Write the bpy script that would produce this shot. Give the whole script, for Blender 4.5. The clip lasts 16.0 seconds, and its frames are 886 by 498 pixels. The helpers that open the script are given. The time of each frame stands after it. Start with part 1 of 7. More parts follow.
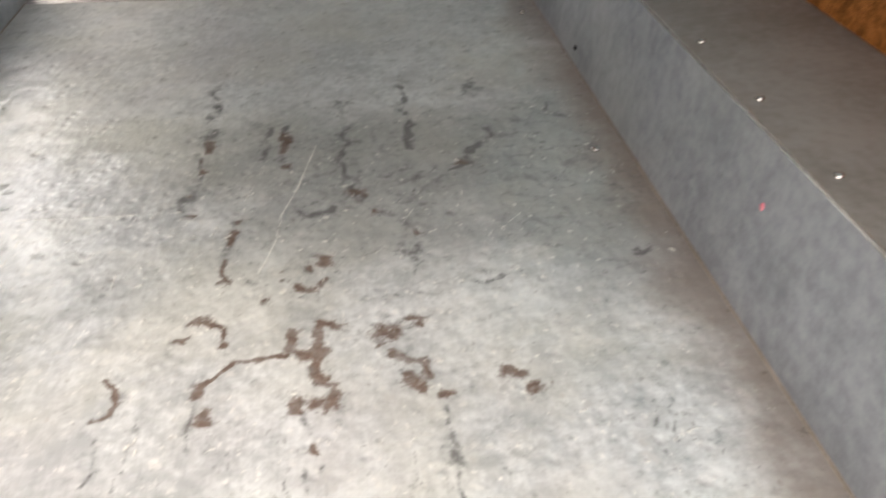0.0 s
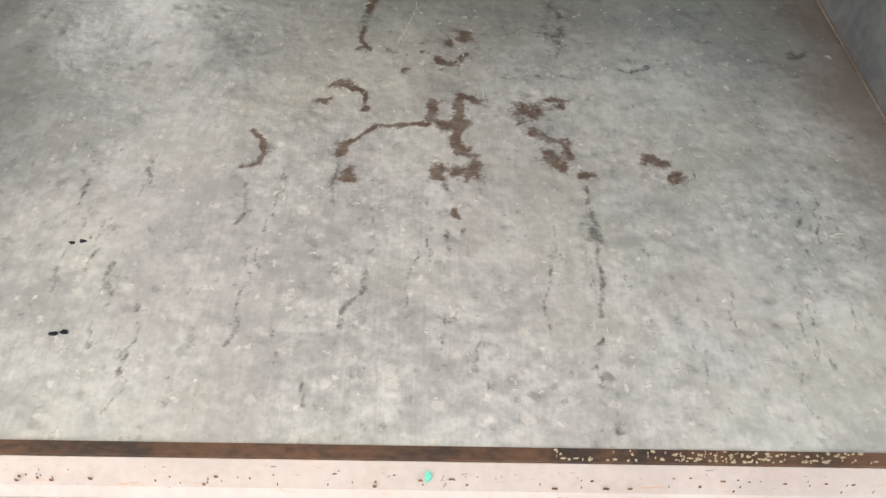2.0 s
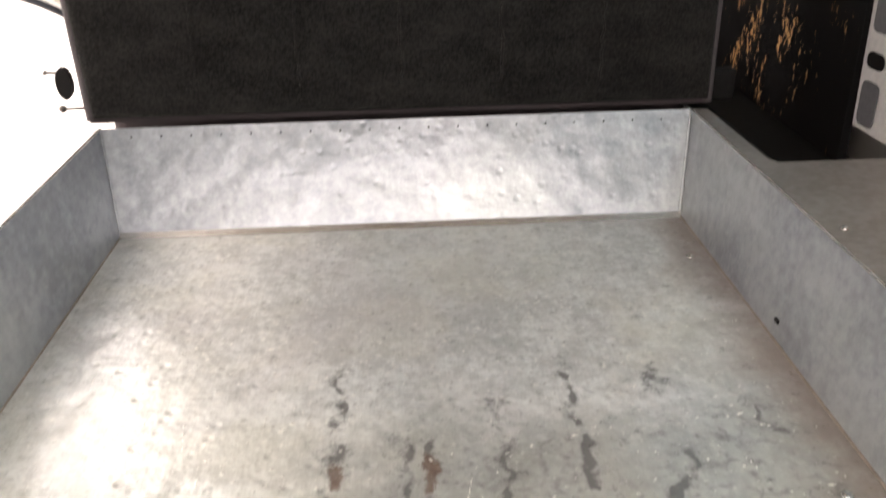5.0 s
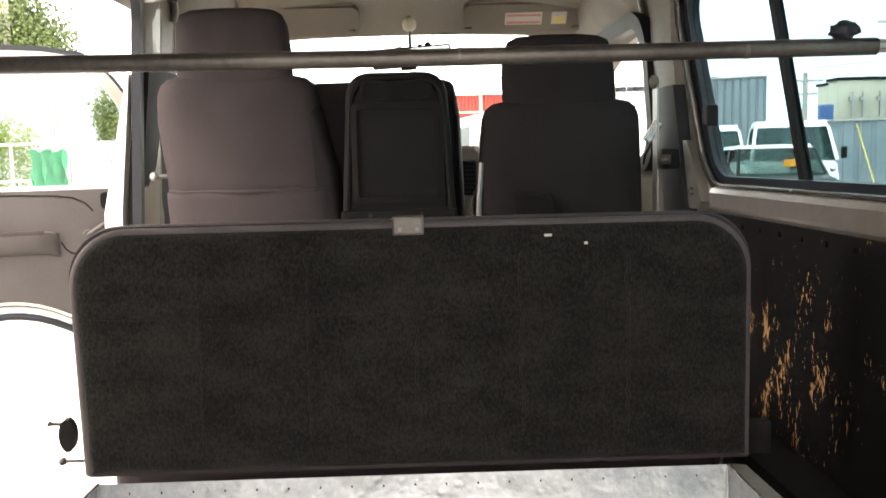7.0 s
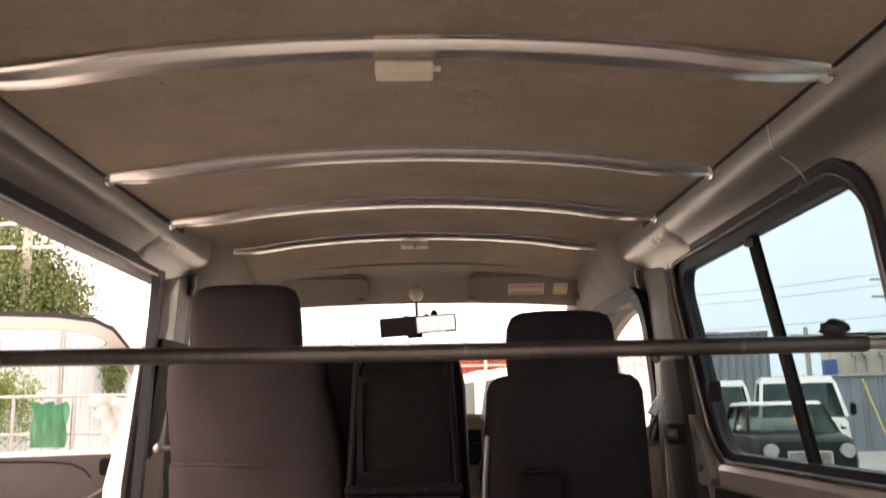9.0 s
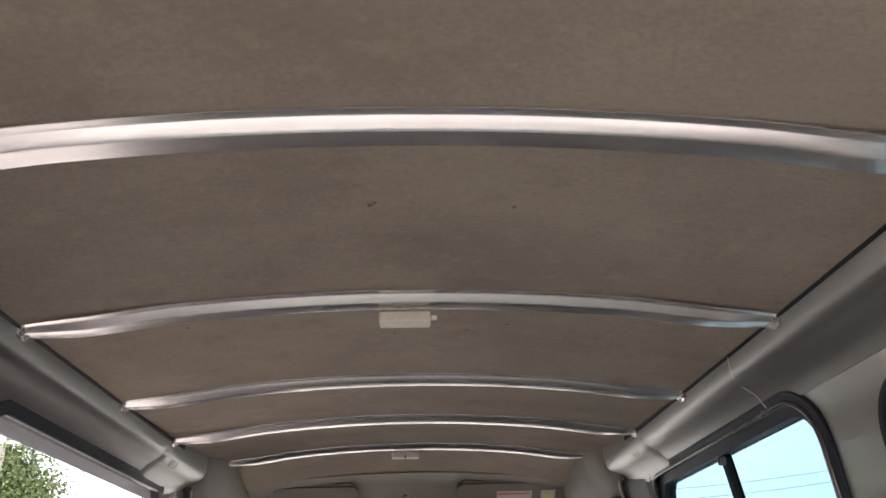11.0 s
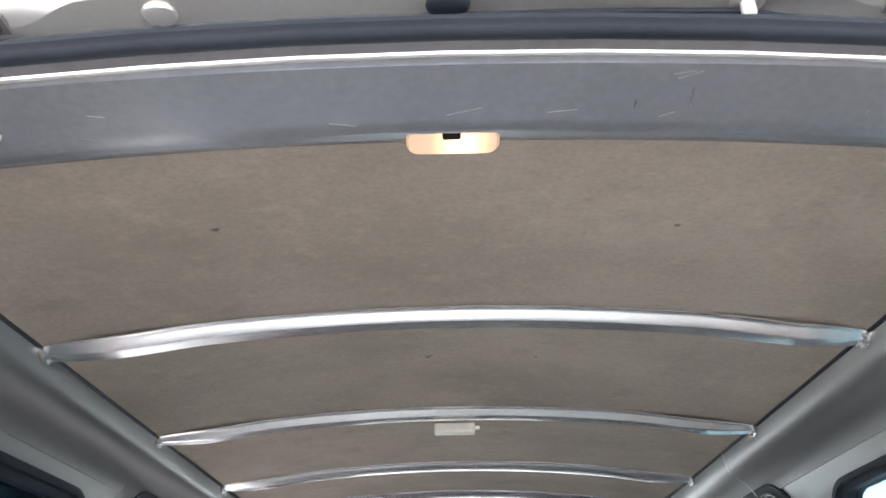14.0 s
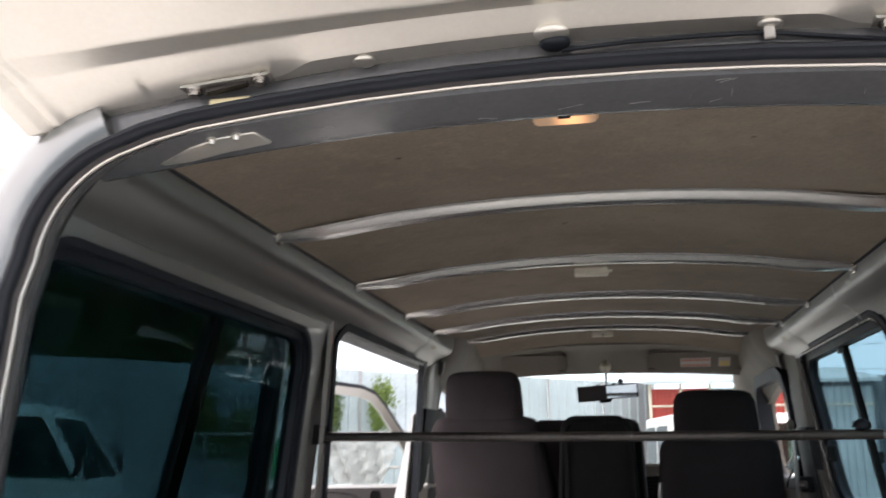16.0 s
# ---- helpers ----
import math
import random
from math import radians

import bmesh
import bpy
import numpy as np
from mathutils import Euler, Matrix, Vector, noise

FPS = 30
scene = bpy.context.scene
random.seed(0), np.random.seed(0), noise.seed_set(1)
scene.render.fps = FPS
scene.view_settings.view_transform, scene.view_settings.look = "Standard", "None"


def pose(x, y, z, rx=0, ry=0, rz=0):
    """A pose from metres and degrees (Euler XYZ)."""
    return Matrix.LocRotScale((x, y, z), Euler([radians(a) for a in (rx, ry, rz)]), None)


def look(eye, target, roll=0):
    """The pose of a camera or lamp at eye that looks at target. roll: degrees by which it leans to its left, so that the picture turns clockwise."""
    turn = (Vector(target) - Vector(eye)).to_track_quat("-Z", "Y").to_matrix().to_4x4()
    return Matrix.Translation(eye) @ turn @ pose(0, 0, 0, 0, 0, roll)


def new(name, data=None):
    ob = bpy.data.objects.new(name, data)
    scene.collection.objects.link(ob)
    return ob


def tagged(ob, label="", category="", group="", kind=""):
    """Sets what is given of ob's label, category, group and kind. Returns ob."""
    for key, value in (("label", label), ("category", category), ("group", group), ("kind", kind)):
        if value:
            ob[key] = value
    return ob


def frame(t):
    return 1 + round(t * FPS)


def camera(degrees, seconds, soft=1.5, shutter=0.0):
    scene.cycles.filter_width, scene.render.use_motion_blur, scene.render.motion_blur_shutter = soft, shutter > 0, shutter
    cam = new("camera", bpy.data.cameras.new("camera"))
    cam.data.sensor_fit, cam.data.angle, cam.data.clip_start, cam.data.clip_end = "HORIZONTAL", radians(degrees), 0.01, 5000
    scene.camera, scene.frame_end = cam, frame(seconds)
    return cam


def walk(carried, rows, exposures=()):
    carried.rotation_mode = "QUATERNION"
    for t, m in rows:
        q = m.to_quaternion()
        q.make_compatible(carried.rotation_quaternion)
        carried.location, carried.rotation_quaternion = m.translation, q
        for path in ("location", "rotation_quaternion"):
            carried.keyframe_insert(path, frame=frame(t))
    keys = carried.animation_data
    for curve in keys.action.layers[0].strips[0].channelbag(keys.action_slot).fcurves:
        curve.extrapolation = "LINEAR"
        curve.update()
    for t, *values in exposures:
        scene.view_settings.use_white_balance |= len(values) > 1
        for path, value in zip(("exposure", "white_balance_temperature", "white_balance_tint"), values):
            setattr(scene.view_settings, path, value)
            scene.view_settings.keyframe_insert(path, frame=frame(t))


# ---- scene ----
cam = camera(54.4, 16.0, shutter=0.35)
PATH = [
    (0, (0.104, 0.094, 1.349), (0.314, 1.733, 0.222), 0.3),
    (0.5, (0.067, 0.084, 1.335), (0.102, 1.632, 0.069), -0.3),
    (1, (0.047, 0.076, 1.324), (0.067, 1.541, -0.038), 1.4),
    (1.5, (0.043, 0.07, 1.313), (0.092, 1.459, -0.125), 1.9),
    (2, (0.038, 0.072, 1.315), (0.074, 1.455, -0.129), 2.2),
    (2.5, (0.042, 0.101, 1.318), (0.056, 1.546, -0.065), 1.3),
    (3, (0.031, 0.159, 1.334), (0.047, 1.675, 0.03), 0.5),
    (3.5, (0.001, 0.229, 1.343), (0.062, 1.798, 0.105), 0.6),
    (4, (-0.013, 0.304, 1.368), (0.061, 1.919, 0.19), -0.6),
    (4.5, (0.004, 0.387, 1.391), (0.043, 2.097, 0.355), -1.1),
    (5, (0.012, 0.445, 1.411), (0.085, 2.248, 0.549), -1.3),
    (5.2, (0.015, 0.459, 1.419), (0.11, 2.303, 0.651), -1.2),
    (7.3, (0.028, 0.544, 1.484), (0.069, 2.539, 1.337), -1.4),
    (7.5, (0.032, 0.548, 1.487), (0.091, 2.544, 1.377), -1.4),
    (8, (0.031, 0.548, 1.502), (0.102, 2.547, 1.498), -0.4),
    (8.5, (0.025, 0.53, 1.515), (0.085, 2.523, 1.677), -1.1),
    (9, (0.022, 0.506, 1.534), (0.067, 2.471, 1.905), -1.1),
    (9.5, (0.016, 0.472, 1.546), (0.082, 2.403, 2.062), -1.5),
    (10, (0.005, 0.427, 1.557), (0.092, 2.321, 2.191), -1.5),
    (10.2, (-0.001, 0.409, 1.562), (0.096, 2.289, 2.237), -1.5),
    (12.5, (0.014, 0.15, 1.569), (0.012, 1.965, 2.408), -1.6),
    (13, (0.026, 0.073, 1.563), (-0.013, 1.881, 2.419), -1.3),
    (13.5, (0.022, -0.004, 1.565), (-0.009, 1.774, 2.478), -1.4),
    (14, (0.003, -0.083, 1.569), (-0.02, 1.714, 2.447), -0.9),
    (14.5, (-0.001, -0.181, 1.571), (-0.003, 1.647, 2.381), -1.2),
    (15, (0.01, -0.262, 1.578), (0.007, 1.573, 2.375), -1.7),
    (15.5, (0.056, -0.357, 1.571), (-0.121, 1.529, 2.213), -0.9),
    (16, (0.056, -0.462, 1.581), (-0.332, 1.446, 2.037), -0.1),
]
EXPOSURES = [(0.0, 0.78, 7300, 18), (0.5, 0.56, 7300, 18), (1.0, 0.52, 7300, 18), (1.5, 0.02, 7300, 17), (2.0, 0.06, 7300, 16), (2.5, 0.34, 7200, 17), (3.5, 0.95, 7300, 18), (5.0, 1.47, 7700, 22), (7.3, 1.68, 7900, 17), (7.5, 1.68, 7900, 17), (8.0, 1.0, 8400, 26), (8.5, 0.92, 9000, 38), (9.0, 0.83, 9100, 36), (9.5, 0.68, 8500, 32), (10.0, 0.38, 7850, 30), (12.5, 2.10, 6250, 18), (13.5, 2.13, 6000, 17), (14.0, 1.65, 6100, 17), (14.5, 0.68, 6650, 19), (15.0, 0.08, 6800, 18), (16.0, 0.25, 6800, 19)]
walk(cam, [(t, look(eye, target, roll)) for t, eye, target, roll in PATH], EXPOSURES)

# ---- world and light ----
GROUND = 0.25
world = bpy.data.worlds.new("overcast_sky")
scene.world = world
world.use_nodes = True
wn = world.node_tree
sky = wn.nodes.new("ShaderNodeTexSky")
sky.sky_type = "NISHITA"
sky.sun_disc = False
sky.sun_elevation, sky.sun_rotation = radians(52), radians(-125)
sky.air_density, sky.dust_density, sky.ozone_density = 1.0, 2.0, 1.0
cloud = wn.nodes.new("ShaderNodeMix")
cloud.data_type = "RGBA"
cloud.inputs[0].default_value = 0.7
drift = wn.nodes.new("ShaderNodeTexNoise")
drift.inputs["Scale"].default_value, drift.inputs["Detail"].default_value, drift.inputs["Roughness"].default_value = 1.7, 6.0, 0.55
heap = wn.nodes.new("ShaderNodeMix")
heap.data_type = "RGBA"
heap.inputs[6].default_value, heap.inputs[7].default_value = (12.5, 16.0, 19.5, 1), (26.6, 26.4, 26.0, 1)
spread = wn.nodes.new("ShaderNodeMapRange")
spread.inputs["From Min"].default_value, spread.inputs["From Max"].default_value = 0.15, 0.85
glow = wn.nodes.new("ShaderNodeVectorMath")
glow.operation = "DOT_PRODUCT"
glow.inputs[1].default_value = Vector((-4, -3, 6.5)).normalized()
lift = wn.nodes.new("ShaderNodeMath")
lift.operation = "MULTIPLY_ADD"
lift.inputs[1].default_value = 0.42
sky_way = wn.nodes.new("ShaderNodeTexCoord")
wn.links.new(sky_way.outputs["Generated"], drift.inputs["Vector"])
wn.links.new(sky_way.outputs["Generated"], glow.inputs[0])
wn.links.new(glow.outputs["Value"], lift.inputs[0])
wn.links.new(drift.outputs["Fac"], lift.inputs[2])
wn.links.new(lift.outputs[0], spread.inputs["Value"])
wn.links.new(spread.outputs["Result"], heap.inputs[0])
wn.links.new(heap.outputs[2], cloud.inputs[7])
wn.links.new(sky.outputs[0], cloud.inputs[6])
wn.links.new(cloud.outputs[2], wn.nodes["Background"].inputs[0])
wn.nodes["Background"].inputs[1].default_value = 0.15

sun_data = bpy.data.lights.new("sun", "SUN")
sun_data.energy, sun_data.angle, sun_data.color = 1.2, radians(12), (1.0, 0.95, 0.88)
sun = new("sun", sun_data)
sun.matrix_world = look((-4, -3, 6.5), (0, 0, 0))


# ---- materials ----
def nodes_of(name):
    m = bpy.data.materials.new(name)
    m.use_nodes = True
    t = m.node_tree
    return m, t, t.nodes["Principled BSDF"]


def noise_node(t, vec, scale, detail=4.0, rough=0.55, dist=0.0):
    n = t.nodes.new("ShaderNodeTexNoise")
    n.inputs["Scale"].default_value = scale
    n.inputs["Detail"].default_value = detail
    n.inputs["Roughness"].default_value = rough
    n.inputs["Distortion"].default_value = dist
    t.links.new(vec, n.inputs["Vector"])
    return n.outputs["Fac"]


def coords(t, stretch=(1, 1, 1)):
    c = t.nodes.new("ShaderNodeTexCoord")
    mp = t.nodes.new("ShaderNodeMapping")
    mp.inputs["Scale"].default_value = stretch
    t.links.new(c.outputs["Object"], mp.inputs["Vector"])
    return mp.outputs["Vector"]


def maths(t, op, a, b=0.5, c=0.0, clamp=False):
    n = t.nodes.new("ShaderNodeMath")
    n.operation, n.use_clamp = op, clamp
    for i, v in enumerate((a, b, c)):
        if isinstance(v, (int, float)):
            n.inputs[i].default_value = v
        else:
            t.links.new(v, n.inputs[i])
    return n.outputs[0]


def ramp(t, fac, lo, hi):
    n = t.nodes.new("ShaderNodeMapRange")
    n.interpolation_type = "SMOOTHSTEP"
    n.inputs["From Min"].default_value, n.inputs["From Max"].default_value = lo, hi
    t.links.new(fac, n.inputs["Value"])
    return n.outputs["Result"]


def blend(t, fac, a, b):
    n = t.nodes.new("ShaderNodeMix")
    n.data_type = "RGBA"
    for sock, v in ((n.inputs[0], fac), (n.inputs[6], a), (n.inputs[7], b)):
        if isinstance(v, (int, float)):
            sock.default_value = v
        elif isinstance(v, tuple):
            sock.default_value = (*v, 1) if len(v) == 3 else v
        else:
            t.links.new(v, sock)
    return n.outputs[2]


def bump_to(t, bsdf, height, strength, dist=0.002):
    n = t.nodes.new("ShaderNodeBump")
    n.inputs["Strength"].default_value, n.inputs["Distance"].default_value = strength, dist
    t.links.new(height, n.inputs["Height"])
    t.links.new(n.outputs["Normal"], bsdf.inputs["Normal"])


def mat(name, c1, c2=None, rough=0.5, metal=0.0, s1=6.0, s2=90.0, bump=0.15, bscale=260.0, rvar=0.15, stretch=(1, 1, 1), spec=0.5, coat=0.0, dist=0.0015):
    """A surface with broad and fine variation between two colours, uneven gloss and fine relief."""
    m, t, b = nodes_of(name)
    c2 = c2 or tuple(0.75 * v for v in c1)
    vec = coords(t, stretch)
    broad, fine = noise_node(t, vec, s1), noise_node(t, vec, s2, 3)
    f = maths(t, "ADD", maths(t, "MULTIPLY", broad, 0.62), maths(t, "MULTIPLY", fine, 0.38))
    t.links.new(blend(t, ramp(t, f, 0.34, 0.66), c1, c2), b.inputs["Base Color"])
    t.links.new(maths(t, "MULTIPLY_ADD", f, rvar * 2, rough - rvar, True), b.inputs["Roughness"])
    b.inputs["Metallic"].default_value = metal
    b.inputs["Specular IOR Level"].default_value = spec
    b.inputs["Coat Weight"].default_value = coat
    if bump:
        bump_to(t, b, noise_node(t, vec, bscale, 2), bump, dist)
    return m


def glass_mat(name, tint, rough=0.0, gloss=0.08, film=0.06):
    """Thin pane: it lets the tinted view through and mirrors a little."""
    m = bpy.data.materials.new(name)
    m.use_nodes = True
    t = m.node_tree
    t.nodes.remove(t.nodes["Principled BSDF"])
    tr = t.nodes.new("ShaderNodeBsdfTransparent")
    tr.inputs[0].default_value = (*tint, 1)
    gl = t.nodes.new("ShaderNodeBsdfGlossy")
    gl.inputs["Roughness"].default_value = rough
    fr = t.nodes.new("ShaderNodeFresnel")
    fr.inputs["IOR"].default_value = 1.4
    dirt = maths(t, "MULTIPLY", ramp(t, noise_node(t, coords(t), 3.0, 6), 0.45, 0.8), film)
    mx = t.nodes.new("ShaderNodeMixShader")
    t.links.new(maths(t, "ADD", maths(t, "MULTIPLY", fr.outputs[0], gloss * 2.5), dirt, 0, True), mx.inputs[0])
    t.links.new(tr.outputs[0], mx.inputs[1])
    t.links.new(gl.outputs[0], mx.inputs[2])
    t.links.new(mx.outputs[0], t.nodes["Material Output"].inputs[0])
    return m


def galvanised(name, worn):
    """Zinc-coated sheet: cloudy grey, dents, long streaks; with worn, rust and scratches from the sheet's own wear attribute."""
    m, t, b = nodes_of(name)
    vec = coords(t)
    cloud = noise_node(t, vec, 5.0, 5)
    spangle = noise_node(t, vec, 55.0, 4, 0.65)
    streak = noise_node(t, coords(t, (60, 3, 60)), 1.6, 4)
    f = maths(t, "ADD", maths(t, "MULTIPLY", cloud, 0.30), maths(t, "ADD", maths(t, "MULTIPLY", spangle, 0.38), maths(t, "ADD", maths(t, "MULTIPLY", streak, 0.09), maths(t, "MULTIPLY", noise_node(t, vec, 17.0, 5, 0.6), 0.23))))
    fine = noise_node(t, vec, 130.0, 3, 0.6)
    brushed = noise_node(t, coords(t, (420, 26, 420)), 1.0, 3, 0.6)
    if worn:
        f = maths(t, "ADD", maths(t, "MULTIPLY", cloud, 0.22), maths(t, "ADD", maths(t, "MULTIPLY", spangle, 0.28), maths(t, "ADD", maths(t, "MULTIPLY", fine, 0.19), maths(t, "ADD", maths(t, "MULTIPLY", brushed, 0.09), maths(t, "MULTIPLY", noise_node(t, vec, 17.0, 5, 0.6), 0.22)))))
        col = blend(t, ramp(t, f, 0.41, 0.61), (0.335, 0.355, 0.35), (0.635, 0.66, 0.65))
        crumb = t.nodes.new("ShaderNodeTexVoronoi")
        crumb.inputs["Scale"].default_value = 62.0
        t.links.new(vec, crumb.inputs["Vector"])
        tone = t.nodes.new("ShaderNodeSeparateColor")
        t.links.new(crumb.outputs["Color"], tone.inputs[0])
        spot = ramp(t, maths(t, "ADD", crumb.outputs["Distance"], maths(t, "MULTIPLY_ADD", fine, 1.8, -0.9)), 0.38, 0.08)
        col = blend(t, maths(t, "MULTIPLY", maths(t, "MULTIPLY", spot, ramp(t, tone.outputs[0], 0.55, 0.75)), 0.55), col, (0.72, 0.72, 0.68))
        col = blend(t, maths(t, "MULTIPLY", maths(t, "MULTIPLY", spot, ramp(t, tone.outputs[1], 0.78, 0.90)), 0.45), col, (0.22, 0.23, 0.225))
        fleck = t.nodes.new("ShaderNodeTexVoronoi")
        fleck.inputs["Scale"].default_value = 120.0
        t.links.new(coords(t, (1, 0.7, 1)), fleck.inputs["Vector"])
        hue = t.nodes.new("ShaderNodeSeparateColor")
        t.links.new(fleck.outputs["Color"], hue.inputs[0])
        dot = ramp(t, maths(t, "ADD", fleck.outputs["Distance"], maths(t, "MULTIPLY_ADD", noise_node(t, vec, 300.0, 2), 1.2, -0.6)), 0.34, 0.10)
        col = blend(t, maths(t, "MULTIPLY", maths(t, "MULTIPLY", dot, ramp(t, hue.outputs[0], 0.74, 0.86)), 0.60), col, (0.80, 0.79, 0.74))
        col = blend(t, maths(t, "MULTIPLY", maths(t, "MULTIPLY", dot, ramp(t, hue.outputs[1], 0.86, 0.93)), 0.55), col, (0.16, 0.155, 0.15))
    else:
        # Tray walls: same zinc as the floor, their shade in a darker base.
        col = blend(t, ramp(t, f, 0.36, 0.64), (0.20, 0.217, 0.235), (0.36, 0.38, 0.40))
    green = noise_node(t, vec, 2.6, 3)
    col = blend(t, maths(t, "MULTIPLY", ramp(t, green, 0.45, 0.7), 0.22), col, (0.50, 0.535, 0.475))
    rough = maths(t, "MULTIPLY_ADD", spangle, 0.16, 0.22) if worn else maths(t, "MULTIPLY_ADD", spangle, 0.16, 0.27)
    metal = 0.5
    if worn:
        a = t.nodes.new("ShaderNodeVertexColor")
        a.layer_name = "wear"
        sep = t.nodes.new("ShaderNodeSeparateColor")
        t.links.new(a.outputs["Color"], sep.inputs[0])
        edge = maths(t, "ADD", maths(t, "MULTIPLY_ADD", noise_node(t, vec, 85.0, 6, 0.7), 2.4, -1.2), maths(t, "MULTIPLY_ADD", noise_node(t, vec, 300.0, 4, 0.7), 1.3, -0.65))
        rust = maths(t, "MULTIPLY", ramp(t, maths(t, "ADD", sep.outputs[0], maths(t, "MULTIPLY", edge, 0.70)), 0.32, 0.80), maths(t, "MULTIPLY_ADD", noise_node(t, vec, 60.0, 4, 0.65), 1.3, 0.24, True))
        dark = maths(t, "MULTIPLY", ramp(t, maths(t, "ADD", sep.outputs[1], maths(t, "MULTIPLY", edge, 0.80)), 0.16, 0.90), 0.86)
        warp = t.nodes.new("ShaderNodeVectorMath")
        warp.operation = "MULTIPLY_ADD"
        wn3 = t.nodes.new("ShaderNodeTexNoise")
        wn3.inputs["Scale"].default_value, wn3.inputs["Detail"].default_value = 26.0, 5.0
        t.links.new(vec, wn3.inputs["Vector"])
        t.links.new(wn3.outputs["Color"], warp.inputs[0])
        warp.inputs[1].default_value = (0.06, 0.06, 0.0)
        t.links.new(vec, warp.inputs[2])
        cell = t.nodes.new("ShaderNodeTexVoronoi")
        cell.feature = "DISTANCE_TO_EDGE"
        cell.inputs["Scale"].default_value = 33.0
        t.links.new(warp.outputs[0], cell.inputs["Vector"])
        gate = ramp(t, maths(t, "ADD", a.outputs["Alpha"], maths(t, "MULTIPLY_ADD", noise_node(t, vec, 14.0, 4), 1.6, -0.8)), 0.45, 0.95)
        crack = maths(t, "MULTIPLY", maths(t, "MULTIPLY", ramp(t, cell.outputs["Distance"], 0.15, 0.0), gate), maths(t, "MULTIPLY", ramp(t, noise_node(t, vec, 48.0, 4, 0.65), 0.42, 0.64), 0.62))
        dark = maths(t, "MAXIMUM", dark, crack)
        light = ramp(t, maths(t, "ADD", sep.outputs[2], maths(t, "MULTIPLY", edge, 0.6)), 0.42, 0.68)
        rustcol = blend(t, noise_node(t, vec, 130.0, 4, 0.7), (0.062, 0.045, 0.037), (0.190, 0.128, 0.096))
        grime_shade = maths(t, "MULTIPLY", ramp(t, maths(t, "ADD", a.outputs["Alpha"], maths(t, "MULTIPLY_ADD", noise_node(t, vec, 9.0, 5), 1.2, -0.6)), 0.10, 0.90), 0.60)
        warm = ramp(t, noise_node(t, vec, 5.5, 5, 0.6), 0.46, 0.66)
        col = blend(t, maths(t, "MULTIPLY", warm, 0.30), col, (0.56, 0.55, 0.45))
        mauve = ramp(t, noise_node(t, coords(t, (1, 0.7, 1.3)), 4.2, 4, 0.6), 0.50, 0.68)
        col = blend(t, maths(t, "MULTIPLY", mauve, 0.28), col, (0.40, 0.385, 0.40))
        col = blend(t, grime_shade, col, (0.19, 0.20, 0.182))
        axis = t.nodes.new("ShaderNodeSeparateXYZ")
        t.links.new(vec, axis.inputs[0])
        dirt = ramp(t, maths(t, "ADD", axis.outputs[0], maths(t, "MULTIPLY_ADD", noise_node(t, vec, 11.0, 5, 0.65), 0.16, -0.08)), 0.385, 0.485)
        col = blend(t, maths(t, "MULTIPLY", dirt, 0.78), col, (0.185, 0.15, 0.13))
        col = blend(t, dark, col, (0.075, 0.075, 0.074))
        col = blend(t, rust, col, rustcol)
        col = blend(t, light, col, (0.66, 0.655, 0.60))
        rough = maths(t, "MAXIMUM", rough, maths(t, "MULTIPLY", rust, 0.75))
        metal = maths(t, "MULTIPLY_ADD", maths(t, "MAXIMUM", rust, maths(t, "MAXIMUM", dark, light)), -0.10, 0.10, True)
        t.links.new(maths(t, "MULTIPLY_ADD", maths(t, "MAXIMUM", maths(t, "MAXIMUM", rust, dark), maths(t, "MAXIMUM", maths(t, "MULTIPLY", grime_shade, 0.85), maths(t, "MULTIPLY", dirt, 0.7))), -0.88, 0.92, True), b.inputs["Coat Weight"])
        b.inputs["Coat Roughness"].default_value = 0.40
        b.inputs["Coat IOR"].default_value = 1.62
        t.links.new(metal, b.inputs["Metallic"])
    else:
        b.inputs["Metallic"].default_value = metal
    t.links.new(col, b.inputs["Base Color"])
    t.links.new(rough, b.inputs["Roughness"])
    v = t.nodes.new("ShaderNodeTexVoronoi")
    v.inputs["Scale"].default_value = 34.0
    t.links.new(vec, v.inputs["Vector"])
    h = maths(t, "ADD", maths(t, "MULTIPLY", noise_node(t, vec, 24.0, 3), 1.2), maths(t, "MULTIPLY", ramp(t, v.outputs["Distance"], 0.0, 0.28), 0.55 if worn else 0.35))
    h = maths(t, "ADD", h, maths(t, "MULTIPLY", noise_node(t, vec, 6.0, 2), 2.0))
    if worn:
        h = maths(t, "ADD", h, maths(t, "ADD", maths(t, "MULTIPLY", noise_node(t, coords(t, (1.0, 0.6, 1.0)), 62.0, 3, 0.5), 0.40), maths(t, "MULTIPLY", light, 0.35)))
    bump_to(t, b, h, 0.42 if worn else 0.35, 0.006)
    if worn:
        t.links.new(b.inputs["Normal"].links[0].from_socket, b.inputs["Coat Normal"])
    return m


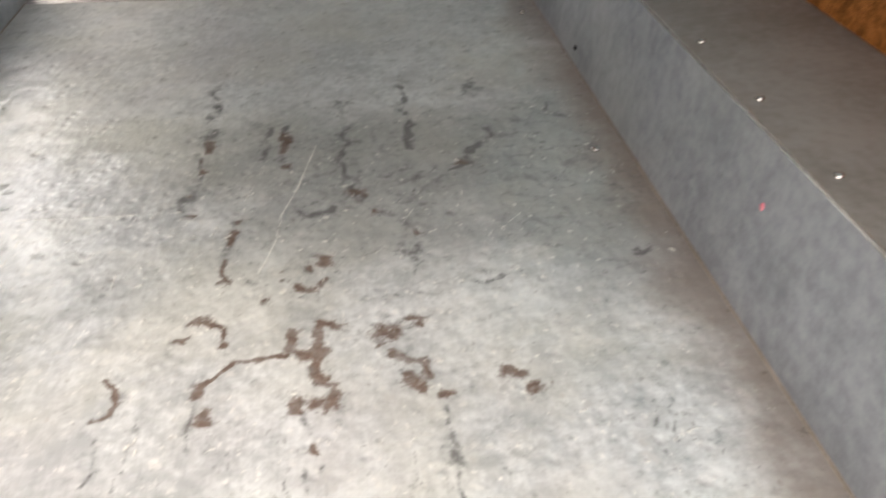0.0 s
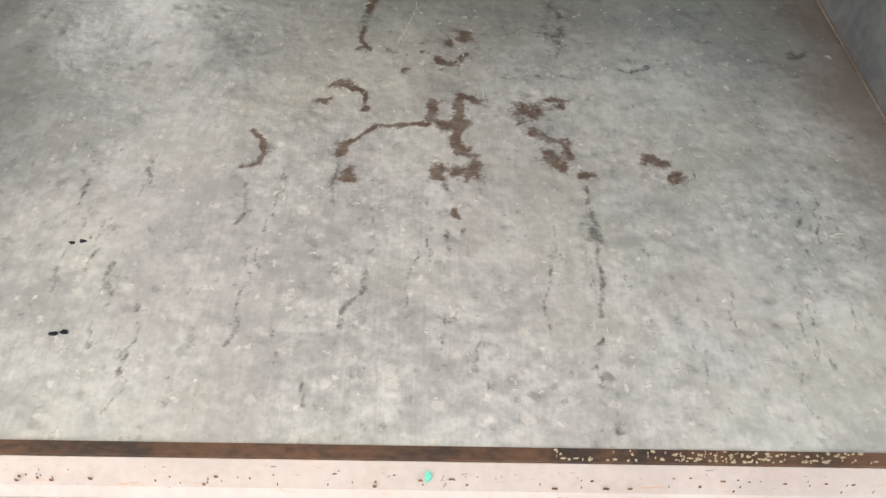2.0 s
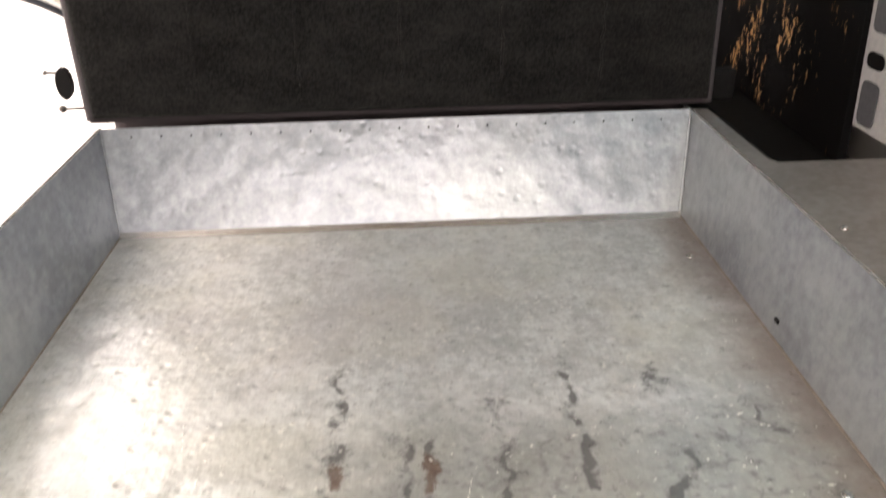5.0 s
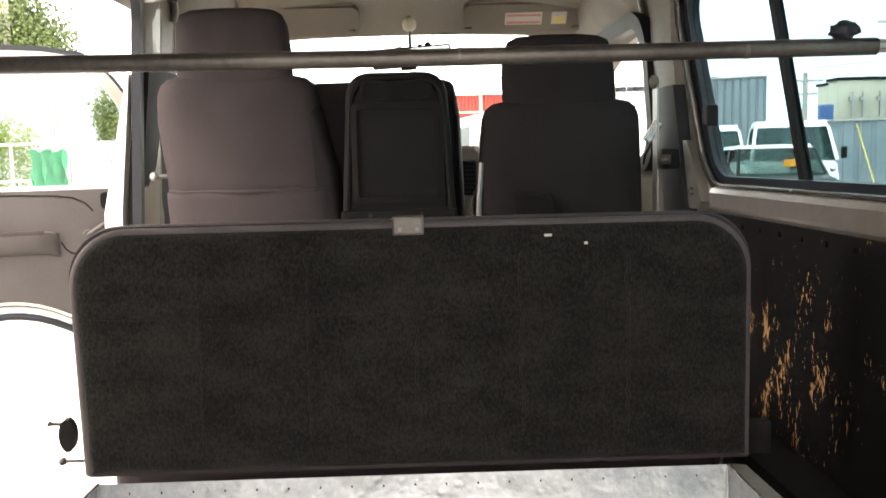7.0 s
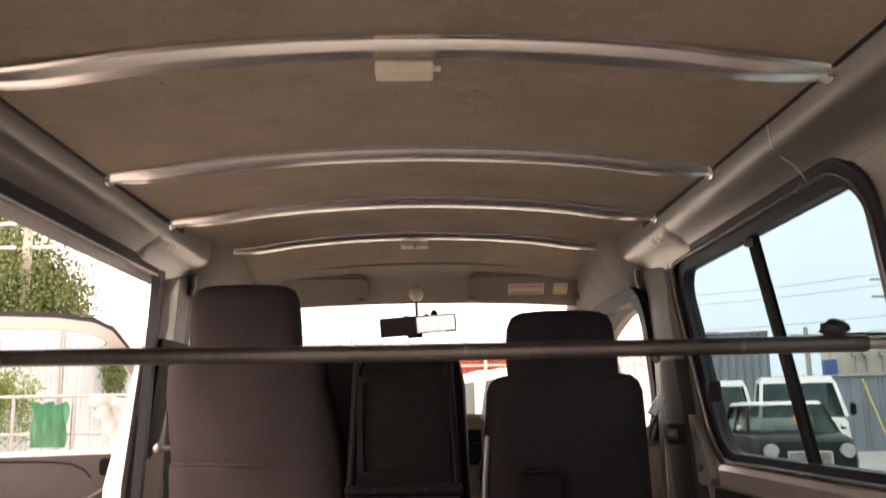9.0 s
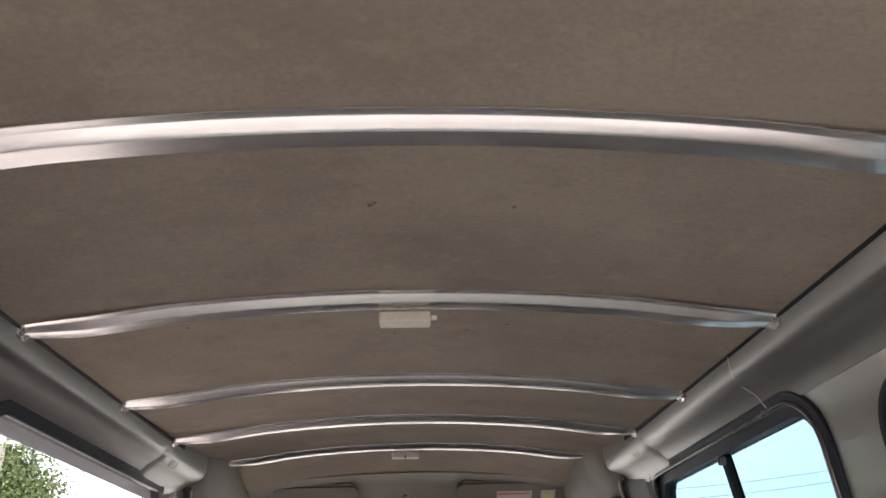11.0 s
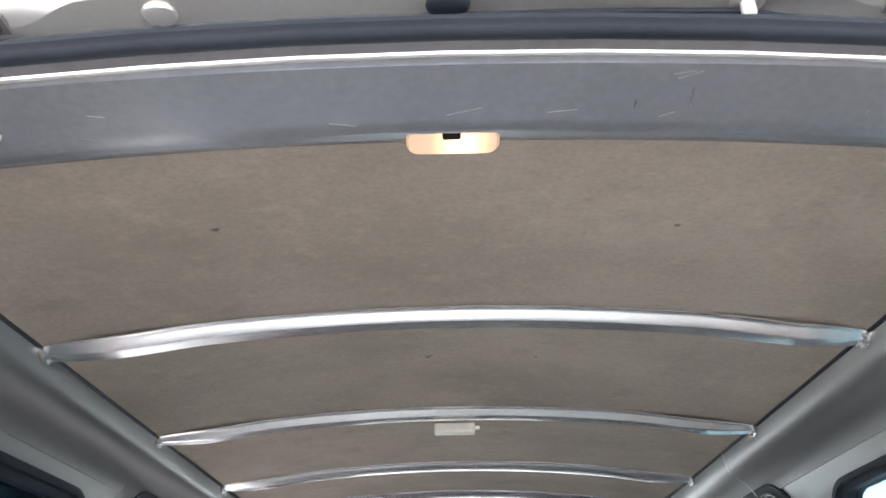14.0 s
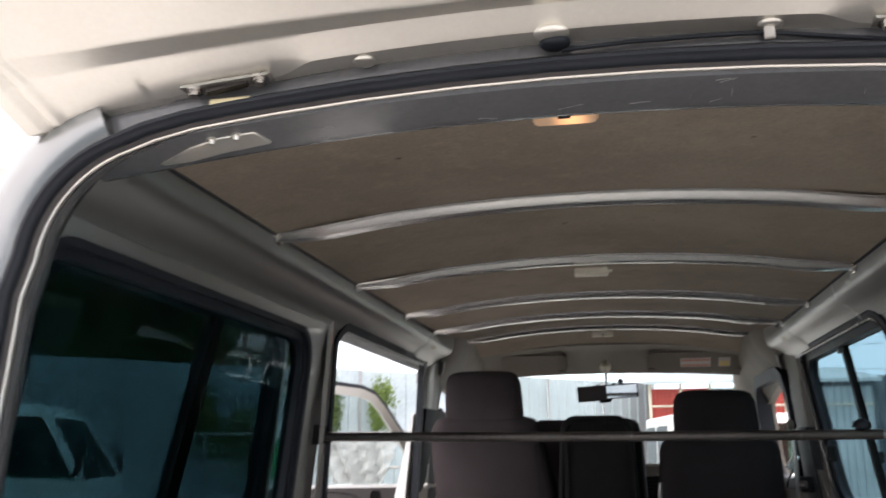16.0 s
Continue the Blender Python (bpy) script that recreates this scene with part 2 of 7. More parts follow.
def hardboard(name):
    """Black-painted board, scuffed through to the tan wood in upright scratches and flakes."""
    m, t, b = nodes_of(name)
    vec = coords(t, (1, 1, 0.42))
    flake = noise_node(t, vec, 125.0, 5, 0.68, 0.3)
    where = noise_node(t, coords(t), 7.0, 2)
    near = t.nodes.new("ShaderNodeVectorMath")
    near.operation = "DISTANCE"
    t.links.new(coords(t, (0, 1, 1)), near.inputs[0])
    near.inputs[1].default_value = (0, 2.20, 1.03)
    spot = maths(t, "MULTIPLY", ramp(t, near.outputs["Value"], 0.46, 0.03), 0.092)
    mask = ramp(t, maths(t, "ADD", spot, maths(t, "MULTIPLY_ADD", where, 0.30, maths(t, "MULTIPLY_ADD", flake, 0.62, maths(t, "MULTIPLY", noise_node(t, vec, 26.0, 3), 0.45)))), 0.835, 0.87)
    wood = blend(t, noise_node(t, vec, 120.0, 3), (0.30, 0.15, 0.058), (0.48, 0.29, 0.145))
    col = blend(t, noise_node(t, vec, 14.0, 4), (0.003, 0.003, 0.0033), (0.010, 0.0095, 0.0098))
    t.links.new(blend(t, mask, col, wood), b.inputs["Base Color"])
    t.links.new(maths(t, "MULTIPLY_ADD", mask, 0.25, 0.5), b.inputs["Roughness"])
    b.inputs["Specular IOR Level"].default_value = 0.12
    bump_to(t, b, mask, 0.3, -0.001)
    return m


GALV = galvanised("galvanised_sheet_worn", True)
GALV_WALL = galvanised("galvanised_sheet_shaded", False)
BOARD = hardboard("scuffed_black_board")
HEADLINER = mat("brown_headliner_board", (0.265, 0.222, 0.176), (0.205, 0.171, 0.135), 0.88, s1=4.0, s2=150, bump=0.05, bscale=420, spec=0.15)


def add_marks(m, spots):
    """Small dark grease marks at given places of a sheet."""
    t = m.node_tree
    b = t.nodes["Principled BSDF"]
    col = b.inputs["Base Color"].links[0].from_socket
    rag = maths(t, "MULTIPLY_ADD", noise_node(t, coords(t), 120.0, 3), 0.012, -0.006)
    for x, y, r in spots:
        n = t.nodes.new("ShaderNodeVectorMath")
        n.operation = "DISTANCE"
        t.links.new(coords(t, (1, 1, 0)), n.inputs[0])
        n.inputs[1].default_value = (x, y, 0)
        col = blend(t, maths(t, "MULTIPLY", ramp(t, maths(t, "ADD", n.outputs["Value"], rag), r, r * 0.3), 0.75), col, (0.055, 0.045, 0.035))
    haze = ramp(t, noise_node(t, coords(t), 9.0, 5, 0.65), 0.52, 0.72)
    col = blend(t, maths(t, "MULTIPLY", haze, 0.34), col, (0.15, 0.122, 0.095))
    pale = ramp(t, noise_node(t, coords(t), 24.0, 6, 0.7), 0.50, 0.72)
    col = blend(t, maths(t, "MULTIPLY", pale, 0.40), col, (0.31, 0.265, 0.19))
    dull = ramp(t, noise_node(t, coords(t, (1, 1.8, 1)), 60.0, 4, 0.7), 0.52, 0.75)
    t.links.new(blend(t, maths(t, "MULTIPLY", dull, 0.38), col, (0.15, 0.127, 0.104)), b.inputs["Base Color"])


add_marks(HEADLINER, ((-0.277, 0.816, 0.008), (-0.044, 1.319, 0.006), (-0.038, 1.312, 0.005), (0.140, 1.325, 0.005), (-0.37, 1.75, 0.005), (0.11, 1.84, 0.004), (0.18, 1.80, 0.005), (0.27, 0.83, 0.004), (-0.02, 1.86, 0.004)))
BOW = mat("silver_painted_steel", (0.80, 0.785, 0.755), (0.74, 0.728, 0.70), 0.235, 0.88, s1=4, s2=12, bump=0, rvar=0.01)
SILVER = mat("silver_body_paint", (0.335, 0.323, 0.296), (0.318, 0.307, 0.281), 0.31, 0.70, s1=2, s2=9, bump=0, rvar=0.012, coat=0.5)
VINYL = mat("grey_trim_sheet", (0.125, 0.126, 0.131), (0.10, 0.101, 0.105), 0.22, s1=5, s2=120, bump=0.3, bscale=15, dist=0.006)
RAILPLASTIC = mat("light_grey_trim", (0.305, 0.303, 0.283), (0.292, 0.290, 0.271), 0.305, 0.74, s1=1.6, s2=7, bump=0, rvar=0.012)
PILLARPLASTIC = mat("pillar_plastic", (0.20, 0.185, 0.163), (0.165, 0.152, 0.136), 0.48, s1=4, s2=60, bump=0.05)
GATEPAINT = mat("cream_silver_paint", (0.84, 0.81, 0.74), (0.79, 0.76, 0.69), 0.31, 0.85, s1=4, s2=160, bump=0, rvar=0.03)
RUBBER = mat("black_rubber", (0.008, 0.011, 0.016), (0.014, 0.017, 0.023), 0.5, s1=10, s2=150, bump=0.1, spec=0.3)
BLACK = mat("black_plastic", (0.005, 0.005, 0.005), (0.009, 0.0085, 0.0085), 0.55, s1=12, s2=260, bump=0.15, bscale=700, spec=0.12)


def carpet(name, lo, hi):
    """Short needle-felt pile, brushed in patches and creased across, with pale lint."""
    m, t, b = nodes_of(name)
    vec = coords(t)
    brush = noise_node(t, coords(t, (1, 1, 1.8)), 9.0, 5, 0.65)
    pile = noise_node(t, coords(t, (1.0, 1.0, 0.7)), 240.0, 4, 0.75)
    f = maths(t, "ADD", maths(t, "MULTIPLY", brush, 0.38), maths(t, "MULTIPLY", pile, 0.62))
    col = blend(t, ramp(t, f, 0.36, 0.66), lo, hi)
    lint = ramp(t, noise_node(t, vec, 240.0, 2, 0.5), 0.735, 0.78)
    t.links.new(blend(t, maths(t, "MULTIPLY", lint, 0.35), col, (0.10, 0.095, 0.09)), b.inputs["Base Color"])
    b.inputs["Roughness"].default_value = 0.95
    b.inputs["Specular IOR Level"].default_value = 0.1
    b.inputs["Sheen Weight"].default_value = 0.03
    crease = noise_node(t, coords(t, (0.7, 1, 2.2)), 9.0, 3, 0.5)
    bump_to(t, b, maths(t, "ADD", maths(t, "MULTIPLY", crease, 2.4), maths(t, "MULTIPLY", pile, 0.55)), 0.6, 0.012)
    return m


CARPET = carpet("black_carpet", (0.0035, 0.0034, 0.0032), (0.0215, 0.0205, 0.0192))
CARPETRIDGE = carpet("black_carpet_ridge", (0.0045, 0.0043, 0.0041), (0.0235, 0.0222, 0.021))
PIPING = mat("grey_cloth_edging", (0.074, 0.066, 0.068), (0.055, 0.049, 0.051), 0.8, s1=14, s2=300, bump=0.2, bscale=600, spec=0.2)
FABRIC = mat("dark_mauve_grey_cloth", (0.045, 0.0375, 0.0395), (0.033, 0.0275, 0.0295), 0.92, s1=5, s2=500, bump=0.35, bscale=900, spec=0.15)
# Mauve-grey cloth with the driver seat's shade put into its colour.
TONEDCLOTH = mat("dark_toned_cloth", (0.021, 0.0185, 0.0195), (0.015, 0.0132, 0.014), 0.92, s1=5, s2=500, bump=0.35, bscale=900, spec=0.15)
BEIGE = mat("grey_beige_trim", (0.175, 0.156, 0.128), (0.145, 0.129, 0.107), 0.6, s1=5, s2=180, bump=0.1, bscale=500)
DOORTRIM = mat("dark_grey_door_trim", (0.055, 0.05, 0.05), (0.042, 0.038, 0.038), 0.55, s1=5, s2=200, bump=0.12, bscale=600)
WHITE = mat("white_paint", (0.80, 0.80, 0.79), (0.70, 0.70, 0.69), 0.35, s1=3, s2=60, bump=0.03, coat=0.3)
CREAM = mat("cream_lamp_plastic", (0.66, 0.62, 0.50), (0.56, 0.52, 0.42), 0.4, s1=20, s2=150, bump=0.02)
CHROME = mat("bright_metal", (0.70, 0.68, 0.64), (0.55, 0.53, 0.50), 0.22, 1.0, s1=20, s2=200, bump=0.05)
STEELBAR = mat("dark_steel_tube", (0.055, 0.05, 0.048), (0.10, 0.092, 0.085), 0.38, 0.7, s1=8, s2=90, bump=0.08)
WORN = mat("rubbed_steel", (0.16, 0.15, 0.14), (0.10, 0.092, 0.085), 0.4, 0.6, s1=40, s2=200)
PIPE = mat("zinc_tube", (0.45, 0.44, 0.43), (0.32, 0.31, 0.30), 0.35, 0.8, s1=14, s2=90, bump=0.05)
ORANGE = mat("orange_felt", (0.36, 0.135, 0.035), (0.13, 0.045, 0.012), 0.95, s1=45, s2=160, bump=0.8, bscale=380, spec=0.1, dist=0.004)
PAPER = mat("paper_label", (0.52, 0.50, 0.46), (0.45, 0.43, 0.40), 0.7, s1=14, s2=90, bump=0.02)
REDINK = mat("red_print", (0.52, 0.20, 0.15), (0.46, 0.17, 0.13), 0.6, bump=0)
YELLOWINK = mat("yellow_print", (0.72, 0.58, 0.16), (0.65, 0.52, 0.14), 0.6, bump=0)
BRONZE = mat("dark_bronze_trim", (0.13, 0.12, 0.11), (0.09, 0.083, 0.077), 0.24, 0.6, s1=8, s2=120, bump=0.05)
TEAL = mat("turquoise_paint", (0.10, 0.55, 0.45), (0.08, 0.45, 0.38), 0.5, bump=0)
CLEAR = glass_mat("clear_glass", (0.90, 0.93, 0.92))
OUTERPAINT = mat("silver_outer_paint", (0.21, 0.215, 0.215), (0.19, 0.195, 0.195), 0.245, 0.85, s1=5, s2=20, bump=0, rvar=0.01, coat=0.3)
TINT = glass_mat("blue_green_tinted_glass", (0.42, 0.525, 0.555), gloss=0.02, film=0.012)
SMOKE = glass_mat("smoked_glass", (0.29, 0.385, 0.405), gloss=0.05)
DARKPANE = glass_mat("dark_door_glass", (0.36, 0.47, 0.50), gloss=0.025)


# ---- mesh helpers ----
def obj(name, bm, material, smooth=False):
    bmesh.ops.recalc_face_normals(bm, faces=bm.faces)
    me = bpy.data.meshes.new(name)
    bm.to_mesh(me)
    bm.free()
    if smooth:
        me.polygons.foreach_set("use_smooth", [True] * len(me.polygons))
        me.set_sharp_from_angle(angle=radians(smooth if smooth > 1 else 40))
    me.materials.append(material)
    return new(name, me)


def part(name, bm, material, parent, label="", smooth=False):
    ob = obj(name, bm, material, smooth)
    ob.parent = parent
    if label:
        ob["label"] = label
    return ob


def thing(name, label, category, at=(0, 0, 0), group="", kind=""):
    e = new(name)
    e.empty_display_size = 0.05
    tagged(e, label, category, group, kind)
    return e


def structure(name, bm, material, label, category, smooth=False):
    return tagged(obj(name, bm, material, smooth), label, category, "", "structure")


def box(bm, x0, x1, y0, y1, z0, z1, bevel=0.0, seg=2, m=None):
    r = bmesh.ops.create_cube(bm, size=1.0)
    vs = r["verts"]
    for v in vs:
        v.co = Vector(((x0 + x1) / 2 + v.co.x * (x1 - x0), (y0 + y1) / 2 + v.co.y * (y1 - y0), (z0 + z1) / 2 + v.co.z * (z1 - z0)))
    if bevel:
        es = list({e for v in vs for e in v.link_edges})
        out = bmesh.ops.bevel(bm, geom=es, offset=bevel, segments=seg, affect="EDGES", profile=0.6)
        vs = list({v for f in out["faces"] for v in f.verts} | {v for v in vs if v.is_valid})
    if m is not None:
        bmesh.ops.transform(bm, matrix=m, verts=[v for v in vs if v.is_valid])
    return vs


def cyl(bm, a, b, r, n=16, r2=None):
    a, b = Vector(a), Vector(b)
    rot = (b - a).to_track_quat("Z", "Y").to_matrix().to_4x4()
    bmesh.ops.create_cone(bm, cap_ends=True, segments=n, radius1=r, radius2=r if r2 is None else r2, depth=(b - a).length,
                          matrix=Matrix.Translation((a + b) / 2) @ rot)


def tube(bm, pts, r, n=8):
    """A round tube along points."""
    pts = [Vector(p) for p in pts]
    rings, up = [], None
    for i, p in enumerate(pts):
        d = (pts[min(i + 1, len(pts) - 1)] - pts[max(i - 1, 0)]).normalized()
        if up is None:
            up = d.orthogonal().normalized()
        up = (up - d * up.dot(d)).normalized()
        side = d.cross(up)
        rings.append([bm.verts.new(p + r * (math.cos(k * math.tau / n) * up + math.sin(k * math.tau / n) * side)) for k in range(n)])
    for a, b in zip(rings, rings[1:]):
        for k in range(n):
            bm.faces.new((a[k], a[(k + 1) % n], b[(k + 1) % n], b[k]))
    bm.faces.new(rings[0][::-1])
    bm.faces.new(rings[-1])


def loft(bm, rings, cap=True):
    """Skin closed rings of equal length."""
    vs = [[bm.verts.new(p) for p in r] for r in rings]
    n = len(vs[0])
    for a, b in zip(vs, vs[1:]):
        for k in range(n):
            bm.faces.new((a[k], a[(k + 1) % n], b[(k + 1) % n], b[k]))
    if cap:
        bm.faces.new(vs[0][::-1])
        bm.faces.new(vs[-1])


def prism(bm, poly, axis, a, b):
    """A polygon of the two other axes, drawn out along an axis from a to b."""
    def put(p, s):
        return {"x": (s, p[0], p[1]), "y": (p[0], s, p[1]), "z": (p[0], p[1], s)}[axis]
    loft(bm, [[put(p, a) for p in poly], [put(p, b) for p in poly]])


def superring(cx, cy, z, hw, hd, n=28, e=3.2):
    out = []
    for k in range(n):
        a = k * math.tau / n
        c, s = math.cos(a), math.sin(a)
        out.append((cx + hw * math.copysign(abs(c) ** (2 / e), c), cy + hd * math.copysign(abs(s) ** (2 / e), s), z))
    return out


def rounded(y0, y1, z0, z1, r, seg=7, shear=0.0):
    """A rounded rectangle's outline in (y, z)."""
    out = []
    for cy, cz, a0 in ((y1 - r, z1 - r, 0), (y0 + r, z1 - r, 90), (y0 + r, z0 + r, 180), (y1 - r, z0 + r, 270)):
        for k in range(seg + 1):
            a = radians(a0 + 90 * k / seg)
            out.append((cy + r * math.cos(a), cz + r * math.sin(a)))
    return [(y + shear * (z - z0), z) for y, z in out]


SIDE = ((-0.2, 0.78), (0.75, 0.765), (1.10, 0.765), (1.40, 0.742), (1.87, 0.690), (1.935, 0.668), (2.06, 0.62))


def side_x(z):
    return float(np.interp(z, [p[0] for p in SIDE], [p[1] for p in SIDE]))


def holed_panel(bm, s, rect, hole, thick=0.045, inset=0.0, jamb=0.0):
    """A wall panel on side s with an opening of the given outline: inner face, outer face and the jamb between."""
    y0, y1, z0, z1 = rect
    cy, cz = sum(p[0] for p in hole) / len(hole), sum(p[1] for p in hole) / len(hole)
    pts = list(hole)
    n = len(pts)
    outer = []
    for y, z in pts:
        dy, dz = y - cy, z - cz
        k = min(((y1 if dy > 0 else y0) - cy) / dy if abs(dy) > 1e-6 else 1e9, ((z1 if dz > 0 else z0) - cz) / dz if abs(dz) > 1e-6 else 1e9)
        outer.append([cy + k * dy, cz + k * dz])
    for c in ((y0, z0), (y0, z1), (y1, z0), (y1, z1)):
        i = min(range(n), key=lambda q: (outer[q][0] - c[0]) ** 2 + (outer[q][1] - c[1]) ** 2)
        outer[i] = list(c)
    def put(p, off):
        return (s * (side_x(p[1]) + off), p[0], p[1])
    rings = []
    steps = 5
    for q in range(steps + 1):
        f = q / steps
        rings.append([put((o[0] * (1 - f) + p[0] * f, o[1] * (1 - f) + p[1] * f), 0) for o, p in zip(outer, pts)])
    rings.append([put(p, thick) for p in pts])
    rings.append([put(p, thick) for p in outer])
    rings.append(rings[0])
    loft(bm, rings, cap=False)
    bmesh.ops.remove_doubles(bm, verts=bm.verts, dist=1e-5)


def side_sheet(bm, s, y0, y1, z0, z1, off=0.0, thick=0.045, nz=8):
    """A plain stretch of side wall that follows the body's curve."""
    zs = [z0 + (z1 - z0) * k / nz for k in range(nz + 1)]
    ring = [(side_x(z) + off, z) for z in zs] + [(side_x(z) + off + thick, z) for z in reversed(zs)]
    prism(bm, [(s * x, z) for x, z in ring], "y", y0, y1)


def frame_ring(bm, s, outline_a, outline_b, off_a, off_b):
    """A solid frame between two outlines, standing from off_a to off_b of the wall's face."""
    def put(p, off):
        return (s * (side_x(p[1]) + off), p[0], p[1])
    rings = [[put(p, off_a) for p in outline_a], [put(p, off_b) for p in outline_a], [put(p, off_b) for p in outline_b], [put(p, off_a) for p in outline_b]]
    loft(bm, rings + rings[:1], cap=False)
    bmesh.ops.remove_doubles(bm, verts=bm.verts, dist=1e-6)


def pane_between(bm, s, outline, off, thick=0.004):
    def put(p, o):
        return (s * (side_x(p[1]) + o), p[0], p[1])
    loft(bm, [[put(p, off) for p in outline], [put(p, off + thick) for p in outline]])


def crown(x, c=0.139):
    return -c * x * x


# ---- the van's shell ----
def ground_sheet():
    bm = bmesh.new()
    bmesh.ops.create_grid(bm, x_segments=40, y_segments=40, size=400)
    for v in bm.verts:
        v.co.z = GROUND
    return bm


GROUNDMAT = mat("pale_concrete_yard", (0.42, 0.41, 0.39), (0.33, 0.32, 0.305), 0.9, s1=0.35, s2=9, bump=0.2, bscale=60)
structure("ground", ground_sheet(), GROUNDMAT, "pale dusty concrete yard outside the van", "ground")

CEIL_Z = 2.05


def ceiling_bm():
    bm = bmesh.new()
    nx = 24
    xs = [-0.605 + 1.21 * k / nx for k in range(nx + 1)]
    low = [(x, CEIL_Z + crown(x)) for x in xs]
    ring = low + [(x, CEIL_Z + crown(x) + 0.012) for x in reversed(xs)]
    ys = [0.42, 0.8, 1.1, 1.64, 2.16, 2.6, 3.1, 3.3, 3.45, 3.58]
    drop = [0, 0, 0, 0, 0, -0.006, -0.038, -0.042, -0.028, -0.008]
    loft(bm, [[(x, y, z - d) for x, z in ring] for y, d in zip(ys, drop)])
    return bm


structure("ceiling", ceiling_bm(), HEADLINER, "brown fibreboard headliner bowed under the roof", "ceiling", 40)


def roof_skin():
    bm = bmesh.new()
    half = [(0.0, 2.115), (0.3, 2.105), (0.5, 2.085), (0.62, 2.05), (0.69, 1.99), (0.735, 1.90)]
    inner = [(x * 0.985, z - 0.012) for x, z in half]
    ring = [(-x, z) for x, z in reversed(half)] + half[1:] + [(x, z) for x, z in reversed(inner)] + [(-x, z) for x, z in inner[1:]]
    prism(bm, ring, "y", 0.47, 3.75)
    return bm


structure("roof", roof_skin(), WHITE, "white painted sheet-steel van roof", "roof", 40)


def floor_bm():
    bm = bmesh.new()
    box(bm, -0.74, 0.74, 0.37, 2.72, 0.60, 0.66)
    return bm


structure("floor", floor_bm(), VINYL, "grey ribbed van load floor under the tray", "floor")

# window outlines in (y, z)
def raked(outline, k=0.20):
    """Leans the front edge of a window's outline forward at its top."""
    return [(y + k * (z - 1.65) * min(1.0, max(0.0, (y - 2.2) / 0.4)), z) for y, z in outline]


W1_OUT = raked(rounded(1.722, 2.752, 1.385, 1.921, 0.11, 9, shear=0.02))
W1_GLASS = raked(rounded(1.775, 2.690, 1.424, 1.880, 0.075, 9, shear=0.02))
W2_OUT = rounded(0.555, 1.575, 1.385, 1.868, 0.085)
W2_GLASS = rounded(0.585, 1.545, 1.415, 1.848, 0.06)
W3_OUT = rounded(0.505, 1.580, 1.375, 1.875, 0.09)
W3_GLASS = rounded(0.530, 1.545, 1.42, 1.846, 0.07)
DOORHOLE = rounded(1.755, 2.80, 0.22, 1.905, 0.055)


def wall_side(s):
    bm = bmesh.new()
    holed_panel(bm, s, (0.455, 1.67, 1.34, 1.935), W2_OUT if s > 0 else W3_OUT)
    if s > 0:
        holed_panel(bm, s, (1.67, 2.84, 1.34, 1.935), W1_OUT)
        side_sheet(bm, s, 0.455, 2.84, 0.20, 1.34)
    else:
        holed_panel(bm, s, (1.67, 2.93, 0.12, 1.935), DOORHOLE, 0.012)
        side_sheet(bm, s, 0.455, 1.67, 0.20, 1.34)
    return bm


structure("wall_right", wall_side(1), SILVER, "silver painted inner side of the van with two windows", "wall", 30)
structure("wall_left", wall_side(-1), SILVER, "silver painted inner side of the van with the sliding-door opening", "wall", 30)


def cab_wall(s):
    bm = bmesh.new()
    hole = rounded(3.08, 3.80, 1.47, 1.86, 0.12, shear=-0.12) if s > 0 else rounded(3.24, 3.86, 0.42, 1.86, 0.10, shear=-0.05)
    rect = (2.84, 4.05, 0.20, 1.935) if s > 0 else (2.93, 4.05, 0.20, 1.935)
    holed_panel(bm, s, rect, hole)
    return bm


structure("wall_cab_right", cab_wall(1), BEIGE, "beige-grey trimmed cab side with the driver's door window", "wall", 30)
bm = bmesh.new()
frame_ring(bm, 1, rounded(3.04, 3.84, 1.43, 1.90, 0.15, shear=-0.12), rounded(3.085, 3.795, 1.475, 1.855, 0.118, shear=-0.12), -0.036, 0.03)
structure("door_seal_cab", bm, RUBBER, "black rubber frame round the driver's door window", "door seal", 40)
structure("wall_cab_left", cab_wall(-1), BEIGE, "beige-grey cab side with an open doorway", "wall", 30)


def cant_rail(s):
    """The trim that closes the corner between headliner and side."""
    bm = bmesh.new()
    face = [(0.6015, 2.000), (0.6045, 1.988), (0.608, 1.976), (0.6115, 1.968), (0.616, 1.961), (0.6215, 1.9555), (0.6285, 1.9505), (0.637, 1.946), (0.650, 1.938), (0.662, 1.926), (0.670, 1.914), (0.676, 1.900)]
    back = [(0.70, 1.905), (0.69, 1.96), (0.64, 2.03), (0.60, 2.03)]
    ring = [(s * x, z) for x, z in face + back]
    loft(bm, [[(x, y, z) for x, z in ring] for y in [0.47 + 0.1 * k for k in range(24)]])
    return bm


# Rubber-dark strips paint in the shadow of the gap beside the headliner.
for s, nm in ((1, "trim_gap_right"), (-1, "trim_gap_left")):
    bm = bmesh.new()
    prism(bm, [(s * 0.5965, 1.9985), (s * 0.6035, 1.9965), (s * 0.606, 2.01), (s * 0.5965, 2.012)], "y", 0.53, 2.70)
    structure(nm, bm, RUBBER, "dark strip drawn for the shadowed gap along the headliner's edge", "trim")
for s, nm in ((1, "trim_right"), (-1, "trim_left")):
    structure(nm, cant_rail(s), RAILPLASTIC, "grey moulded trim along the edge of the headliner", "trim", 60)


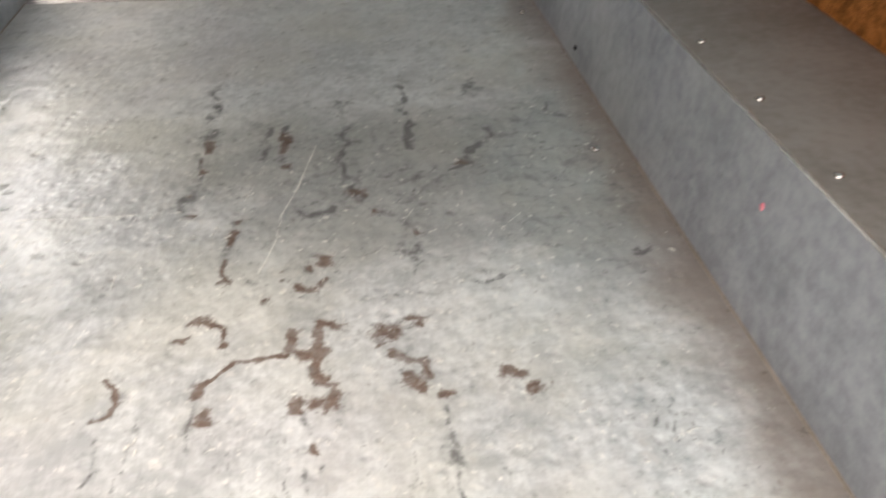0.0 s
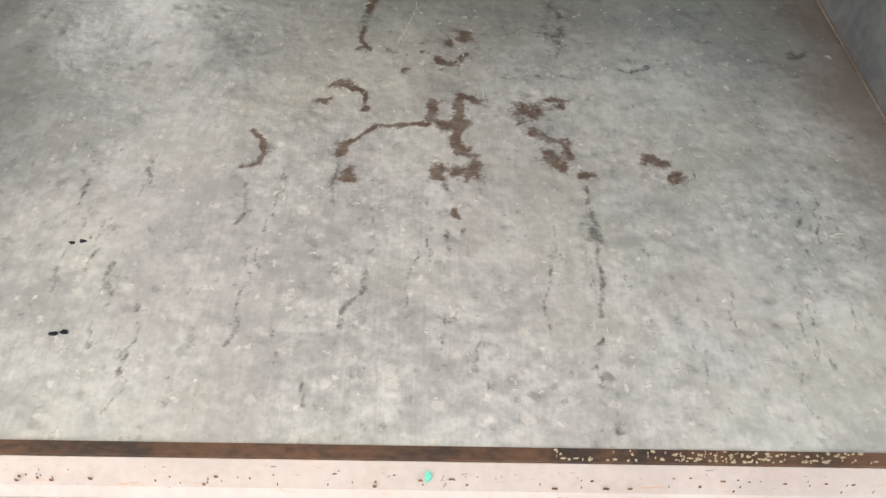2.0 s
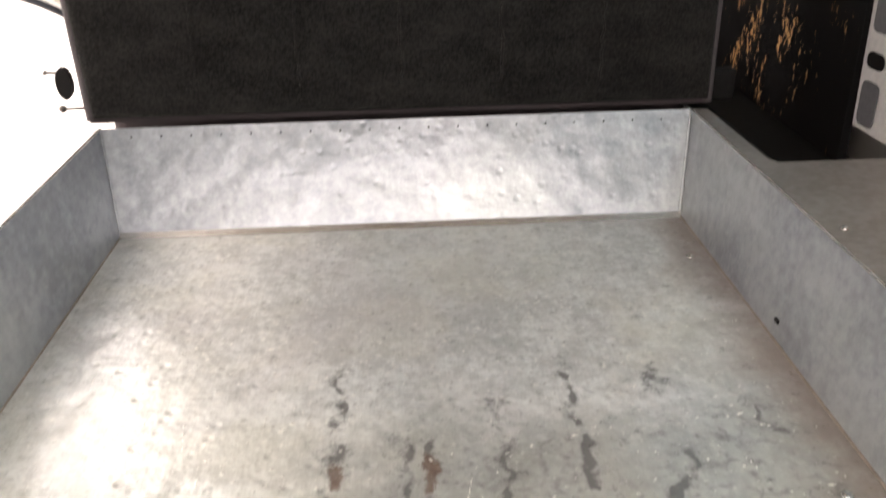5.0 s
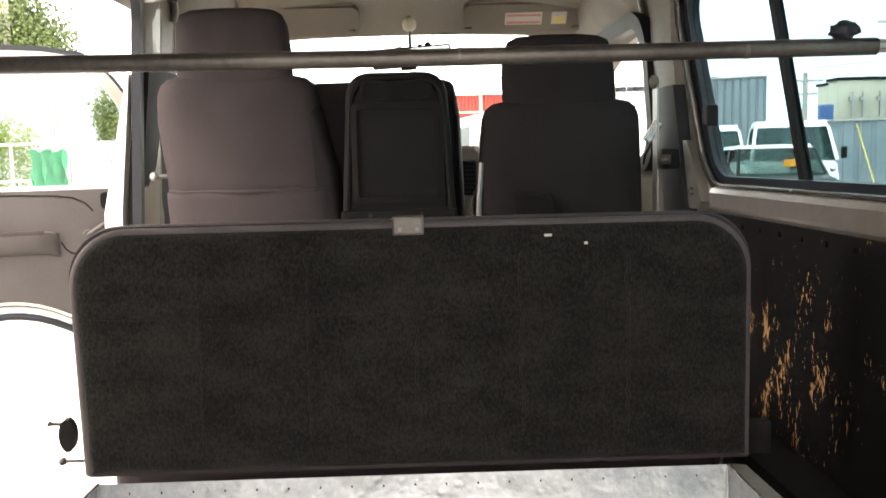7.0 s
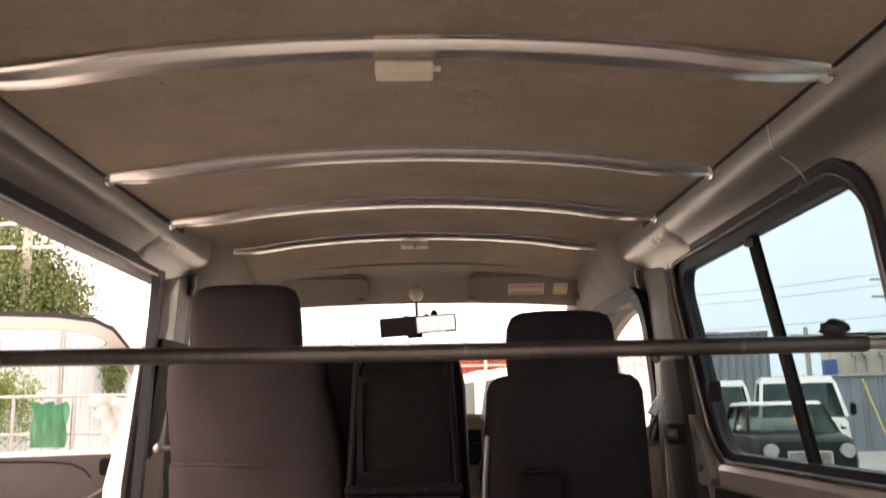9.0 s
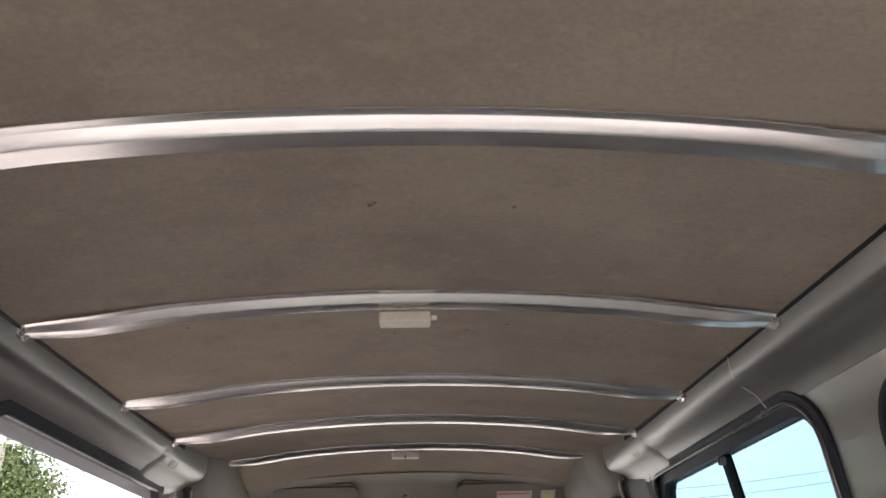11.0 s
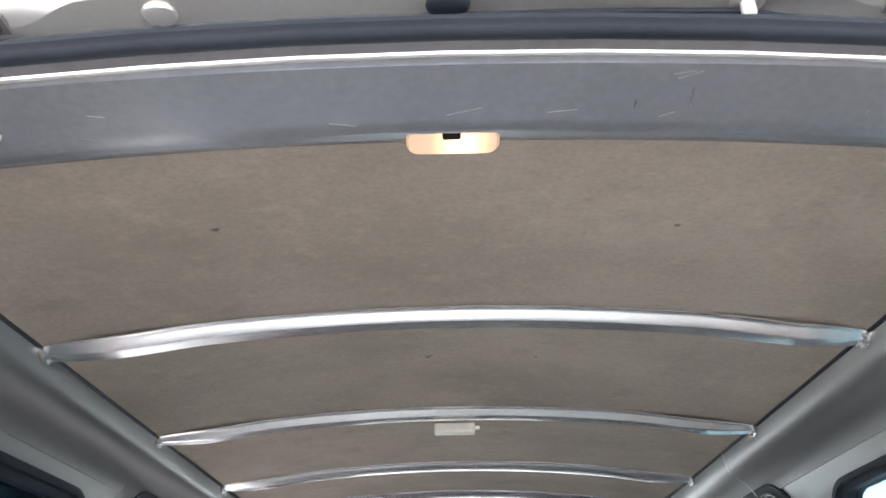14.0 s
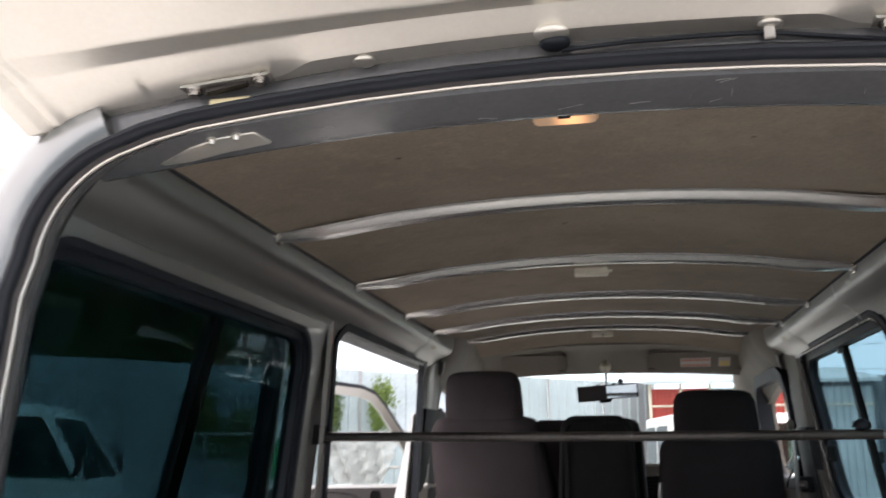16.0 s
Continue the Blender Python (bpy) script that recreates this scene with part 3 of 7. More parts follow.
def rail_end(s):
    """The duct cover that carries the roof trim on to the cab, with three slots and a clip at its tip."""
    e = thing("duct_cover", "grey plastic duct cover with three slots", "trim cover")
    face = [(0.6015, 2.000), (0.6045, 1.988), (0.608, 1.976), (0.6115, 1.968), (0.616, 1.961), (0.6215, 1.9555), (0.6285, 1.9505), (0.637, 1.946), (0.650, 1.938), (0.662, 1.926), (0.670, 1.914), (0.676, 1.900)]
    back = [(0.70, 1.905), (0.69, 1.96), (0.64, 2.03), (0.60, 2.03)]
    rows = ((2.545, 0.002, 0.0), (2.556, -0.0008, 0.0), (2.60, -0.0018, 0.0), (2.75, -0.002, 0.0), (2.88, -0.001, 0.05), (2.96, 0.001, 0.16), (3.01, 0.004, 0.30), (3.04, 0.010, 0.45), (3.055, 0.022, 0.62))
    bm = bmesh.new()
    loft(bm, [[(s * (x + push), y, z + min(push, 0.0) + lift * max(1.985 - z, 0.0)) for x, z in face + back] for y, push, lift in rows])
    part("cover", bm, RAILPLASTIC, e, smooth=50)
    for k in range(3):
        bm = bmesh.new()
        y = 2.645 + 0.024 * k
        tube(bm, [(s * 0.6110, y, 1.9645), (s * 0.6170, y + 0.003, 1.9560), (s * 0.6260, y + 0.006, 1.9490)], 0.0020, 6)
        part("slot", bm, CREAM, e, "pale louvre lip")
    bm = bmesh.new()
    tube(bm, [(s * 0.650, 3.00, 1.938), (s * 0.656, 3.03, 1.915), (s * 0.668, 3.045, 1.888)], 0.009, 8)
    part("clip", bm, RAILPLASTIC, e, smooth=50)
    return e


rail_end(1)
rail_end(-1)


# ---- rear opening: seal, lips, header, sill ----
def rear_curve(grow=0.0, n=10):
    """Half outline of the rear opening, from the right sill up to the middle, as (x, z)."""
    out = [(0.665 + grow, 0.80), (0.665 + grow, 1.2), (0.658 + grow, 1.55), (0.640 + grow, 1.76)]
    r = 0.152 + grow
    cx, cz = 0.475, 1.789
    for k in range(n + 1):
        a = radians(6 + 64 * k / n)
        out.append((cx + r * math.cos(a), cz + r * math.sin(a)))
    out.append((0.48 + grow * 0.3, 1.9475 + grow))
    for x in (0.43, 0.38, 0.33, 0.22, 0.11, 0.0):
        out.append((x, 1.984 + grow + crown(x, 0.14)))
    return out


def rear_sweep(prof):
    """Sweep a closed profile of (outward, y) round the rear opening."""
    bm = bmesh.new()
    curves = [rear_curve(g) for g, _ in prof]
    n = len(curves[0])
    def at(i, side):
        return [(side * curves[k][i][0], prof[k][1], curves[k][i][1]) for k in range(len(prof))]
    loft(bm, [at(i, 1) for i in range(n)] + [at(i, -1) for i in range(n - 2, -1, -1)])
    return bm


structure("door_frame_rear", rear_sweep([(-0.001, 0.4285), (-0.0028, 0.4295), (-0.0032, 0.4325), (-0.001, 0.436), (0.03, 0.455), (0.05, 0.445), (0.004, 0.430)]), GATEPAINT,
          "silver painted lip round the rear door opening", "door frame", 40)


def corner_panel(s):
    """The outer body beside the rear opening, up to the shoulder."""
    prof = [(0.014, 0.424), (0.03, 0.416), (0.06, 0.414), (0.10, 0.440), (0.118, 0.54), (0.06, 0.54), (0.055, 0.45)]
    curves = [rear_curve(g)[:15] for g, _ in prof]
    bm = bmesh.new()
    loft(bm, [[(s * curves[k][i][0], prof[k][1], curves[k][i][1]) for k in range(len(prof))] for i in range(15)])
    return bm


structure("corner_panel_right", corner_panel(1), OUTERPAINT, "glossy silver outer corner of the van body", "body panel", 40)
structure("corner_panel_left", corner_panel(-1), OUTERPAINT, "glossy silver outer corner of the van body", "body panel", 40)
structure("pillar_rear", rear_sweep([(-0.003, 0.4365), (0.002, 0.452), (0.014, 0.474), (0.06, 0.482), (0.06, 0.46), (0.03, 0.455)]), VINYL,
          "dark grey inner pillars beside the rear opening", "pillar", 40)
# Silver paint behind the seal; its shade is put into this dark colour.
structure("seal_skirt_rear", rear_sweep([(-0.001, 0.4285), (0.002, 0.418), (0.012, 0.417), (0.05, 0.46), (0.05, 0.47), (0.006, 0.432)]), mat("shaded_silver_flange", (0.085, 0.078, 0.078), (0.065, 0.06, 0.06), 0.6, s1=8, s2=90),
          "silver flange behind the rear door seal, coloured dark for shade", "door flange", 40)
structure("door_seal_rear", rear_sweep([(0.000, 0.4185), (-0.002, 0.412), (-0.0005, 0.406), (0.002, 0.4045), (0.003, 0.4035), (0.005, 0.400), (0.009, 0.400), (0.012, 0.404), (0.013, 0.411), (0.011, 0.4185)]), RUBBER,
          "black rubber seal round the rear door opening", "door seal", 50)


def rear_header():
    e = thing("rear_header", "dark grey scratched header trim above the rear door", "header trim", kind="structure")
    prof = [(0.434, 1.986), (0.4365, 1.9765), (0.50, 1.9715), (0.518, 1.9715), (0.525, 1.974), (0.529, 1.979), (0.545, 1.9835), (0.558, 1.988), (0.564, 1.994), (0.566, 2.004), (0.566, 2.07), (0.44, 2.07)]
    bm = bmesh.new()
    xs = [-0.60 + 1.2 * k / 24 for k in range(25)]
    loft(bm, [[(x, y, z + crown(x, 0.12)) for y, z in prof] for x in xs])
    part("header_box", bm, VINYL, e, smooth=30)
    random.seed(23)
    for k in range(11):
        bm = bmesh.new()
        x, y, l = random.choice((random.uniform(-0.05, 0.2), random.uniform(-0.3, 0.35))), random.uniform(0.445, 0.51), random.uniform(0.008, 0.035)
        a = random.choice((random.uniform(-0.5, 0.3), random.uniform(1.2, 2.0)))
        m = Matrix.Translation((x, y, 1.9765 - 0.0787 * (y - 0.4365) + crown(x, 0.12))) @ Matrix.Rotation(a, 4, "Z")
        box(bm, -l / 2, l / 2, -0.00022, 0.00022, -0.0006, 0.0004, m=m)
        part("scratch", bm, PIPE, e)
    for s in (1, -1):
        # The grey pad's bright reflection is put into its paint.
        bm = bmesh.new()
        ring = [(0.368, 0.459), (0.364, 0.461), (0.355, 0.489), (0.357, 0.492), (0.42, 0.496), (0.485, 0.501), (0.506, 0.499), (0.507, 0.496), (0.455, 0.470), (0.41, 0.459)]
        mx, my = 0.42, 0.480
        loft(bm, [[(s * (mx + (x - mx) * g), my + (y - my) * g, 1.9745 - ((y - 0.470) * 0.10 if y < 0.525 else 0.0055) - d + crown(x, 0.12)) for x, y in ring] for d, g in ((-0.003, 1.0), (0.0020, 0.995), (0.0026, 0.98), (0.0029, 0.94), (0.0038, 0.5))])
        part("pressed_pad", bm, GATEPAINT, e, "pressed grey pad by the hinge bolts, its reflection painted bright", smooth=60)
        for x in (0.388, 0.420):
            bm = bmesh.new()
            zb = 1.974 + crown(x, 0.12)
            cyl(bm, (s * x, 0.4595, zb + 0.003), (s * x, 0.4590, zb - 0.002), 0.0062, 14)
            cyl(bm, (s * x, 0.4590, zb - 0.002), (s * x, 0.4585, zb - 0.0070), 0.0046, 12, 0.0036)
            part("bolt", bm, GATEPAINT, e, smooth=40)
    return e


rear_header()


def rear_sill():
    bm = bmesh.new()
    prof = [(0.372, 0.801), (0.366, 0.803), (0.348, 0.798), (0.343, 0.792), (0.343, 0.70), (0.372, 0.70)]
    loft(bm, [[(x, y, z) for y, z in prof] for x in (-0.66, 0.66)])
    return bm


SILLPAINT = mat("chipped_white_paint", (0.50, 0.46, 0.445), (0.43, 0.39, 0.375), 0.45, s1=18, s2=160, bump=0.15)


def rust_tint(m):
    """Thin orange run-off and dark scratches along a painted edge."""
    t = m.node_tree
    b = t.nodes["Principled BSDF"]
    col = b.inputs["Base Color"].links[0].from_socket
    run = ramp(t, noise_node(t, coords(t, (1, 6, 3)), 42.0, 5, 0.7), 0.60, 0.72)
    col = blend(t, maths(t, "MULTIPLY", run, 0.65), col, (0.52, 0.27, 0.11))
    nick = ramp(t, noise_node(t, coords(t, (0.35, 3, 2)), 150.0, 4, 0.7), 0.66, 0.70)
    t.links.new(blend(t, maths(t, "MULTIPLY", nick, 0.7), col, (0.10, 0.07, 0.055)), b.inputs["Base Color"])


rust_tint(SILLPAINT)
sill = tagged(new("sill_rear"), "white painted rear sill with chips and rust specks", "sill", "", "structure")
part("sill_face", rear_sill(), SILLPAINT, sill)
random.seed(11)
CHIPRUST = mat("rust_chip", (0.25, 0.13, 0.065), (0.09, 0.06, 0.045), 0.85, s1=60, s2=300, bump=0.2)


def chip(cx, cy, z, w, d, material, parent, tilt=0.0, name="paint_chip", label=""):
    bm = bmesh.new()
    n = 9
    ring = [(cx + w * random.uniform(0.25, 1) * math.cos(k * math.tau / n), cy + d * random.uniform(0.55, 1) * math.sin(k * math.tau / n)) for k in range(n)]
    loft(bm, [[(x, y, z - 0.002 + tilt * (y - cy)) for x, y in ring], [(x, y, z + 0.0006 + tilt * (y - cy)) for x, y in ring]])
    return part(name, bm, material, parent, label)


for k in range(170):
    chip(random.uniform(-0.45, 0.5), random.uniform(0.349, 0.364), 0.8009, 0.0004 + 0.0026 * random.random() ** 5, random.uniform(0.00015, 0.00045), CHIPRUST, sill, 0.28)
chip(0.041, 0.356, 0.8012, 0.0035, 0.0045, TEAL, sill, 0.28, "paint_dab", "dab of turquoise paint")


def bumper():
    bm = bmesh.new()
    prof = [(0.345, 0.755), (0.335, 0.772), (0.30, 0.775), (0.20, 0.768), (0.17, 0.74), (0.16, 0.50), (0.34, 0.50)]
    loft(bm, [[(x, y, z) for y, z in prof] for x in (-0.80, -0.4, 0.0, 0.4, 0.80)])
    return bm


tagged(obj("bumper", bumper(), mat("grained_grey_plastic", (0.14, 0.13, 0.125), (0.10, 0.095, 0.09), 0.6, s1=30, s2=200, bump=0.6, bscale=160), 40),
       "grained grey plastic rear bumper step", "bumper", "", "structure")


# ---- the zinc tray ----
TX, TY0, TY1, TZ = 0.484, 0.372, 1.813, 0.805
TTX, TTY, TTZ = 0.513, 1.893, 0.972
RUST_A = ((0.129, 0.755, 0.137, 0.749, 0.01), (0.155, 0.766, 0.163, 0.766, 0.006), (0.124, 0.733, 0.124, 0.733, 0.004), (0.134, 0.719, 0.143, 0.709, 0.005), 
    (0.143, 0.709, 0.157, 0.708, 0.005), (0.157, 0.708, 0.162, 0.684, 0.005), (0.147, 0.681, 0.156, 0.664, 0.006), (0.177, 0.664, 0.177, 0.664, 0.005), 
    (0.044, 0.758, 0.04, 0.734, 0.005), (0.04, 0.734, 0.05, 0.724, 0.005), (0.05, 0.724, 0.065, 0.727, 0.005), (0.065, 0.727, 0.068, 0.749, 0.005), 
    (0.068, 0.749, 0.067, 0.772, 0.005), (0.067, 0.772, 0.086, 0.763, 0.005), (0.072, 0.725, 0.065, 0.711, 0.006), (0.065, 0.711, 0.064, 0.691, 0.006), 
    (0.064, 0.691, 0.08, 0.687, 0.006), (0.08, 0.687, 0.084, 0.672, 0.006), (0.084, 0.672, 0.077, 0.652, 0.006))
RUST_B = ((0.062, 0.658, 0.062, 0.658, 0.009), (0.043, 0.661, 0.044, 0.652, 0.006), (0.077, 0.651, 0.077, 0.651, 0.006), (0.067, 0.611, 0.066, 0.601, 0.003), 
    (-0.057, 0.789, -0.043, 0.783, 0.005), (-0.043, 0.783, -0.03, 0.773, 0.005), (-0.03, 0.773, -0.024, 0.754, 0.005), (-0.024, 0.746, -0.024, 0.746, 0.005), 
    (0.035, 0.726, 0.011, 0.725, 0.003), (0.011, 0.725, -0.01, 0.72, 0.003), (-0.01, 0.72, -0.028, 0.71, 0.003), (-0.028, 0.71, -0.041, 0.695, 0.003), 
    (-0.043, 0.694, -0.044, 0.683, 0.005), (-0.031, 0.658, -0.03, 0.65, 0.008), (0.012, 0.815, 0.012, 0.815, 0.005), (0.042, 0.834, 0.054, 0.829, 0.008), 
    (0.069, 0.838, 0.069, 0.838, 0.005), (0.067, 0.888, 0.073, 0.871, 0.008), (0.056, 0.865, 0.056, 0.865, 0.005))
RUST_C = ((0.031, 0.869, 0.031, 0.869, 0.003), (0.024, 0.842, 0.024, 0.842, 0.003), (-0.041, 0.848, -0.025, 0.847, 0.003), (-0.037, 0.87, -0.037, 0.859, 0.003), 
    (-0.132, 0.707, -0.116, 0.693, 0.003), (-0.116, 0.693, -0.112, 0.677, 0.003), (-0.112, 0.677, -0.119, 0.665, 0.003), (-0.119, 0.665, -0.133, 0.656, 0.003), 
    (-0.069, 0.759, -0.062, 0.759, 0.003), (0.055, 0.487, 0.055, 0.487, 0.005), (-0.078, 1.177, -0.076, 1.156, 0.006), (-0.083, 1.128, -0.083, 1.128, 0.005), 
    (-0.077, 1.1, -0.077, 1.1, 0.005), (-0.09, 1.036, -0.09, 1.036, 0.003), (-0.082, 0.993, -0.082, 0.993, 0.005), (0.022, 1.19, 0.024, 1.141, 0.006), 
    (0.029, 1.098, 0.029, 1.098, 0.006), (-0.021, 0.973, -0.021, 0.973, 0.005), (-0.027, 0.948, -0.031, 0.926, 0.004))
RUST_D = ((-0.038, 0.895, -0.035, 0.869, 0.004), (-0.035, 0.869, -0.029, 0.852, 0.004), (0.115, 1.023, 0.115, 1.023, 0.008), (0.254, 1.082, 0.254, 1.082, 0.006), 
    (0.138, 0.973, 0.138, 0.973, 0.006), (0.177, 0.929, 0.177, 0.929, 0.004), (0.28, 1.074, 0.28, 1.074, 0.002), (0.239, 0.68, 0.254, 0.677, 0.006), 
    (0.255, 0.652, 0.255, 0.652, 0.007), (0.273, 0.654, 0.273, 0.654, 0.003))
RUST = RUST_A + RUST_B + RUST_C + RUST_D
STAINS_A = ((-0.124, 0.64, -0.114, 0.601, 0.002), (-0.114, 0.601, -0.125, 0.587, 0.002), (-0.046, 0.668, -0.043, 0.617, 0.002), (0.177, 0.644, 0.178, 0.604, 0.002), (0.178, 0.604, 0.181, 0.574, 0.002), (0.052, 0.584, 0.053, 0.56, 0.003), (-0.013, 0.537, -0.013, 0.511, 0.002), (-0.013, 0.511, -0.024, 0.491, 0.002), (-0.024, 0.491, -0.025, 0.48, 0.002), (0.177, 0.594, 0.178, 0.561, 0.002), (0.178, 0.561, 0.176, 0.507, 0.002), (0.176, 0.507, 0.173, 0.493, 0.002), (0.137, 0.541, 0.13, 0.506, 0.001), (0.13, 0.506, 0.133, 0.473, 0.001), (-0.105, 0.486, -0.109, 0.457, 0.002), (-0.211, 0.479, -0.208, 0.455, 0.001), (-0.014, 0.439, -0.017, 0.42, 0.001), (-0.045, 0.429, -0.046, 0.41, 0.001))
STAINS_B = ((-0.215, 0.669, -0.207, 0.632, 0.002), (0.246, 0.465, 0.243, 0.434, 0.001), (-0.212, 0.539, -0.206, 0.498, 0.001), (-0.255, 0.55, -0.249, 0.508, 0.001), (0.402, 1.259, 0.407, 1.212, 0.005), (0.407, 1.212, 0.442, 1.204, 0.005), (0.431, 1.107, 0.447, 1.103, 0.005), (0.42, 1.017, 0.445, 1.0, 0.003), (0.417, 0.852, 0.442, 0.86, 0.002))
STAINS = STAINS_A + STAINS_B
COLUMNS_A = ((-0.087, 1.358, -0.082, 1.313, 0.0026), (-0.082, 1.313, -0.087, 1.263, 0.0026), (-0.087, 1.263, -0.079, 1.208, 0.0026), (-0.079, 1.208, -0.079, 1.164, 0.0026), (-0.079, 1.164, -0.084, 1.123, 0.0026), (-0.084, 1.123, -0.077, 1.078, 0.0026), (-0.077, 1.078, -0.085, 1.031, 0.0026), (-0.085, 1.031, -0.094, 1.025, 0.0026), (-0.004, 1.217, -0.003, 1.17, 0.0022), (-0.003, 1.17, -0.005, 1.125, 0.0022), (0.022, 1.214, 0.026, 1.177, 0.0026), (0.026, 1.177, 0.018, 1.135, 0.0026), (0.018, 1.135, 0.03, 1.089, 0.0026), (-0.003, 1.217, 0.022, 1.214, 0.0014), (0.108, 1.285, 0.107, 1.236, 0.0026), (0.107, 1.236, 0.106, 1.19, 0.0026), (0.106, 1.19, 0.107, 1.147, 0.0026), (0.107, 1.147, 0.1, 1.107, 0.0026))
COLUMNS_B = ((0.1, 1.107, 0.101, 1.063, 0.0026), (0.101, 1.063, 0.117, 1.027, 0.0026), (0.117, 1.027, 0.111, 0.999, 0.0026), (0.109, 1.01, 0.085, 0.989, 0.0026), (0.085, 0.989, 0.063, 0.978, 0.0026), (0.063, 0.978, 0.041, 0.984, 0.0026), (0.115, 0.999, 0.133, 0.972, 0.002), (0.133, 0.972, 0.155, 0.973, 0.002), (0.155, 0.973, 0.184, 0.925, 0.002), (0.197, 1.363, 0.197, 1.318, 0.0024), (0.197, 1.318, 0.19, 1.275, 0.0024), (0.19, 1.275, 0.194, 1.226, 0.0024), (0.194, 1.226, 0.192, 1.174, 0.0024), (0.192, 1.174, 0.191, 1.125, 0.0024), (0.307, 1.172, 0.287, 1.13, 0.0026), (0.287, 1.13, 0.263, 1.084, 0.0026), (0.263, 1.084, 0.242, 1.066, 0.0026), (0.143, 1.05, 0.185, 1.086, 0.0014))
COLUMNS_C = ((0.309, 1.361, 0.298, 1.29, 0.0016), (0.205, 1.049, 0.187, 1.014, 0.0012), (0.187, 1.014, 0.194, 0.981, 0.0012), (-0.024, 0.973, -0.028, 0.922, 0.0016), (-0.028, 0.922, -0.038, 0.886, 0.0016), (-0.038, 0.886, -0.03, 0.853, 0.0016), (0.088, 0.884, 0.133, 0.892, 0.0014), (0.133, 0.892, 0.171, 0.887, 0.0014), (0.171, 0.887, 0.183, 0.923, 0.0014), (0.183, 0.923, 0.167, 0.96, 0.0014), (0.167, 0.96, 0.137, 0.972, 0.0014), (0.137, 0.972, 0.111, 0.998, 0.0014), (0.111, 0.998, 0.12, 1.04, 0.0014), (0.174, 0.887, 0.175, 0.848, 0.001), (0.175, 0.848, 0.173, 0.811, 0.001), (0.182, 0.809, 0.212, 0.812, 0.0011), (0.212, 0.812, 0.261, 0.821, 0.0011), (0.261, 0.821, 0.288, 0.835, 0.0011))
COLUMNS_D = ((-0.098, 1.025, -0.079, 0.978, 0.0016), (0.043, 0.975, 0.084, 0.997, 0.0012), (0.084, 0.997, 0.111, 0.998, 0.0012), (-0.046, 0.662, -0.044, 0.627, 0.0008), (0.043, 0.656, 0.062, 0.629, 0.0009), (0.234, 0.931, 0.256, 0.907, 0.001), (0.256, 0.907, 0.256, 0.861, 0.001))
COLUMNS = COLUMNS_A + COLUMNS_B + COLUMNS_C + COLUMNS_D
SCRATCHES = ((0.066, 1.154, 0.041, 1.036, 0.002), (0.041, 1.036, 0.024, 0.982, 0.002), (0.024, 0.982, 0.02, 0.932, 0.002), (0.02, 0.932, 0.01, 0.887, 0.002), 
    (0.01, 0.887, 0.002, 0.862, 0.002), (-0.148, 0.895, -0.151, 0.821, 0.001), (-0.157, 0.806, -0.167, 0.76, 0.001), (-0.27, 0.958, -0.28, 0.82, 0.001), 
    (0.09, 0.812, 0.091, 0.768, 0.001))


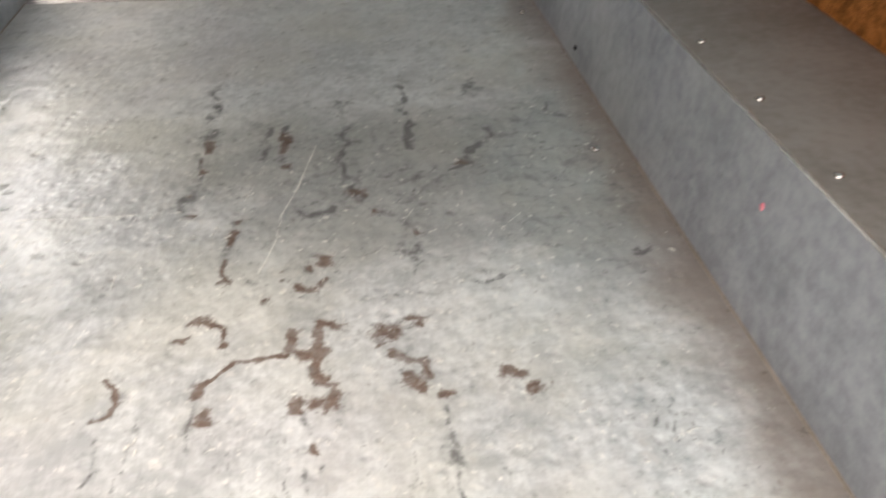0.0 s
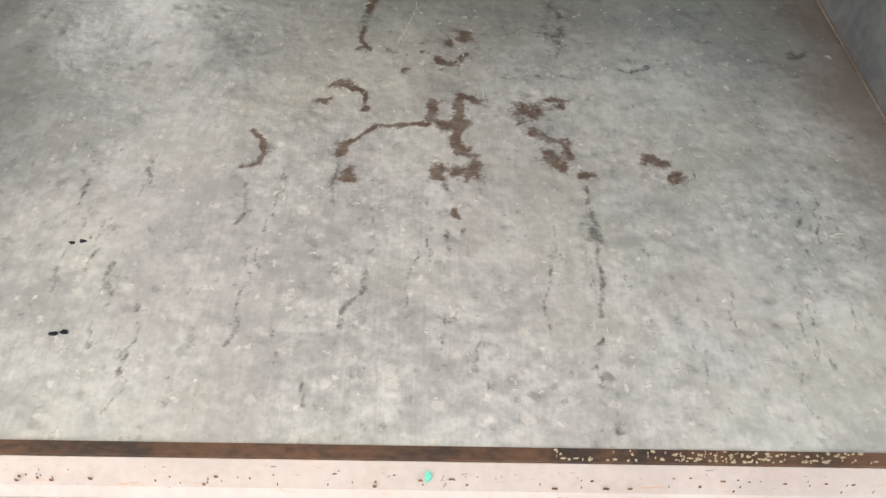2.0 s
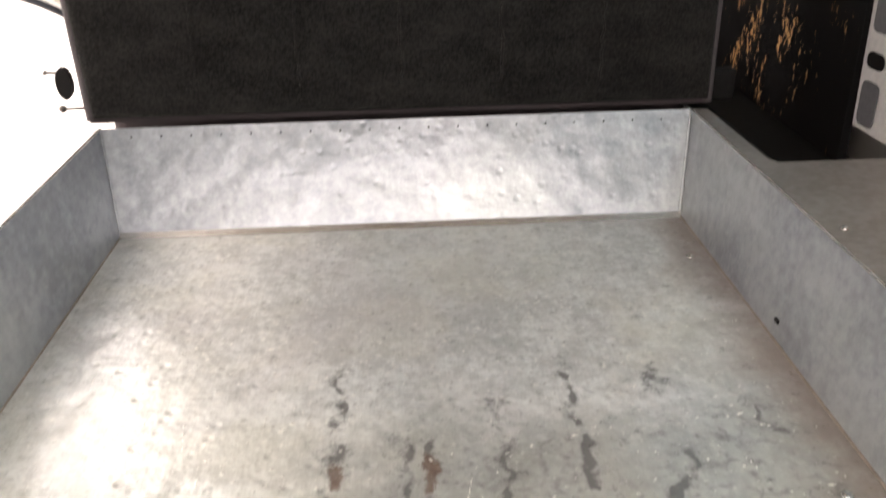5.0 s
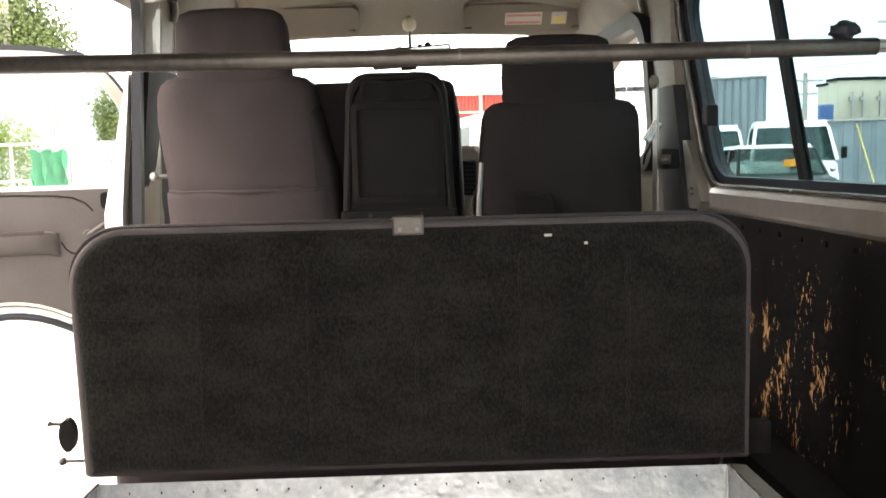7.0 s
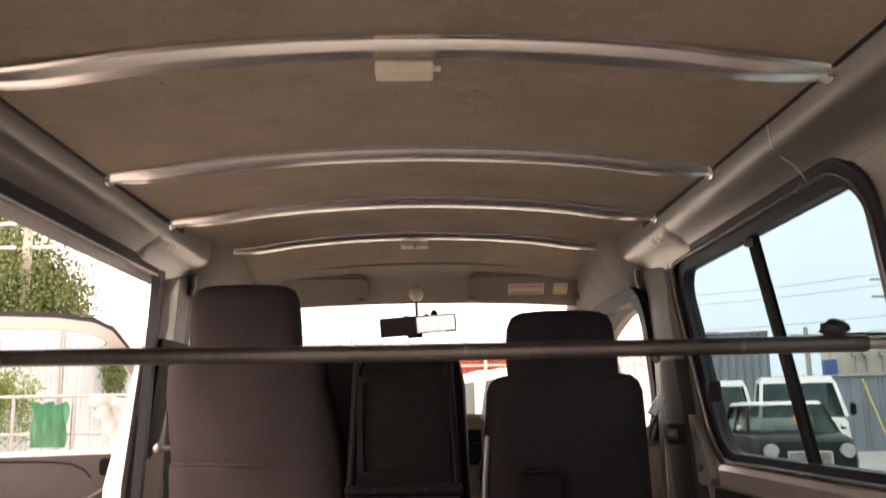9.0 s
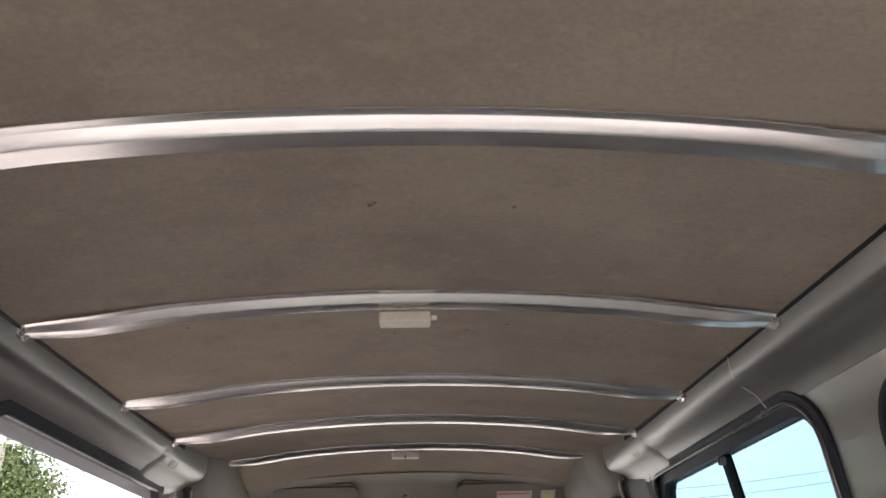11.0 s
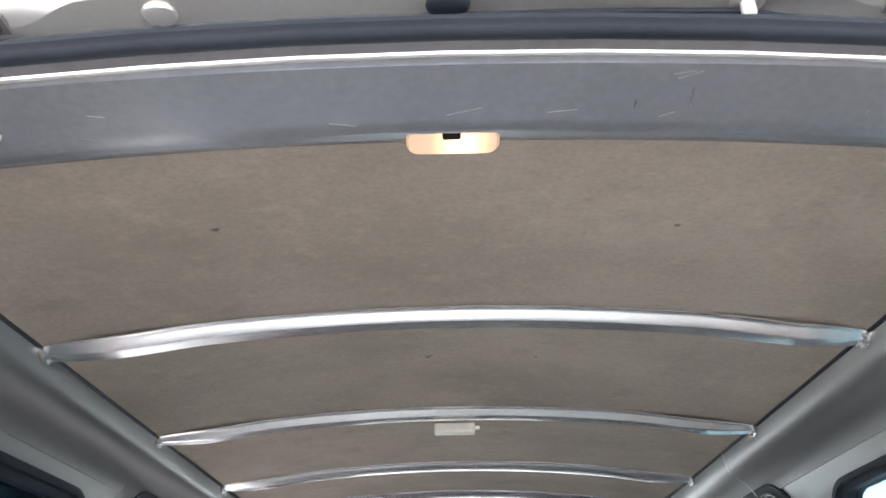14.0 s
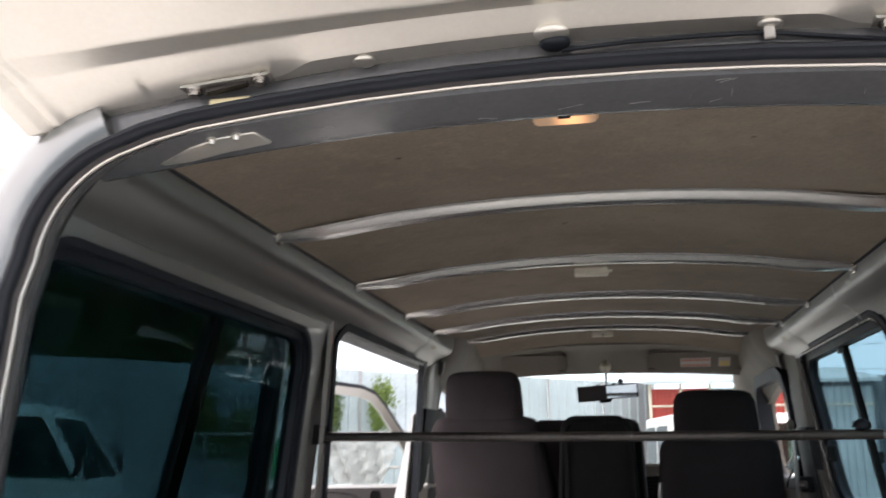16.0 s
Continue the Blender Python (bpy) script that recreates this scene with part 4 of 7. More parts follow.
def tray_floor():
    nx, ny = 400, 600
    xs = np.linspace(-TX, TX, nx)
    ys = np.linspace(TY0, TY1, ny)
    X, Y = np.meshgrid(xs, ys)
    rng = np.random.RandomState(7)
    def vnoise(scale):
        """Smooth noise of about +-1 over the sheet."""
        g = rng.uniform(-1, 1, (int(2.2 * scale) + 3, int(1.6 * scale) + 3))
        u, v = (X + 0.6) * scale, Y * scale
        i, j = u.astype(int), v.astype(int)
        a, b = u - i, v - j
        a, b = a * a * (3 - 2 * a), b * b * (3 - 2 * b)
        return (g[j, i] * (1 - a) + g[j, i + 1] * a) * (1 - b) + (g[j + 1, i] * (1 - a) + g[j + 1, i + 1] * a) * b
    WX = X + 0.0055 * vnoise(38) + 0.0035 * vnoise(95) + 0.0015 * vnoise(200)
    WY = Y + 0.0055 * vnoise(38) + 0.0035 * vnoise(95) + 0.0015 * vnoise(200)
    patchy = 0.75 + 0.45 * vnoise(55)
    def stroke(rows, soft, straight=False, warp=1.0):
        out = np.zeros_like(X)
        px, py = (X, Y) if straight else (X + warp * (WX - X), Y + warp * (WY - Y))
        for x0, y0, x1, y1, w in rows:
            dx, dy = x1 - x0, y1 - y0
            k = np.clip(((px - x0) * dx + (py - y0) * dy) / (dx * dx + dy * dy + 1e-9), 0, 1)
            d = np.hypot(px - x0 - k * dx, py - y0 - k * dy)
            out = np.maximum(out, 1 - np.clip((d - w * 0.2) / (w * soft), 0, 1))
        return out
    def specks(count, lo, hi, x0, x1, y0, y1):
        out = np.zeros_like(X)
        sx, sy = xs[1] - xs[0], ys[1] - ys[0]
        for _ in range(count):
            cx, cy, r = rng.uniform(x0, x1), rng.uniform(y0, y1), rng.uniform(lo, hi)
            i, j = int((cx - xs[0]) / sx), int((cy - ys[0]) / sy)
            m = 6
            a, b = slice(max(j - m, 0), j + m + 1), slice(max(i - m, 0), i + m + 1)
            d = np.hypot((WX[a, b] - cx) * rng.uniform(0.6, 1.4), WY[a, b] - cy)
            out[a, b] = np.maximum(out[a, b], 1 - np.clip((d - r * 0.4) / r, 0, 1))
        return out
    red = stroke([(a, b, c, d, w * 0.98 + 0.0004) for a, b, c, d, w in RUST], 1.9, warp=1.2)
    near = [(a, b, c, d, min(w * 0.9 + 0.0004, 0.0018)) for a, b, c, d, w in STAINS if b < 0.70]
    edges = [(a, b, c, d, w * 0.6 + 0.0006) for a, b, c, d, w in STAINS if b >= 0.70 and a > 0.36]
    dark = np.maximum(0.72 * stroke(near, 2.4, warp=0.5) * (0.72 + 0.25 * patchy), 1.05 * stroke([(*q[:4], q[4] * 1.3) for q in COLUMNS if q[4] > 0.0019], 2.3, warp=1.5) * np.clip(0.80 + 0.95 * vnoise(62), 0.25, 1.15))
    dark = np.maximum(dark, 0.80 * stroke([q for q in COLUMNS if q[4] < 0.0019], 2.0, warp=1.0) * np.clip(0.60 + 1.0 * vnoise(50), 0.05, 1.0))
    dark = np.maximum(dark, 0.9 * stroke(edges, 2.2, warp=1.2) * patchy)
    dark = np.maximum(dark, 0.68 * stroke(COLUMNS, 9.0, warp=1.8) * np.clip(0.75 + 0.7 * vnoise(34), 0.1, 1))
    dark = np.maximum(dark, 0.62 * stroke(RUST, 3.4) * patchy)
    dark = np.maximum(dark, 0.75 * specks(90, 0.0008, 0.0020, -0.46, 0.46, 0.39, 1.40))
    dark = np.maximum(dark, 0.45 * specks(120, 0.003, 0.007, -0.05, 0.42, 0.80, 1.25))
    streaks = [(x, y, x + rng.uniform(-0.005, 0.005), y + rng.uniform(0.03, 0.09), 0.0014) for x, y in zip(rng.uniform(-0.42, 0.45, 46), rng.uniform(0.38, 0.60, 46))]
    dark = np.maximum(dark, 0.62 * stroke(streaks, 1.6) * patchy)
    rows = [(-0.40, 1.008, -0.08, 1.000, 0.0022)]
    for _ in range(70):
        x, y, a, l = rng.uniform(-0.44, 0.44), rng.uniform(0.4, 1.4), rng.normal(0, 0.35), rng.uniform(0.015, 0.06)
        rows.append((x, y, x + l * np.sin(a), y + l * np.cos(a), 0.0009))
    long = np.clip(1.3 * stroke([(q[0], q[1], q[2], q[3], q[4] * 0.65) for q in SCRATCHES], 1.2, True), 0, 1.0) * (0.80 + 0.15 * vnoise(60))
    pale = np.maximum(stroke(rows, 1.3, True) * (0.62 + 0.35 * vnoise(120)), 0.70 * specks(1000, 0.0010, 0.0026, -0.47, 0.47, 0.39, 1.5))
    pale = np.maximum(pale, long)
    pale = np.maximum(pale, 0.62 * specks(300, 0.0016, 0.0040, -0.30, 0.46, 0.40, 1.5))
    pale = np.maximum(pale, 0.62 * specks(420, 0.0014, 0.0032, -0.12, 0.44, 0.82, 1.38))
    # Grime zone, also darkening floor that gets too much light near y 0.85.
    region = np.exp(-((X - 0.13) / 0.25) ** 2 - ((Y - 1.08) / 0.23) ** 2) + 0.9 * np.exp(-((X - 0.40) / 0.09) ** 2 - ((Y - 1.05) / 0.30) ** 2)
    Z = TZ + 0.0012 * np.sin(X * 9.0 + 0.6) * np.sin(Y * 7.0) + 0.0006 * np.sin(X * 31 + Y * 17)
    Z = Z - 0.0012
    verts = np.stack([X.ravel(), Y.ravel(), Z.ravel()], 1)
    idx = np.arange(nx * ny).reshape(ny, nx)
    faces = np.stack([idx[:-1, :-1].ravel(), idx[:-1, 1:].ravel(), idx[1:, 1:].ravel(), idx[1:, :-1].ravel()], 1)
    me = bpy.data.meshes.new("tray_floor")
    me.from_pydata(verts.tolist(), [], faces.tolist())
    a = me.color_attributes.new("wear", "FLOAT_COLOR", "POINT")
    col = np.stack([red.ravel(), dark.ravel(), pale.ravel(), np.clip(region, 0, 1).ravel()], 1).astype(np.float32)
    a.data.foreach_set("color", col.ravel())
    me.polygons.foreach_set("use_smooth", [True] * len(me.polygons))
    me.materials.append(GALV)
    return new("tray_floor", me)


tray = thing("zinc_tray", "dented galvanised sheet-steel tray with rust patches on the load floor", "tray")
tray_floor().parent = tray


def sheet(bm, a, b, c, d, thick, out):
    """A plate through four corners, thickened along out."""
    o = Vector(out) * thick
    loft(bm, [[Vector(p) for p in (a, b, c, d)], [Vector(p) + o for p in (a, b, c, d)]])


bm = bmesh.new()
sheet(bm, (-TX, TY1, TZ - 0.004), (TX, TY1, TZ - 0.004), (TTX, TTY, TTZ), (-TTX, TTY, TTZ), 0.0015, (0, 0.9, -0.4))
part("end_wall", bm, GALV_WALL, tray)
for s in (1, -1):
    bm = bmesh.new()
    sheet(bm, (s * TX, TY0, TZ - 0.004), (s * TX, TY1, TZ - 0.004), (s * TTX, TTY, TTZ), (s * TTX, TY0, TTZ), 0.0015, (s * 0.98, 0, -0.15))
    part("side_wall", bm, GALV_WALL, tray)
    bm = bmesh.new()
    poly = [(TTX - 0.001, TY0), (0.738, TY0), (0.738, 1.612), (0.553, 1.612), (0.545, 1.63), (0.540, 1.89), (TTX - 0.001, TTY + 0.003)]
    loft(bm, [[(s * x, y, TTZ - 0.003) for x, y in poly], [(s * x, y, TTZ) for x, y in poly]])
    # Left flange near white: the door's strong daylight is put into its colour.
    part("flange", bm, mat("dusty_zinc_sheet", (0.27, 0.255, 0.24), (0.19, 0.175, 0.16), 0.5, 0.35, s1=6, s2=80, bump=0.1) if s > 0 else mat("daylit_zinc_sheet", (0.80, 0.80, 0.79), (0.70, 0.70, 0.69), 0.45, 0.3, s1=6, s2=80, bump=0.1), tray, "flange over the wheel arch, dusty right, daylight-pale left")
    bm = bmesh.new()
    tube(bm, [(s * (TTX - 0.001), TY0, TTZ), (s * (TTX - 0.001), TTY, TTZ)], 0.0022, 8)
    part("folded_edge", bm, BOW, tray)
    bm = bmesh.new()
    tube(bm, [(s * (TX - 0.001), TY1 - 0.002, TZ), (s * (TTX - 0.002), TTY - 0.003, TTZ - 0.001)], 0.0018, 8)
    part("corner_seam", bm, GALV_WALL, tray)
    bm = bmesh.new()
    tube(bm, [(s * (TX - 0.0006), TY0 + 0.01, TZ + 0.0005), (s * (TX - 0.0006), TY1 - 0.004, TZ + 0.0005)], 0.0016, 6)
    part("floor_seam", bm, mat("brown_sealant", (0.30, 0.26, 0.22), (0.20, 0.17, 0.14), 0.6, s1=40, s2=200) if s > 0 else bpy.data.materials["brown_sealant"], tray)
bm = bmesh.new()
loft(bm, [[(x, TY1 - 0.011, TZ - 0.001), (x, TY1 - 0.001, TZ + 0.007), (x, TY1 + 0.004, TZ + 0.004), (x, TY1 - 0.004, TZ - 0.004)] for x in (-TX, -0.2, 0.2, TX)])
part("end_seam", bm, BOW, tray)
bm = bmesh.new()
box(bm, -TX - 0.02, TX + 0.02, 0.3665, 0.3765, TZ - 0.02, TZ + 0.0008)
RUSTLIP = mat("rusty_edge", (0.125, 0.066, 0.038), (0.034, 0.026, 0.022), 0.85, s1=34, s2=200, bump=0.3, stretch=(0.6, 1, 1))
part("rusty_lip", bm, RUSTLIP, tray, "rusted front edge of the tray")
random.seed(5)
PALERUST = mat("flaked_cream_paint", (0.50, 0.45, 0.32), (0.32, 0.27, 0.19), 0.8, s1=70, s2=300, bump=0.2)
for k in range(190):
    chip(random.choice((random.uniform(0.12, 0.34), random.gauss(0.245, 0.05), random.uniform(0.44, 0.47))), random.uniform(0.3675, 0.3755), TZ + 0.0012, 0.0005 + 0.0026 * random.random() ** 2, random.uniform(0.0003, 0.0012), PALERUST, tray)
for x, y in ((-0.250, 0.559), (-0.243, 0.561), (-0.236, 0.466), (-0.229, 0.468)):
    chip(x, y, TZ + 0.0004, 0.0045, 0.0022, RUBBER, tray, name="tar_speck", label="black tar speck")
chip(-0.237, 0.565, TZ + 0.0004, 0.0022, 0.0016, PALERUST, tray)
bm = bmesh.new()
bmesh.ops.create_icosphere(bm, subdivisions=1, radius=0.004, matrix=Matrix.Translation((0.5025, 0.765, 0.912)) @ Matrix.Diagonal((0.4, 1, 1.3, 1)))
part("paint_dab", bm, mat("pink_paint", (0.75, 0.25, 0.30), (0.65, 0.18, 0.22), 0.6), tray, "dab of pink paint")
for (x, y) in ((0.452, 1.650), (0.440, 1.10)):
    bm = bmesh.new()
    bmesh.ops.create_icosphere(bm, subdivisions=2, radius=0.007, matrix=Matrix.Translation((x, y, TZ)) @ Matrix.Diagonal((1, 1, 0.5, 1)))
    part("rivet", bm, CHROME, tray, smooth=60)
for k in range(6):
    bm = bmesh.new()
    y = 0.55 + 0.165 * k
    bmesh.ops.create_icosphere(bm, subdivisions=2, radius=0.0055, matrix=Matrix.Translation((0.538, y, TTZ)) @ Matrix.Diagonal((1, 1, 0.6, 1)))
    part("rivet", bm, CHROME, tray, smooth=60)
for k in range(19):
    bm = bmesh.new()
    x = -0.46 + 0.051 * k
    cyl(bm, (x, 1.8862, 0.9555), (x, 1.8875, 0.9585), 0.0017, 8)
    part("rivet_hole", bm, BLACK, tray)
# Small black mark on the right side wall.
for (x, y, z, n) in ((0.494, 1.404, 0.829, "dark_mark"),):
    bm = bmesh.new()
    box(bm, 0.486, 0.4895, 1.399, 1.409, 0.826, 0.831)
    part(n, bm, BLACK, tray)


# ---- boards and window fittings ----
def side_board():
    e = thing("side_board", "black painted hardboard wall panel scuffed to bare tan wood", "wall board")
    bm = bmesh.new()
    zs = [0.905 + 0.43 * k / 5 for k in range(6)]
    ring = [(0.7335 - 0.012 * max(0, (1.34 - z)) , z) for z in zs] + [(0.743, z) for z in reversed(zs)]
    prism(bm, ring, "y", 1.775, 2.70)
    part("board", bm, BOARD, e)
    random.seed(4)
    for k in range(9):
        bm = bmesh.new()
        y = 1.83 + 0.10 * k
        cyl(bm, (0.7345, y, 1.315), (0.728, y, 1.315), 0.006, 10)
        part("clip", bm, BLACK, e)
    return e


side_board()


def wall_foot():
    e = thing("wheel_box", "black lower wall ledge with pressed ribs", "wall ledge", kind="structure")
    bm = bmesh.new()
    prism(bm, [(0.62, 0.66), (0.64, 0.86), (0.655, 0.885), (0.765, 0.905), (0.765, 0.66)], "y", 1.62, 2.70)
    part("ledge", bm, BLACK, e)
    for y in (2.15, 2.27):
        bm = bmesh.new()
        prism(bm, [(0.612, 0.68), (0.632, 0.858), (0.645, 0.862), (0.645, 0.68)], "y", y, y + 0.025)
        part("rib", bm, VINYL, e)
    return e


wall_foot()


def bare_lining(s):
    """Painted inner frame on the lower rear side, its punched openings drawn as dark plates."""
    e = thing("inner_lining", "worn off-white inner body frame with punched openings drawn dark", "body frame", kind="structure")
    bm = bmesh.new()
    prism(bm, [(s * 0.737, 0.975), (s * 0.733, 1.34), (s * 0.747, 1.34), (s * 0.757, 0.975)], "y", 1.62, 1.765)
    part("upright", bm, mat("scuffed_silver_paint", (0.58, 0.56, 0.54), (0.46, 0.44, 0.43), 0.5, 0.1, s1=10, s2=120) if s > 0 else bpy.data.materials["scuffed_silver_paint"], e)
    for z0, z1 in ((0.985, 1.055), (1.075, 1.10), (1.13, 1.215), (1.235, 1.32)):
        # No hole is cut: a dark plate carries the opening's inner shade.
        bm = bmesh.new()
        o = rounded(1.70, 1.75, z0, z1, 0.012, 3)
        loft(bm, [[(s * 0.7325, y, z) for y, z in o], [(s * 0.7345, y, z) for y, z in o]])
        part("opening", bm, BLACK if z1 - z0 < 0.04 else VINYL, e)
    bm = bmesh.new()
    prism(bm, [(s * 0.742, 0.975), (s * 0.738, 1.34), (s * 0.752, 1.34), (s * 0.762, 0.975)], "y", 0.47, 1.62)
    part("lower_sheet", bm, bpy.data.materials["scuffed_silver_paint"], e)
    bm = bmesh.new()
    o = [(0.62, 0.974), (1.40, 0.974), (1.40, 1.10), (1.36, 1.15), (0.66, 1.15), (0.62, 1.12)]
    loft(bm, [[(s * (0.732), y, z) for y, z in o], [(s * 0.7415, y, z) for y, z in o]])
    part("felt_pad", bm, ORANGE, e, "rust-orange felt pad at the foot of the wall")
    return e


bare_lining(1)
bare_lining(-1)


def belt_rail():
    bm = bmesh.new()
    prism(bm, [(0.728, 1.345), (0.722, 1.352), (0.720, 1.385), (0.726, 1.396), (0.745, 1.40), (0.745, 1.345)], "y", 1.675, 2.62)
    return bm


structure("trim_belt", belt_rail(), mat("worn_silver_ledge", (0.33, 0.31, 0.29), (0.285, 0.265, 0.245), 0.33, 0.6, s1=7, s2=40, bump=0.03, bscale=120, rvar=0.03), "silver ledge under the side window with scuffs", "trim", 30)


def side_window(name, s, out, glass, tint, slider):
    e = tagged(new(name), "tinted side window in a black rubber frame", "window", "", "structure")
    mid = [((a[0] * 0.55 + b[0] * 0.45), (a[1] * 0.55 + b[1] * 0.45)) for a, b in zip(out, glass)]
    bm = bmesh.new()
    frame_ring(bm, s, out, mid, -0.006, 0.030)
    part("window_frame", bm, RUBBER, e, smooth=40)
    if slider:
        for ol, off, r, m in ((out, -0.002, 0.0055, RUBBER), (mid, -0.005, 0.0060, BRONZE)):
            bm = bmesh.new()
            pts = [(s * (side_x(z) + off), y, z) for y, z in ol]
            tube(bm, pts + pts[:2], r, 10)
            part("frame_bead", bm, m, e, smooth=60)
    bm = bmesh.new()
    frame_ring(bm, s, mid, glass, 0.006, 0.036)
    part("rubber_seal", bm, RUBBER, e, smooth=40)
    if not slider:
        bm = bmesh.new()
        pane_between(bm, s, glass, 0.022)
        part("pane", bm, tint, e).visible_shadow = False
        return e
    def clip(lo, hi):
        return [(min(max(y, lo + 0.17 * (z - 1.43)), hi + 0.17 * (z - 1.43)), z) for y, z in glass]
    bm = bmesh.new()
    pane_between(bm, s, clip(2.155, 9), 0.018)
    part("sliding_pane", bm, tint, e).visible_shadow = False
    bm = bmesh.new()
    pane_between(bm, s, clip(0, 2.185), 0.026)
    part("pane", bm, tint, e).visible_shadow = False
    bm = bmesh.new()
    zs = (1.425, 1.878)
    loft(bm, [[(s * (side_x(z) + o), 2.148 + 0.17 * (z - 1.43) + d, z) for o, d in ((0.008, 0.009), (0.008, 0.033), (0.026, 0.033), (0.026, 0.009))] for z in zs])
    part("divider", bm, BLACK, e)
    bm = bmesh.new()
    box(bm, s * 0.70, s * 0.728, 2.575, 2.612, 1.545, 1.595, 0.006)
    part("latch", bm, BLACK, e)
    bm = bmesh.new()
    box(bm, s * 0.682, s * 0.697, 2.225, 2.24, 1.855, 1.873, 0.003)
    part("stop_clip", bm, STEELBAR, e)
    return e


side_window("window_1", 1, W1_OUT, W1_GLASS, TINT, True)
side_window("window_2", 1, W2_OUT, W2_GLASS, TINT, False)
side_window("window_3", -1, W3_OUT, W3_GLASS, SMOKE, False)

bm = bmesh.new()
frame_ring(bm, -1, rounded(1.735, 2.822, 0.20, 1.925, 0.07), rounded(1.759, 2.796, 0.224, 1.901, 0.053), -0.008, 0.015)
structure("door_seal_side", bm, RUBBER, "black rubber seal round the sliding-door opening", "door seal", 40)


def roof_bow(y, lamp=False):
    """A bowed steel hat section across the roof with screwed end plates."""
    e = thing("roof_bow", "silver painted steel roof bow with screwed end brackets", "roof bow", group="roof bows")
    prof = [(-0.027, 0.000), (-0.0268, -0.0024), (-0.0150, -0.0036), (-0.0138, -0.0050), (-0.0122, -0.0068), (-0.0060, -0.0138), (-0.0042, -0.0152), (-0.0015, -0.0158), (0.0275, -0.0154), (0.0305, -0.0120), (0.034, 0.0)]
    bm = bmesh.new()
    rings = []
    for k in range(65):
        x = -0.594 + 1.188 * k / 64
        end = max(0.0, (abs(x) - 0.50) / 0.094)
        f = 1.0 - 0.42 * end ** 1.5
        k2 = min(max((abs(x) - 0.36) / 0.12, 0.0), 1.0)
        dip = -0.003 * k2 * k2 * (3 - 2 * k2) + 0.0035 * end
        rings.append([(x, py * (1 - 0.16 * end * end), CEIL_Z + crown(x) - 0.0015 + dip + pz * f) for py, pz in prof])
    loft(bm, rings)
    part("channel", bm, BOW, e, smooth=28)
    for s in (1, -1):
        bm = bmesh.new()
        n = 12
        o = [(0.003 + 0.023 * math.cos(k * math.tau / n), 0.013 * math.sin(k * math.tau / n)) for k in range(n)]
        base = Vector((s * 0.5985, 0, 1.9955))
        ax, up = Vector((0, 1, 0)), Vector((s * 0.55, 0, -0.83))
        nrm = Vector((-s * 0.83, 0, -0.55))
        loft(bm, [[base + ax * a + up * b - nrm * 0.004 for a, b in o], [base + ax * a + up * b + nrm * 0.005 for a, b in o]])
        part("end_plate", bm, BOW, e, smooth=40)
        for a, b in ((-0.011, 0.004), (0.014, 0.006)):
            bm = bmesh.new()
            p = base + ax * a + up * b + nrm * 0.004
            cyl(bm, p, p + nrm * 0.004, 0.0038, 8)
            part("screw", bm, PIPE, e)
    e.location = (0, y, 0)
    return e


for y, up in ((1.113, 0.0), (1.648, 0.0), (2.166, 0.002), (2.590, 0.006), (3.175, 0.040)):
    roof_bow(y).location.z = up


def seam_wire():
    bm = bmesh.new()
    pts = [(0.600, 1.875, 1.998), (0.6055, 1.886, 1.980), (0.6145, 1.898, 1.9625), (0.634, 1.906, 1.947), (0.655, 1.908, 1.933), (0.673, 1.908, 1.906)]
    tube(bm, pts, 0.0007, 6)
    return bm


tagged(obj("trim_cord", seam_wire(), WHITE), "thin pale cord hanging down the roof trim", "cord")


